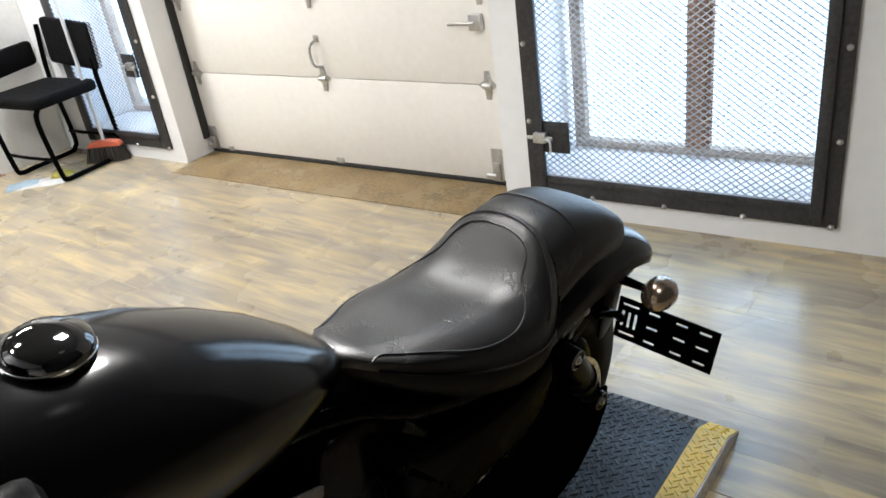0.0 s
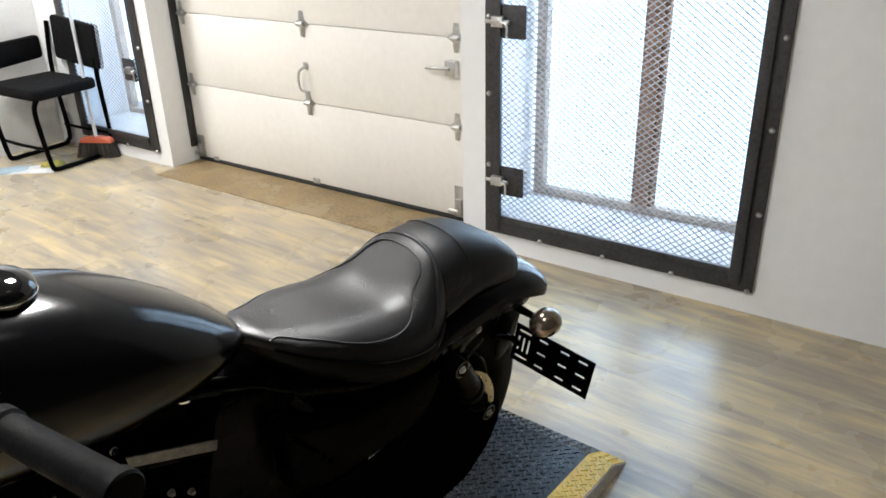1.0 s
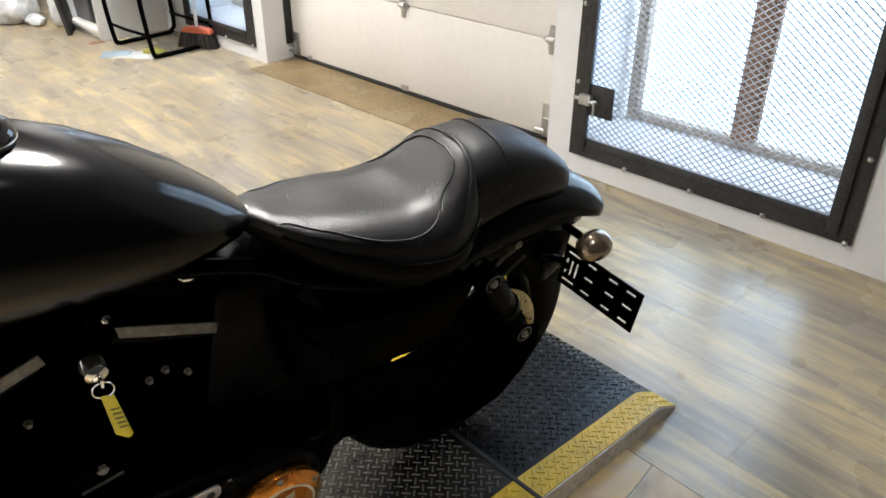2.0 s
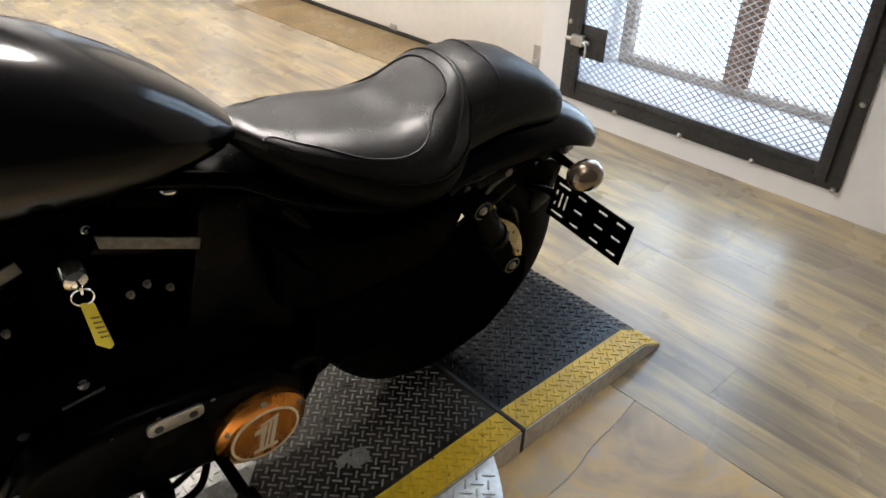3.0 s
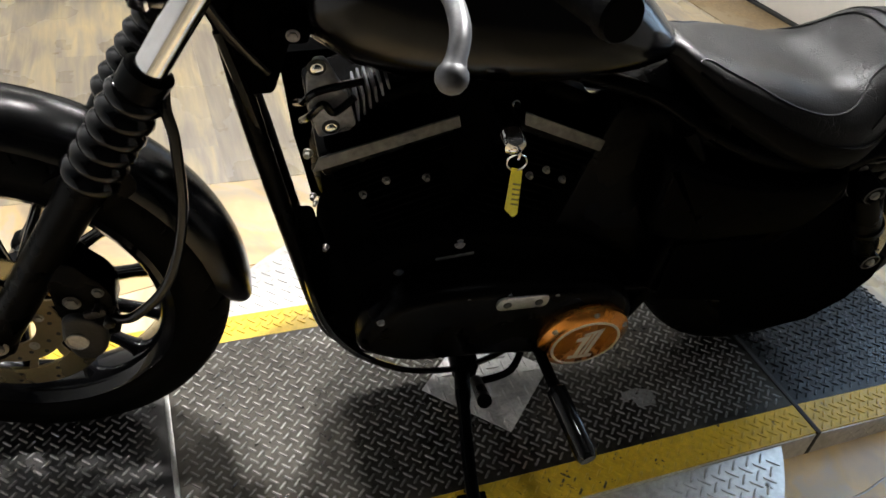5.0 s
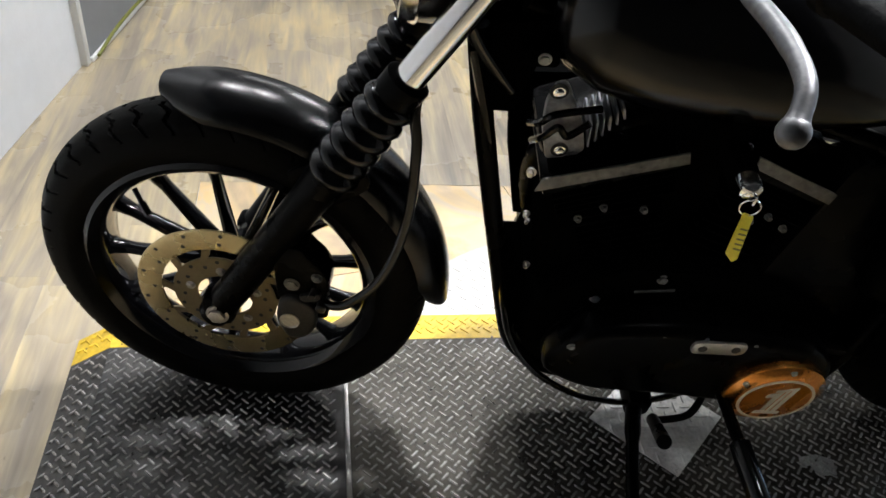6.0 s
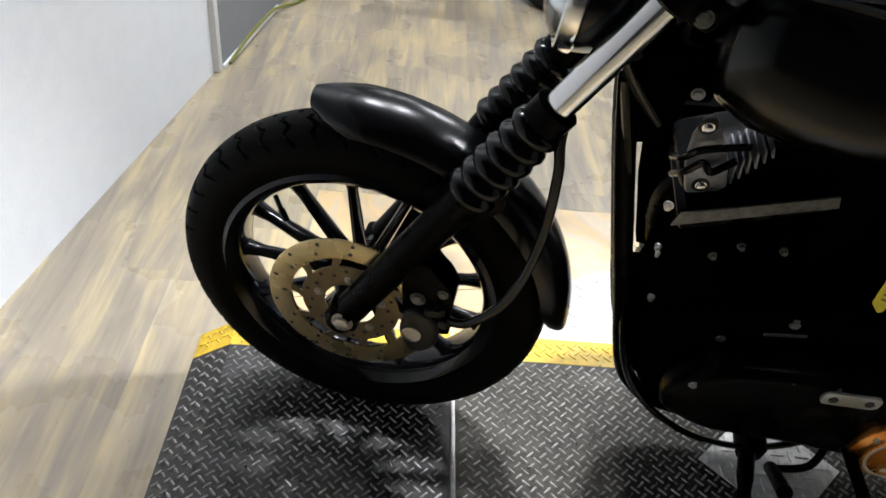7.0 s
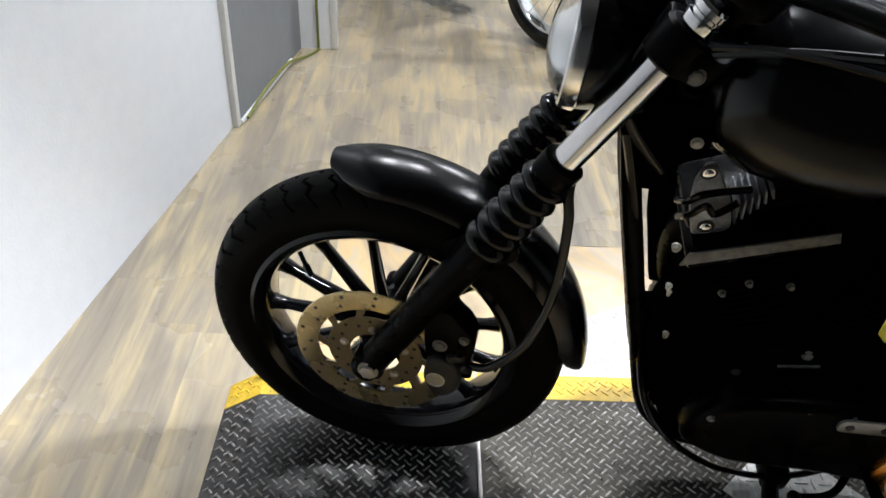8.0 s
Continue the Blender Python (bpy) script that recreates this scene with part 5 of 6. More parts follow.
loft(bm, [seat_ring(*s, d) for s, d in zip(SEAT, dish)])
# side faces below the edge get a darker material that paints their shade
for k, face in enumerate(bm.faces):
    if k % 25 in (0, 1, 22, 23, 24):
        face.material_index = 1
seat = part("seat", bm, (M_LEATHER, M_SEATSHADE), bike, "black stitched leather solo seat", SADDLE, 75)


def on_seat(y, u, lift=0.001):
    """A place on the seat's top: y along it, u from -1 to 1 across."""
    for a, b, da, db in zip(SEAT, SEAT[1:], dish, dish[1:]):
        if a[0] <= y <= b[0] or b is SEAT[-1]:
            t = (y - a[0]) / (b[0] - a[0])
            w, top, edge = (a[i] + (b[i] - a[i]) * t for i in (1, 2, 3))
            d = da + (db - da) * t
            c = math.copysign(abs(u) ** (1 / 0.82), u)
            s = math.sqrt(max(0.0, 1 - c * c))
            x = w * 0.985 * u
            return V(x, y, edge + (top - edge) * s**0.75 - d * max(0.0, 1 - (x / (w * 0.55)) ** 2) + lift)


SEAM = [(1.006, 0.97), (1.022, 0.80), (1.05, 0.81), (1.08, 0.86), (1.12, 0.92), (1.16, 0.935), (1.21, 0.92), (1.246, 0.88), (1.274, 0.77), (1.30, 0.615), (1.328, 0.57), (1.343, 0.44), (1.348, 0.18), (1.348, 0.0)]
WELT = [(1.298, 0.99), (1.315, 0.965), (1.334, 0.90), (1.352, 0.80), (1.362, 0.64), (1.367, 0.33), (1.368, 0.0)]
for nm, pts, r in (("stitched_seam", SEAM, 0.0019), ("piping", WELT, 0.0024)):
    line = [on_seat(y, u, 0.0004) for y, u in pts] + [on_seat(y, -u, 0.0004) for y, u in pts[-2::-1]]
    bm = fresh()
    tube(bm, curve(line, 6), r, 6)
    part(nm, bm, M_LEATHER, seat, "stitched black seam")
for s in (1, -1):
    bm = fresh()
    rim = [V(s * (q[1] * 1.008), q[0], q[3] - 0.004) for q in SEAT[2:]]
    tube(bm, curve(rim, 5), 0.0024, 6)
    part("piping", bm, M_RUBBER, seat, "black welt piping")
bm = fresh()
box(bm, -0.016, 0.016, 0.964, 0.984, 0.800, 0.813, 0.004)
part("seat_nose_bracket", bm, M_ALLOY, seat, "worn bright metal nose bracket")
PILLION = [(1.366, 0.106, 0.822, 0.735, 0.69), (1.39, 0.106, 0.831, 0.728, 0.695), (1.445, 0.105, 0.830, 0.738, 0.705), (1.49, 0.104, 0.819, 0.742, 0.708), (1.535, 0.102, 0.802, 0.742, 0.70), (1.573, 0.098, 0.780, 0.736, 0.694), (1.602, 0.090, 0.757, 0.724, 0.688), (1.622, 0.074, 0.735, 0.712, 0.684), (1.632, 0.044, 0.714, 0.702, 0.682)]
bm = fresh()
loft(bm, [seat_ring(*s) for s in PILLION])
pad = part("pillion_pad", bm, M_LEATHER, bike, "black leather passenger pad", SADDLE, 75)
bm = fresh()
line = []
for k in range(19):
    u = -0.97 + 1.94 * k / 18
    c = math.copysign(abs(u) ** (1 / 0.82), u)
    line.append(V(0.1035 * 0.985 * u, 1.437, 0.737 + 0.0935 * math.sqrt(1 - c * c) ** 0.75 + 0.0006))
tube(bm, line, 0.0016, 6)
part("stitched_seam", bm, M_LEATHER, pad)

# rear: struts, shocks, signals, plate bracket
for s in (1, -1):
    bm = fresh()
    crest = [(1.345, 0.628), (1.405, 0.622), (1.450, 0.627), (1.506, 0.644), (1.579, 0.647), (1.640, 0.638), (1.672, 0.630)]
    slab(bm, rounded(crest + [(1.680, 0.615), (1.66, 0.606), (1.57, 0.615), (1.50, 0.608), (1.44, 0.597), (1.35, 0.590)], 0.006, 2), s * 0.1195, s * 0.1255, 0.001)
    strut = part("fender_strut", bm, M_SATIN, bike, "satin black fender strut")
    # paler bead stands in for the light caught by the strut's top edge
    bm = fresh()
    tube(bm, curve([(s * 0.125, y, z) for y, z in crest], 5), 0.0026, 8)
    part("strut_highlight", bm, M_RAIL, strut, "grey bead painting the light along the strut's top edge")
    for y, z in ((1.662, 0.620), (1.503, 0.612), (1.40, 0.606)):
        stud("strut_bolt", (s * 0.1255, y, z), (s, 0, 0), 0.0065, 0.004, M_ALLOY, strut)
    top, low = V(s * 0.145, 1.405, 0.588), V(s * 0.145, 1.535, 0.388)
    bm = fresh()
    tube(bm, [top.lerp(low, t) for t in (0.05, 0.06, 0.52, 0.53, 0.60, 0.61, 0.95)], [0.022, 0.030, 0.030, 0.034, 0.034, 0.021, 0.021], 20)
    shock = part("shock_absorber", bm, M_SATIN, bike, "black covered rear shock")
    bm = fresh()
    pts, radii = [], []
    for k in range(121):
        a = 2 * math.pi * k / 12
        c = top.lerp(low, 0.58 + 0.3 * k / 120)
        pts.append(c + V(0.024 * math.cos(a), 0.021 * math.sin(a), 0.011 * math.sin(a)))
    tube(bm, pts, 0.0038, 6)
    part("spring", bm, M_SATIN, shock)
    for c in (top, low):
        bm = fresh()
        tube(bm, [c - V(0.018, 0, 0), c + V(s * 0.026, 0, 0)], 0.020, 18)
        eye = part("shock_eye", bm, M_SATIN, shock)
        stud("shock_bolt", c + V(s * 0.026, 0, 0), (s, 0, 0), 0.0065, 0.006, M_ALLOY, shock)
        bm = fresh()
        lathe(bm, [(0.0195, 0.0), (0.0195, 0.002), (0.0175, 0.002), (0.0175, 0.0)], Matrix.Translation(c + V(s * 0.0262, 0, 0)) @ ALONG_X, 24, True)
        part("shock_washer", bm, M_RAIL, shock, "thin bright washer")
    sig_c = V(s * 0.2, 1.643, 0.61)
    bm = fresh()
    tube(bm, [(s * 0.10, 1.645, 0.600), (s * 0.165, 1.643, 0.606)], [0.011, 0.008], 12)
    stalk = part("turn_signal", bm, M_SATIN, bike, "small bullet turn signal")
    bm = fresh()
    sm = Matrix.Translation(sig_c) @ pose(0, 0, 0, -90, 0, 0)
    lathe(bm, [(0, -0.046), (0.014, -0.042), (0.026, -0.028), (0.0315, -0.008), (0.032, 0.008), (0.030, 0.014)], sm, 26)
    part("signal_shell", bm, M_SMOKE, stalk, "smoked bronze bullet shell")
    bm = fresh()
    lathe(bm, [(0.0305, 0.013), (0.027, 0.022), (0.016, 0.029), (0, 0.031)], sm, 26)
    part("signal_lens", bm, M_SMOKE, stalk, "smoked amber lens")

# slotted plate bracket on the left
PL = Matrix.Translation((0.105, 1.684, 0.0)) @ pose(0, 0, 0, 0, 0, 1)
bm = fresh()
X0, X1, Z0, Z1 = 0.0, 0.212, 0.425, 0.530
cells_x = [0.0, 0.010, 0.016, 0.024, 0.030, 0.038, 0.044, 0.066, 0.090, 0.124, 0.148, 0.172, 0.196, 0.212]
cells_z = [0.0, 0.012, 0.019, 0.032, 0.049, 0.056, 0.073, 0.086, 0.093, 0.105]
grid = [[[bm.verts.new((x, dy, Z0 + z + 0.075 * x)) for z in cells_z] for x in cells_x] for dy in (0, 0.003)]
nx, nz = len(cells_x) - 1, len(cells_z) - 1


def hole(i, j):
    if 1 <= i <= 5 and (j in (1, 7) or 3 <= j <= 5 and i in (1, 3, 5)):
        return True
    return i in (7, 9, 11) and j in (1, 4, 7)


for i in range(nx):
    for j in range(nz):
        if hole(i, j):
            continue
        for k, g in enumerate(grid):
            bm.faces.new((g[i][j], g[i + 1][j], g[i + 1][j + 1], g[i][j + 1]))
        for di, dj, a, b in ((-1, 0, (0, 0), (0, 1)), (1, 0, (1, 0), (1, 1)), (0, -1, (0, 0), (1, 0)), (0, 1, (0, 1), (1, 1))):
            ii, jj = i + di, j + dj
            if 0 <= ii < nx and 0 <= jj < nz and not hole(ii, jj):
                continue
            bm.faces.new((grid[0][i + a[0]][j + a[1]], grid[0][i + b[0]][j + b[1]], grid[1][i + b[0]][j + b[1]], grid[1][i + a[0]][j + a[1]]))
part("plate_bracket", bm, M_SATIN, bike, "slotted black licence plate bracket", LEFT @ PL, 30)
bm = fresh()
tube(bm, curve([(0.10, 1.60, 0.53), (0.11, 1.66, 0.50), (0.118, 1.682, 0.478)], 5), 0.009, 10)
slab(bm, rounded([(1.632, 0.45), (1.645, 0.43), (1.69, 0.455), (1.70, 0.56), (1.62, 0.585)], 0.012, 3), 0.092, 0.098, 0.001)
part("plate_arm", bm, M_SATIN, bike)
bm = fresh()
tube(bm, curve([(0.104, 1.500, 0.512), (0.106, 1.522, 0.530), (0.110, 1.548, 0.556)], 4), 0.0028, 8)
part("brake_line", bm, M_RAIL, bike, "thin metal brake line by the rear disc")
bm = fresh()
slab(bm, rounded([(1.452, 0.574), (1.462, 0.592), (1.505, 0.604), (1.509, 0.597), (1.476, 0.585), (1.464, 0.570)], 0.003, 2), 0.1195, 0.123, 0.001)
part("guard_clip", bm, M_RAIL, bike, "small worn metal clip under the strut")

# frame tubes
for s in (1, -1):
    bm = fresh()
    tube(bm, curve([(s * 0.02, 0.345, 0.86), (s * 0.035, 0.367, 0.74), (s * 0.05, 0.397, 0.61), (s * 0.055, 0.437, 0.44), (s * 0.06, 0.484, 0.25), (s * 0.07, 0.520, 0.188), (s * 0.085, 0.585, 0.158), (s * 0.105, 0.80, 0.158), (s * 0.11, 1.02, 0.17), (s * 0.12, 1.08, 0.24), (s * 0.115, 1.10, 0.42), (s * 0.11, 1.08, 0.60), (s * 0.105, 1.02, 0.70)], 7), 0.0155, 12)
    tube(bm, curve([(s * 0.02, 0.40, 0.90), (s * 0.03, 0.70, 0.80), (s * 0.07, 0.95, 0.745), (s * 0.105, 1.05, 0.70), (s * 0.11, 1.20, 0.63), (s * 0.115, 1.40, 0.585)], 7), 0.014, 12)
    part("frame_tube", bm, M_SATIN, bike, "satin black frame tube")
    bm = fresh()
    tube(bm, curve([(s * 0.10, 1.05, 0.31), (s * 0.115, 1.15, 0.32), (s * 0.118, 1.34, 0.325), (s * 0.112, 1.455, 0.326)], 6), [0.024] * 19, 14)
    bolt(bm, (s * 0.134, 1.435, 0.326), (s, 0, 0), 0.014, 0.012)
    part("swingarm", bm, M_SATIN, bike, "satin black swingarm tube")
bm = fresh()
tube(bm, [leg(0.70, 0, 0.05), leg(0.88, 0, 0.05)], 0.032, 18)
part("steering_head", bm, M_SATIN, bike)
bm = fresh()
slab(bm, rounded([(0.355, 0.74), (0.36, 0.88), (0.50, 0.90), (0.50, 0.835), (0.43, 0.83), (0.408, 0.74)], 0.01, 3), -0.035, 0.045, 0.006)
part("neck_gusset", bm, M_ENGINE, bike, "black gusset under the tank")
for pts in ([(0.040, 0.436, 0.722), (0.064, 0.444, 0.744), (0.074, 0.46, 0.768), (0.068, 0.52, 0.778)], [(0.040, 0.445, 0.690), (0.064, 0.452, 0.718), (0.072, 0.468, 0.744), (0.070, 0.484, 0.728), (0.068, 0.51, 0.752)]):
    bm = fresh()
    tube(bm, curve(pts, 6), 0.0055, 8)
    part("wire_loom", bm, M_RUBBER, bike)

# engine
CR = V(0, 0.70, 0.33)
bm = fresh()
slab(bm, rounded([(0.50, 0.26), (0.56, 0.205), (0.65, 0.165), (0.80, 0.160), (0.96, 0.15), (1.06, 0.20), (1.07, 0.36), (0.92, 0.46), (0.75, 0.50), (0.62, 0.50), (0.49, 0.40)], 0.05, 5), -0.11, 0.115, 0.015)
crank = part("crankcase", bm, M_ENGINE, bike, "black engine cases")
for y, z in ((0.598, 0.423), (0.693, 0.481)):
    stud("case_bolt", (0.113, y, z), (1, 0, 0.2), 0.007, 0.007, M_HEAD, crank)
bm = fresh()
slab(bm, [(0.657, 0.4455), (0.721, 0.4545), (0.721, 0.4595), (0.657, 0.4505)], 0.112, 0.118, 0.0006)
part("case_strip", bm, M_RAIL, crank, "thin bright machined ledge")
bm = fresh()
slab(bm, rounded([(0.525, 0.30), (0.61, 0.243), (0.80, 0.232), (0.93, 0.205), (1.03, 0.235), (1.045, 0.33), (0.97, 0.41), (0.72, 0.445), (0.58, 0.43), (0.53, 0.34)], 0.06, 6), 0.116, 0.188, 0.022, None, 4)
primary = part("primary_cover", bm, M_SATIN, bike, "black primary cover")
for y, z in ((0.56, 0.38), (0.555, 0.315), (0.629, 0.394), (0.701, 0.421), (0.772, 0.421), (0.86, 0.408), (0.66, 0.262), (0.78, 0.257), (0.60, 0.30)):
    stud("cover_screw", (0.182, y, z), (1, 0, 0), 0.0055, 0.005, M_HEAD, primary)
bm = fresh()
lathe(bm, [(0.086, 0.186), (0.088, 0.196), (0.0865, 0.202), (0.078, 0.208), (0.069, 0.2125), (0.066, 0.2135), (0, 0.2145)], Matrix.Translation((0, 0.94, 0.288)) @ ALONG_X, 56)
derby = part("derby_cover", bm, M_ORANGE, primary, "copper orange domed derby cover")
bm = fresh()
lathe(bm, [(0.0655, 0.2136), (0.0655, 0.2155), (0.061, 0.2155), (0.061, 0.2138)], Matrix.Translation((0, 0.94, 0.288)) @ ALONG_X, 56, True)
part("badge_ring", bm, M_CREAM, derby, "thin cream ring")
bm = fresh()
lathe(bm, [(0.0605, 0.2140), (0.0605, 0.2150), (0, 0.2152)], Matrix.Translation((0, 0.94, 0.288)) @ ALONG_X, 56)
part("badge_disc", bm, M_BROWN, derby, "brown badge field")
bm = fresh()
for pts in ([(-0.022, -0.045), (0.030, -0.045), (0.030, -0.036), (-0.022, -0.036)], [(-0.012, -0.034), (-0.003, -0.034), (0.000, 0.030), (-0.026, 0.020), (-0.026, 0.010), (-0.012, 0.012)], [(0.001, -0.034), (0.007, -0.034), (0.010, 0.034), (0.004, 0.032)], [(0.011, -0.034), (0.020, -0.034), (0.022, 0.046), (-0.016, 0.034), (-0.016, 0.028), (0.013, 0.036)]):
    slab(bm, [(0.94 + 0.9 * (y + 0.1 * z), 0.288 + z) for y, z in pts], 0.2153, 0.2163, 0)
part("badge_shape", bm, M_CREAM, derby, "cream bar emblem")
for k in range(6):
    a = 2 * math.pi * k / 6 + radians(90)
    stud("derby_screw", (0.2065, 0.94 + 0.077 * math.cos(a), 0.288 + 0.077 * math.sin(a)), (1, 0, 0), 0.0048, 0.004, M_STRIP, derby)
bm = fresh()
outline = rounded([(0.750, 0.393), (0.842, 0.393), (0.842, 0.424), (0.750, 0.424)], 0.0155, 6)
slab(bm, outline, 0.1885, 0.1945, 0.001)
part("inspection_plate", bm, M_ALLOY, primary, "brushed alloy inspection plate")
for y in (0.768, 0.824):
    bm = fresh()
    lathe(bm, [(0.0075, 0.1945), (0.0072, 0.1962), (0, 0.1962)], Matrix.Translation((0, y, 0.4085)) @ ALONG_X, 16)
    part("plate_screw", bm, M_SEAL, primary)

FIN = None
STRIP = {"front": [(0.456, 0.635), (0.661, 0.709), (0.655, 0.729), (0.463, 0.661)], "rear": [(0.758, 0.708), (0.933, 0.631), (0.937, 0.652), (0.754, 0.731)]}
HEAD_BOLTS = {"front": ((0.528, 0.595), (0.560, 0.622), (0.620, 0.623)), "rear": ((0.785, 0.614), (0.810, 0.624), (0.843, 0.601))}
for tilt, nm in ((-22.5, "front"), (22.5, "rear")):
    m3 = Matrix.Translation(CR) @ Matrix.Rotation(radians(-tilt), 4, "X")
    bm = fresh()
    lathe(bm, [(0.05, 0.12), (0.05, 0.30)], m3, 28)
    cyl = part("cylinder", bm, M_ENGINE, bike, "black finned %s cylinder" % nm)
    for k in range(9):
        if FIN is None:
            bm = fresh()
            box(bm, -0.074, 0.074, -0.068, 0.068, 0, 0.005, 0.002, None, 1)
            FIN = part("fin", bm, M_ENGINE, cyl, "", m3 @ Matrix.Translation((0, 0, 0.145))).data
        else:
            share("fin", FIN, cyl, m3 @ Matrix.Translation((0, 0, 0.145 + 0.0165 * k)))
    bm = fresh()
    box(bm, -0.072, 0.072, -0.078, 0.078, 0.30, 0.352, 0.012, m3)
    for k in range(4):
        box(bm, -0.082, 0.082, -0.088, 0.088, 0.305 + 0.012 * k, 0.309 + 0.012 * k, 0.0015, m3, 1)
    part("cylinder_head", bm, M_ENGINE, cyl)
    bm = fresh()
    box(bm, -0.080, 0.042, -0.090, 0.097, 0.385, 0.432, 0.014, m3)
    box(bm, -0.084, 0.084, -0.099, 0.099, 0.354, 0.376, 0.006, m3)
    rocker = part("rocker_box", bm, M_SATIN, cyl, "black rocker box")
    bm = fresh()
    slab(bm, STRIP[nm], 0.0845, 0.0885, 0.0008)
    part("rocker_strip", bm, M_RAIL, rocker, "worn grey machined strip")
    for y, z in HEAD_BOLTS[nm]:
        stud("head_bolt", (0.097, y, z), (1, 0.0, 0.2), 0.0045, 0.009, M_RAIL, cyl)
bm = fresh()
slab(bm, rounded([(0.466, 0.674), (0.450, 0.730), (0.447, 0.772), (0.455, 0.803), (0.470, 0.805), (0.487, 0.774), (0.502, 0.748), (0.518, 0.698), (0.512, 0.684)], 0.006, 3), 0.046, 0.060, 0.003)
lobe = part("coil_cover", bm, M_HEAD, bike, "grey finned coil cover at the front head")
for k in range(6):
    bm = fresh()
    slab(bm, [(0.520 + 0.0075 * k, 0.700 + 0.011 * k), (0.523 + 0.0075 * k, 0.700 + 0.011 * k), (0.518 + 0.0075 * k, 0.742 + 0.006 * k), (0.515 + 0.0075 * k, 0.742 + 0.006 * k)], 0.0, 0.058, 0.0008)
    part("cooling_fin", bm, M_HEAD, lobe)
for y, z in ((0.482, 0.694), (0.459, 0.795)):
    bm = fresh()
    lathe(bm, [(0.0125, 0.059), (0.0125, 0.0608), (0, 0.0608)], Matrix.Translation((0, y, z)) @ ALONG_X, 20)
    part("bolt_washer", bm, M_SEAL, lobe, "dark washer")
    stud("coil_bolt", (0.0608, y, z), (1, 0, 0), 0.0062, 0.006, M_CHROME, lobe)
bm = fresh()
tube(bm, curve([(0.012, 0.862, 0.716), (0.026, 0.872, 0.722), (0.030, 0.888, 0.723), (0.026, 0.904, 0.720), (0.014, 0.912, 0.714)], 4), 0.0095, 12)
part("breather_pipe", bm, M_CHROME, bike, "short chrome breather bend under the tank")
stud("rocker_bolt", (0.040, 0.926, 0.716), (1, 0, 0.5), 0.008, 0.012, M_CHROME, crank)
stud("rocker_bolt", (0.050, 0.753, 0.716), (1, 0, 0.3), 0.005, 0.010, M_CHROME, crank)
stud("rocker_bolt", (0.080, 1.012, 0.712), (1, 0, 0.3), 0.006, 0.006, M_RAIL, crank)

# dark masses added to close the view through the engine, in place of shade
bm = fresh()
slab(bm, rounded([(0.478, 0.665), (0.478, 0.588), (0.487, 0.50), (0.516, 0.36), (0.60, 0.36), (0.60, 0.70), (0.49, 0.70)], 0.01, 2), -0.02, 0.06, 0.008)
part("front_shade_filler", bm, M_ENGINE, bike)
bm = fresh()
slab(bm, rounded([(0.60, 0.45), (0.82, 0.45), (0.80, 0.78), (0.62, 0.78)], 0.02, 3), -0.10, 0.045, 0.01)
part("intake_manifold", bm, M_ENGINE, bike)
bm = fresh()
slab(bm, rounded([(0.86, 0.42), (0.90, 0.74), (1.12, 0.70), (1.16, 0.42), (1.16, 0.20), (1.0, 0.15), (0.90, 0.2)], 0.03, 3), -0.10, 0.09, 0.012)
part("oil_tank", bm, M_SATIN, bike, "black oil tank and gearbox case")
for pts in ([(-0.08, 0.52, 0.58), (-0.11, 0.50, 0.50), (-0.15, 0.54, 0.30), (-0.18, 0.62, 0.21), (-0.19, 1.0, 0.22), (-0.20, 1.62, 0.26)], [(-0.10, 0.90, 0.60), (-0.15, 0.94, 0.50), (-0.18, 1.0, 0.38), (-0.19, 1.15, 0.33), (-0.20, 1.62, 0.35)]):
    bm = fresh()
    tube(bm, curve(pts, 6), [0.024] * 12 + [0.036] * (6 * (len(pts) - 1) + 1 - 12), 16)
    part("exhaust_pipe", bm, M_SATIN, bike, "black exhaust pipe")
# two near-black slabs added to fill the gaps by the downtubes with darkness
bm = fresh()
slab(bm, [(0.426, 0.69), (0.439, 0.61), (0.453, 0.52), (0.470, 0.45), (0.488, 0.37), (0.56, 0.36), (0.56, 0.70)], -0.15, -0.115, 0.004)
part("downtube_shade_filler", bm, M_ENGINE, bike, "black slab added to darken the gap behind the downtubes")
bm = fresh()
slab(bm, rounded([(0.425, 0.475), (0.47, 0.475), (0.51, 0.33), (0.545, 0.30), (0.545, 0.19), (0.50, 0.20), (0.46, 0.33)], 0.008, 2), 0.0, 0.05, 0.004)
part("low_shade_filler", bm, M_ENGINE, bike, "black slab added to darken the low gap between the downtubes")
for dy, z, r in ((0.0, 0.648, 0.0055), (0.010, 0.560, 0.004), (0.014, 0.545, 0.003), (0.034, 0.437, 0.0045)):
    stud("engine_fastener", (0.060, 0.452 + dy, z), (1, -0.4, 0), r, 0.010, M_ALLOY, crank)

# under-seat covers
for s in (1, -1):
    bm = fresh()
    slab(bm, rounded([(0.975, 0.690), (1.05, 0.648), (1.15, 0.617), (1.27, 0.600), (1.36, 0.622), (1.385, 0.56), (1.34, 0.47), (1.10, 0.46), (1.0, 0.50)], 0.04, 6), s * 0.095, s * 0.150, 0.022, None, 5)
    part("side_cover", bm, M_COVERBLACK, bike, "satin black side cover")
# guard outline reaches down in near-black to replace the shade over the disc
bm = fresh()
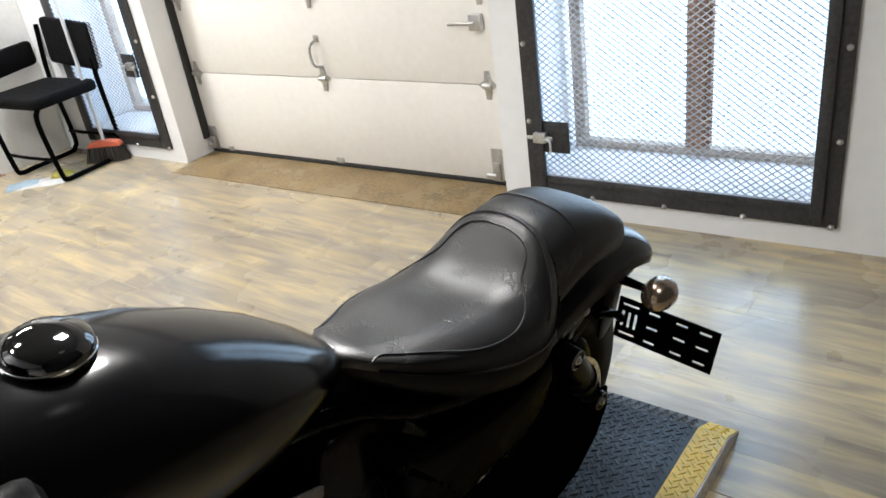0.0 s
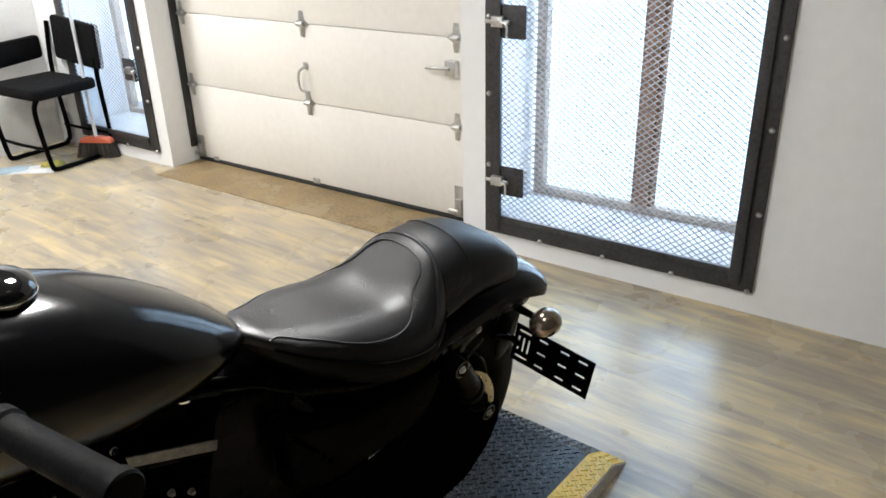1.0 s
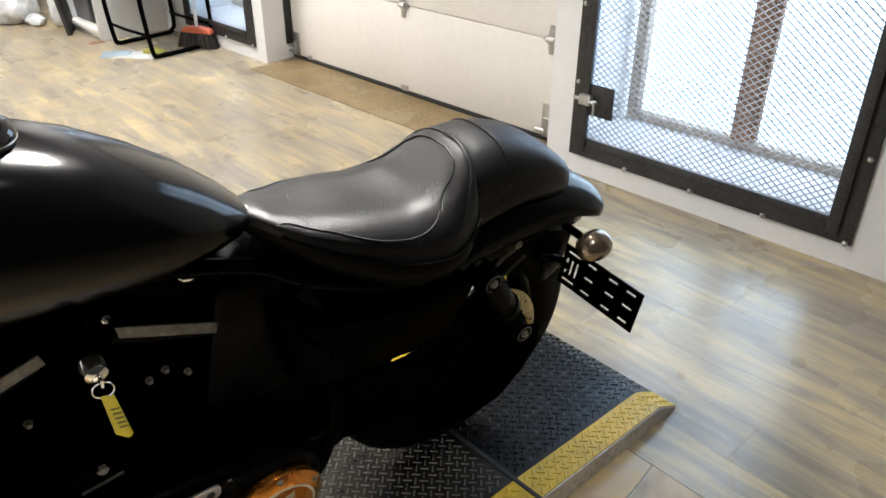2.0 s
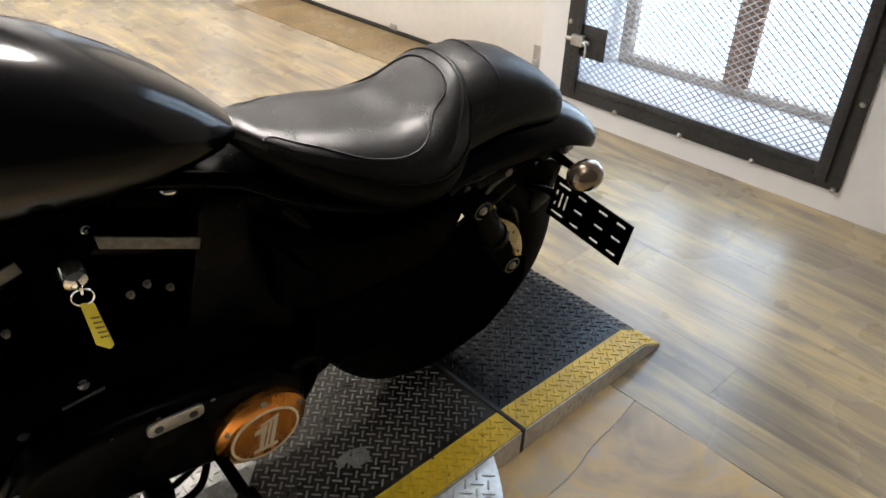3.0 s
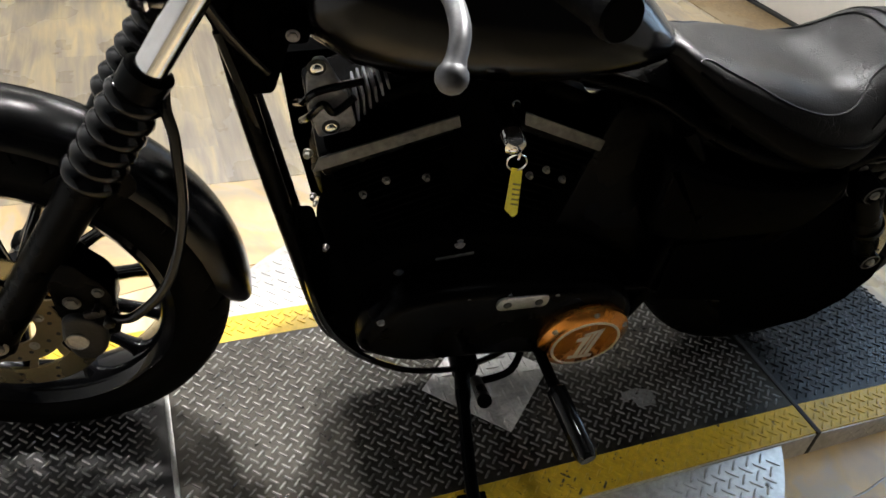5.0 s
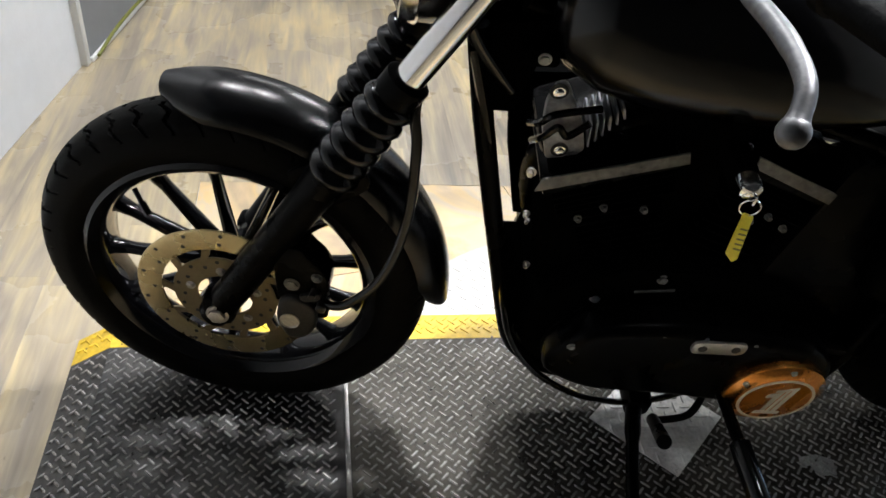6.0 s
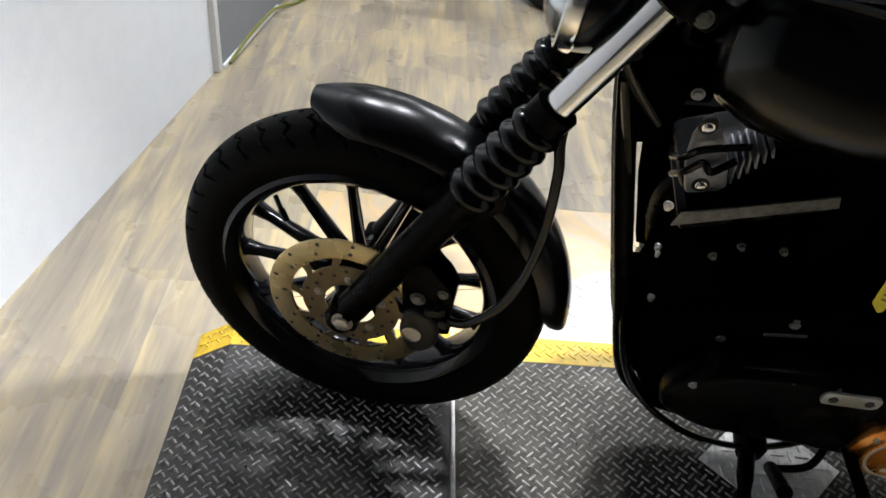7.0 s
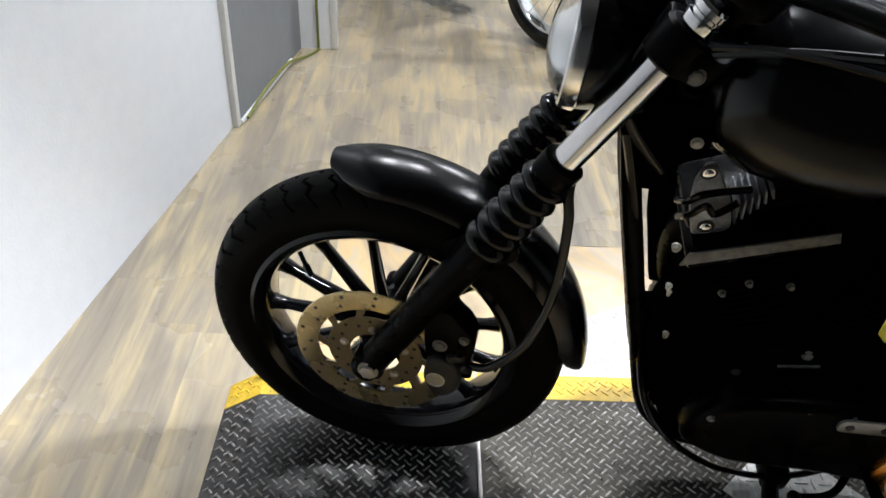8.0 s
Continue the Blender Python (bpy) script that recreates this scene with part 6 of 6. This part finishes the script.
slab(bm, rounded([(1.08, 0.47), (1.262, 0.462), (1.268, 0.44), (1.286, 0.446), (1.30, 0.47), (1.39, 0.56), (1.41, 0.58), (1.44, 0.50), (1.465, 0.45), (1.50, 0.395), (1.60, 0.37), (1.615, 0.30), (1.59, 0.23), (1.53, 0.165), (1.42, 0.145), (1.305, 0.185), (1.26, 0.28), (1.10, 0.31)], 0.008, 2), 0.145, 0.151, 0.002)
part("belt_guard_and_shade", bm, M_ENGINE, bike, "black belt guard, enlarged to stand in for shade on the rear disc")
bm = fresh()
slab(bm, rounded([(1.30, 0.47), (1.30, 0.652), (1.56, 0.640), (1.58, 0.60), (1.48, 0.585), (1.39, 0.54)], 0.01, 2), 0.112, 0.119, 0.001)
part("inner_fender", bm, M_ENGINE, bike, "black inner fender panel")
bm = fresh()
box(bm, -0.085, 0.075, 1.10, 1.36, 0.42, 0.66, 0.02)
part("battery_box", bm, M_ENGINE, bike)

# ignition key with a tag
bm = fresh()
lathe(bm, [(0.0155, 0.0), (0.0165, 0.014), (0.0145, 0.024), (0.008, 0.028), (0, 0.029)], Matrix.Translation((0.16, 0.702, 0.757)) @ ALONG_X, 22)
ign = part("ignition_switch", bm, M_CHROME, bike, "chrome ignition switch")
bm = fresh()
box(bm, 0.10, 0.1595, 0.685, 0.717, 0.737, 0.772, 0.006)
part("switch_bracket", bm, M_ENGINE, ign, "black bracket")
bm = fresh()
pts = [(0.197 + 0.002 * math.sin(a), 0.703 + 0.013 * math.sin(a), 0.742 + 0.014 * math.cos(a)) for a in (2 * math.pi * k / 20 for k in range(21))]
tube(bm, pts, 0.0012, 6)
box(bm, 0.186, 0.200, 0.701, 0.705, 0.748, 0.762, 0.001)
part("key_ring", bm, M_CHROME, ign, "split key ring")
bm = fresh()
slab(bm, rounded([(0.698, 0.733), (0.714, 0.728), (0.728, 0.640), (0.722, 0.634), (0.706, 0.652)], 0.003, 3), 0.1965, 0.1985, 0.0004)
tag = part("key_tag", bm, M_TAG, ign, "yellow plastic key tag", pose(0, 0, 0))
bm = fresh()
for k in range(5):
    z = 0.705 - 0.010 * k
    slab(bm, [(0.706 + 0.0016 * k, z), (0.7175 + 0.0016 * k, z - 0.003), (0.7175 + 0.0016 * k, z - 0.006), (0.706 + 0.0016 * k, z - 0.003)], 0.1986, 0.1990, 0)
part("tag_lines", bm, M_PRINT, tag, "rows of unreadable print")

# pegs, shifter, side stand
bm = fresh()
tube(bm, [(0.12, 0.86, 0.25), (0.29, 0.862, 0.27)], 0.011, 10)
peg = part("foot_peg", bm, M_SATIN, bike, "black foot peg")
bm = fresh()
tube(bm, [(0.285, 0.862, 0.27), (0.29, 0.862, 0.27), (0.415, 0.874, 0.266), (0.422, 0.875, 0.266)], [0.013, 0.0185, 0.0185, 0.014], 16)
part("peg_rubber", bm, M_RUBBER, peg)
bm = fresh()
tube(bm, curve([(0.15, 0.86, 0.22), (0.20, 0.82, 0.20), (0.215, 0.75, 0.20), (0.222, 0.745, 0.21)], 5), 0.007, 10)
tube(bm, [(0.215, 0.747, 0.205), (0.30, 0.723, 0.288)], [0.011, 0.013], 14)
part("shift_lever", bm, M_SATIN, bike, "black gear lever with a rubber peg")
bm = fresh()
tube(bm, curve([(0.10, 0.775, 0.075), (0.16, 0.758, 0.082), (0.30, 0.732, 0.083), (0.405, 0.716, 0.090)], 6), [0.016] * 8 + [0.0125] * 11, 12)
box(bm, 0.07, 0.13, 0.75, 0.80, 0.055, 0.11, 0.01)
slab(bm, rounded([(0.69, 0.078), (0.745, 0.078), (0.745, 0.088), (0.69, 0.088)], 0.004, 2), 0.375, 0.435, 0.002)
part("side_stand", bm, M_SATIN, bike, "black side stand, folded out")

# ---- things in the far corner ----
CH = pose(-4.27, 2.53, 0, 0, 0, 6)
chair = thing("chair", "black fabric guest chair on a black tubular sled frame", "chair", CH)
bm = fresh()
outline = rounded([(-0.25, -0.22), (0.25, -0.22), (0.24, 0.21), (-0.24, 0.21)], 0.05, 4)
slab(bm, outline, 0.43, 0.495, 0.022, Matrix(((0, 1, 0, 0), (0, 0, 1, 0), (1, 0, 0, 0), (0, 0, 0, 1))), 3)
part("seat", bm, M_FABRIC, chair)
bm = fresh()
slab(bm, rounded([(-0.21, 0.56), (0.22, 0.56), (0.22, 0.83), (-0.20, 0.83)], 0.03, 4), -0.02, 0.025, 0.012, pose(0, 0.235, 0, 6, 0, 90), 3)
part("backrest", bm, M_FABRIC, chair)
bm = fresh()
slab(bm, rounded([(-0.20, 0.55), (0.20, 0.58), (0.20, 0.72), (-0.20, 0.70)], 0.03, 4), -0.295, -0.255, 0.01)
part("armrest", bm, M_FABRIC, chair)
for s in (-1, 1):
    bm = fresh()
    tube(bm, curve([(s * 0.23, -0.20, 0.44), (s * 0.225, -0.225, 0.36), (s * 0.225, -0.20, 0.06), (s * 0.225, -0.17, 0.014), (s * 0.225, -0.10, 0.012), (s * 0.225, 0.17, 0.012), (s * 0.225, 0.215, 0.03), (s * 0.225, 0.235, 0.10), (s * 0.23, 0.22, 0.50), (s * 0.225, 0.25, 0.80)], 5), 0.0145, 10)
    part("leg", bm, M_SATIN, chair, "black steel tube")
for y, z in ((-0.2, 0.14), (0.22, 0.14)):
    bm = fresh()
    tube(bm, curve([(-0.225, y, z), (0.0, y - 0.03, z + 0.01), (0.225, y, z)], 6), 0.010, 10)
    part("stretcher", bm, M_SATIN, chair)

broom = thing("broom", "red-headed push broom with dark bristles leaning on the wall", "broom", pose(-4.08, 2.69, 0, 0, 0, 30))
bm = fresh()
tube(bm, [(0.0, 0.0, 0.125), (-0.04, 0.07, 0.85), (-0.06, 0.10, 1.2)], 0.011, 10)
part("stick", bm, M_STICK, broom, "white metal stick")
bm = fresh()
slab(bm, rounded([(-0.11, 0.095), (0.11, 0.095), (0.09, 0.125), (0.02, 0.135), (-0.02, 0.135), (-0.09, 0.125)], 0.01, 3), -0.03, 0.03, 0.006, pose(0, 0, 0, 0, 0, 90))
part("head", bm, M_RED, broom, "red plastic head")
bm = fresh()
r2 = random.Random(3)
for k in range(160):
    x, y = r2.uniform(-0.105, 0.105), r2.uniform(-0.025, 0.025)
    tip = V(x * 1.25 + r2.uniform(-0.006, 0.006), y * 1.5, 0.001)
    tube(bm, [(x, y, 0.096), tip], [0.005, 0.004], 4)
part("bristles", bm, M_BROOM, broom)


def rag(name, at, w, d, material, label, seed, height=0.022):
    """A crumpled cloth lying on the floor."""
    r = random.Random(seed)
    n = 14
    bm = fresh()
    top = []
    for i in range(n):
        row = []
        for j in range(n):
            u, v = i / (n - 1) * 2 - 1, j / (n - 1) * 2 - 1
            fade = max(0.0, 1 - max(abs(u), abs(v)) ** 3)
            z = 0.002 + height * fade * (0.35 + 0.65 * abs(noise.noise(V(u * 2.3 + seed, v * 2.3, seed)))) * 1.4
            wob = 1 + 0.25 * noise.noise(V(u * 1.2, v * 1.2, seed + 4))
            row.append(bm.verts.new((u * w * wob, v * d * wob, z)))
        top.append(row)
    for i in range(n - 1):
        for j in range(n - 1):
            bm.faces.new((top[i][j], top[i + 1][j], top[i + 1][j + 1], top[i][j + 1]))
    rim = [top[i][0] for i in range(n)] + [top[n - 1][j] for j in range(1, n)] + [top[i][n - 1] for i in range(n - 2, -1, -1)] + [top[0][j] for j in range(n - 2, 0, -1)]
    low = [bm.verts.new((q.co.x, q.co.y, 0.0004)) for q in rim]
    for k in range(len(rim)):
        q = (k + 1) % len(rim)
        bm.faces.new((rim[k], low[k], low[q], rim[q]))
    ob = part(name, bm, material, None, "", None, 70)
    ob.matrix_world = pose(*at, 0, 0, r.uniform(0, 90))
    return tagged(ob, label, "rag")


rag("rag", (-4.27, 2.23, 0), 0.10, 0.06, M_BLUE, "crumpled pale blue cloth on the floor", 5)
rag("rag", (-4.16, 2.42, 0), 0.06, 0.05, M_OLIVE, "crumpled yellow-green rag on the floor", 9, 0.04)
rag("dust_heap", (-4.18, 2.32, 0), 0.14, 0.08, M_DUST, "low heap of pale sweepings on the floor", 12, 0.008)
rag("rag", (-4.62, 2.24, 0), 0.05, 0.02, M_RUST, "small reddish scrap on the floor", 15, 0.012)

shelf = thing("bookcase", "white open bookcase with dark boxes on its shelves", "bookcase", pose(-4.62, 2.275, 0, 0, 0, 3))
for nm, b in (("side_panel", (-0.03, 0.0, 0.0, 0.48, 0, 1.5)), ("side_panel", (-0.55, -0.52, 0.0, 0.48, 0, 1.5)), ("back_panel", (-0.52, -0.03, 0.46, 0.48, 0.0, 1.5)), ("shelf_board", (-0.52, -0.03, 0.0, 0.46, 0.04, 0.07)), ("shelf_board", (-0.52, -0.03, 0.0, 0.46, 0.36, 0.385)), ("shelf_board", (-0.52, -0.03, 0.0, 0.46, 0.70, 0.725)), ("shelf_board", (-0.52, -0.03, 0.0, 0.46, 1.05, 1.075)), ("top_board", (-0.57, 0.02, -0.01, 0.49, 1.5, 1.53)), ("plinth", (-0.52, -0.03, 0.02, 0.04, 0.0, 0.04))):
    bm = fresh()
    box(bm, *b, 0.003)
    part(nm, bm, M_TRIM, shelf)
for k, (x, z, w, h) in enumerate(((-0.16, 0.071, 0.11, 0.22), (-0.36, 0.071, 0.13, 0.20), (-0.10, 0.386, 0.03, 0.20), (-0.2, 0.386, 0.07, 0.14), (-0.36, 0.386, 0.09, 0.24))):
    bm = fresh()
    box(bm, -w, w, -0.12, 0.12, 0, h, 0.008)
    ob = part("storage_box", bm, M_CARD if k % 2 == 0 else M_GREY)
    ob.matrix_world = pose(-4.62, 2.275, 0, 0, 0, 3) @ pose(x, 0.18, z)
    tagged(ob, "small dark storage box on a bookcase shelf", "box", "boxes in the bookcase")


def sack(name, at, size, material, label, seed):
    """A slack bag: a lumpy closed form with a flat foot."""
    bm = fresh()
    bmesh.ops.create_icosphere(bm, subdivisions=4, radius=1.0)
    for v in bm.verts:
        n = v.co.normalized()
        k = 1 + 0.22 * noise.noise(n * 1.6 + V(seed, 0, 0)) + 0.10 * noise.noise(n * 5 + V(0, seed, 0))
        v.co = V(n.x * size[0] * k, n.y * size[1] * k, max(-0.72, n.z * k) * size[2])
    low = min(v.co.z for v in bm.verts)
    for v in bm.verts:
        v.co.z -= low
    ob = part(name, bm, material, None, "", None, 80)
    ob.matrix_world = pose(*at)
    return tagged(ob, label, "bag")


sack("plastic_bag", (-5.55, 2.05, 0), (0.16, 0.16, 0.15), M_BAG, "clear plastic bag slumped on the floor", 2)
sack("plastic_bag", (-5.22, 2.30, 0), (0.13, 0.12, 0.16), M_BAG, "clear plastic bag beside a dark panel", 5)
sack("plastic_bag", (-5.40, 2.12, 0), (0.14, 0.06, 0.04), M_BAG, "flat white plastic bag on the floor", 8)
bm = fresh()
slab(bm, rounded([(-0.2, 0.0), (0.2, 0.0), (0.22, 0.62), (-0.22, 0.62)], 0.04, 4), -0.012, 0.012, 0.004)
ob = part("dark_panel", bm, M_CARD)
ob.matrix_world = pose(-5.06, 2.26, 0.002, 0, -8, 62)
tagged(ob, "dark plastic panel leaning on the bookcase", "panel")


def far_motorcycle(m, paint, label):
    """A parked motorcycle at a distance: wheels, fork, tank, seat, engine."""
    b = thing("parked_motorcycle", label, "motorcycle", m, "parked motorcycles")
    for y, r, w in ((0, 0.325, 0.052), (1.5, 0.32, 0.07)):
        bm = fresh()
        prof = [(r - 0.075, w * 0.8), (r - 0.055, w), (r - 0.02, w * 0.86), (r - 0.004, w * 0.45), (r, 0)]
        lathe(bm, mirrored(prof), Matrix.Translation((0, y, r)) @ ALONG_X, 56, True)
        ty = part("tyre", bm, M_RUBBER, b)
        bm = fresh()
        lathe(bm, [(r - 0.07, w * 0.75), (r - 0.085, w * 0.7), (r - 0.092, 0), (r - 0.085, -w * 0.7), (r - 0.07, -w * 0.75)], Matrix.Translation((0, y, r)) @ ALONG_X, 56, True)
        lathe(bm, [(0.03, 0.06), (0.045, 0.04), (0.03, 0), (0.045, -0.04), (0.03, -0.06)], Matrix.Translation((0, y, r)) @ ALONG_X, 24, True)
        for k in range(18):
            a = 2 * math.pi * k / 18
            tube(bm, [(0.03 * (-1) ** k, y + 0.04 * math.cos(a), r + 0.04 * math.sin(a)), (0, y + (r - 0.088) * math.cos(a + 0.12), r + (r - 0.088) * math.sin(a + 0.12))], 0.0025, 5)
        part("rim", bm, M_CHROME, b, "bright laced rim")
        bm = fresh()
        rings = []
        for k in range(15):
            a = radians(-25 + 110 * k / 14) if y == 0 else radians(-60 + 110 * k / 14)
            rings.append([(x, y + rr * math.sin(a), r + rr * math.cos(a)) for x, rr in ((w + 0.02, r + 0.0), (w * 0.8, r + 0.04), (0, r + 0.055), (-w * 0.8, r + 0.04), (-w - 0.02, r), (0, r + 0.045))])
        loft(bm, rings)
        part("fender", bm, paint, b)
    for s in (1, -1):
        bm = fresh()
        tube(bm, [(s * 0.1, 0, 0.32), (s * 0.1, 0.36, 0.95)], 0.024, 12)
        part("fork_leg", bm, M_CHROME, b)
    bm = fresh()
    loft(bm, [superring(y, w, z0, z1, 2.6, 20) for y, w, z0, z1 in stations])
    part("fuel_tank", bm, paint, b)
    bm = fresh()
    loft(bm, [seat_ring(*q) for q in SEAT])
    part("seat", bm, M_LEATHER, b)
    bm = fresh()
    box(bm, -0.14, 0.16, 0.5, 1.05, 0.13, 0.72, 0.05)
    part("engine", bm, M_ENGINE, b)
    bm = fresh()
    tube(bm, curve([(0.4, 0.6, 1.08), (0.2, 0.47, 1.08), (0, 0.43, 1.04), (-0.2, 0.47, 1.08), (-0.4, 0.6, 1.08)], 5), 0.0127, 10)
    part("handlebar", bm, M_CHROME, b)
    return b


far_motorcycle(pose(-2.95, 0.60, 0, 0, 4, 132), M_BLACK, "black motorcycle with bright laced rims, parked on the wood floor")
far_motorcycle(pose(-5.75, 2.15, 0, 0, 4, 80), M_OCHRE, "ochre and black motorcycle parked by the bookcase")

cord = thing("extension_cord", "yellow-green extension cord hanging and trailing on the floor", "cord", SIDE)
bm = fresh()
tube(bm, curve([(-0.80, 0.10, 1.6), (-0.80, 0.098, 0.6), (-0.80, 0.097, 0.06), (-0.79, 0.10, 0.008), (-0.70, 0.07, 0.007), (-0.62, 0.045, 0.02), (-0.50, 0.040, 0.04), (-0.25, 0.038, 0.038), (-0.07, 0.034, 0.012)], 6), 0.006, 8)
part("cable", bm, M_CORD, cord)

# ---- floor: vinyl planks, each a piece, and a slate-print square round the turntable ----
floor = thing("floor", "weathered wood-look vinyl plank floor", "floor", None, "", "structure")
ROW, LONG = 0.152, 1.22
SX0, SX1, SY1 = -1.36, 0.53, 1.765
SY0 = SY1 - 13 * ROW


def plank_faces(bm, x0, x1, y0, y1, gap=0.0001, edge=0.0003, z=0.0, deep=0.0035):
    """A thin board with a small chamfer and no underside."""
    a = [bm.verts.new(p) for p in ((x0 + gap, y0 + gap, z - deep), (x1 - gap, y0 + gap, z - deep), (x1 - gap, y1 - gap, z - deep), (x0 + gap, y1 - gap, z - deep))]
    b = [bm.verts.new(p) for p in ((x0 + gap, y0 + gap, z - edge * 0.5), (x1 - gap, y0 + gap, z - edge * 0.5), (x1 - gap, y1 - gap, z - edge * 0.5), (x0 + gap, y1 - gap, z - edge * 0.5))]
    g = gap + edge
    c = [bm.verts.new(p) for p in ((x0 + g, y0 + g, z), (x1 - g, y0 + g, z), (x1 - g, y1 - g, z), (x0 + g, y1 - g, z))]
    for lo, hi in ((a, b), (b, c)):
        for i in range(4):
            bm.faces.new((lo[i], lo[(i + 1) % 4], hi[(i + 1) % 4], hi[i]))
    bm.faces.new(c)


near, far_boards = [], []
rng = random.Random(7)
j0, j1 = int((-4.2 - SY1) / ROW) - 1, int((3.2 - SY1) / ROW) + 1
for j in range(j0, j1):
    y0, y1 = SY1 + j * ROW, SY1 + (j + 1) * ROW
    x = -8.1 - rng.random() * LONG
    while x < 1.72:
        spans = [(x, min(x + LONG, 1.72))]
        if y0 > SY0 - 0.01 and y1 < SY1 + 0.01:
            spans = [(max(a, lo), min(b, hi)) for a, b in spans for lo, hi in ((-9, SX0), (SX1, 4))]
        for a, b in spans:
            if b - a < 0.02:
                continue
            (near if -3.6 < a and b < 1.9 and y0 > -1.0 else far_boards).append((a, b, y0, y1))
        x += LONG
near.sort(key=lambda q: (0.5 * (q[0] + q[1]) + 0.6) ** 2 + (0.5 * (q[2] + q[3]) - 1.0) ** 2)
far_boards += near[300:]
stock = {}
for a, b, y0, y1 in near[:300]:
    key = round(b - a, 4)
    m = Matrix.Translation((a, y0, 0))
    if key not in stock:
        bm = fresh()
        plank_faces(bm, 0, b - a, 0, ROW)
        stock[key] = part("plank", bm, M_PLANK, floor, "", m, 8).data
    else:
        share("plank", stock[key], floor, m)
bm = fresh()
for a, b, y0, y1 in far_boards:
    plank_faces(bm, a, b, y0, y1)
tagged(part("plank_field", bm, M_PLANK, floor, "", None, 8), "more planks of the same floor", "", "", "stuff")

# slate-print slabs: an uneven grid of flat stones
xs = [SX0, -0.93, -0.45, -0.02, SX1]
ys = [SY0, 0.28, 0.72, 1.31, SY1]
knots = {}
for i, x in enumerate(xs):
    for j, y in enumerate(ys):
        inner_x, inner_y = 0 < i < len(xs) - 1, 0 < j < len(ys) - 1
        knots[i, j] = (x + (rng.uniform(-0.07, 0.07) if inner_x else 0), y + (rng.uniform(-0.07, 0.07) if inner_y else 0))


def ragged(a, b, seed, amount, n=9):
    r = random.Random(seed)
    out = []
    for k in range(n):
        t = k / n
        p = Vector(a).lerp(Vector(b), t)
        if k:
            side = Vector((-(b[1] - a[1]), b[0] - a[0])).normalized()
            p = p + side * r.uniform(-amount, amount)
        out.append(p)
    return out


for i in range(len(xs) - 1):
    for j in range(len(ys) - 1):
        a, b, c, d = knots[i, j], knots[i + 1, j], knots[i + 1, j + 1], knots[i, j + 1]
        edges = [(a, b, (i, j, 0), j == 0), (b, c, (i + 1, j, 1), i + 2 == len(xs)), (d, c, (i, j + 1, 0), j + 2 == len(ys)), (a, d, (i, j, 1), i == 0)]
        runs = [ragged(p, q, hash(k) % 9973, 0.002 if rim else 0.007) for p, q, k, rim in edges]
        loop = runs[0] + runs[1] + [Vector(c)] + runs[2][:0:-1] + [Vector(d)] + runs[3][:0:-1]
        mid2 = sum(loop, Vector((0, 0))) / len(loop)
        loop = [p + (mid2 - p).normalized() * 0.0022 for p in loop]
        bm = fresh()
        top = [bm.verts.new((p.x, p.y, 0.0002)) for p in loop]
        low = [bm.verts.new((p.x, p.y, -0.0035)) for p in loop]
        bm.faces.new(top)
        for k in range(len(loop)):
            q = (k + 1) % len(loop)
            bm.faces.new((low[k], low[q], top[q], top[k]))
        part("stone_slab", bm, M_STONE, floor, "slate-print vinyl slab", None, 8)
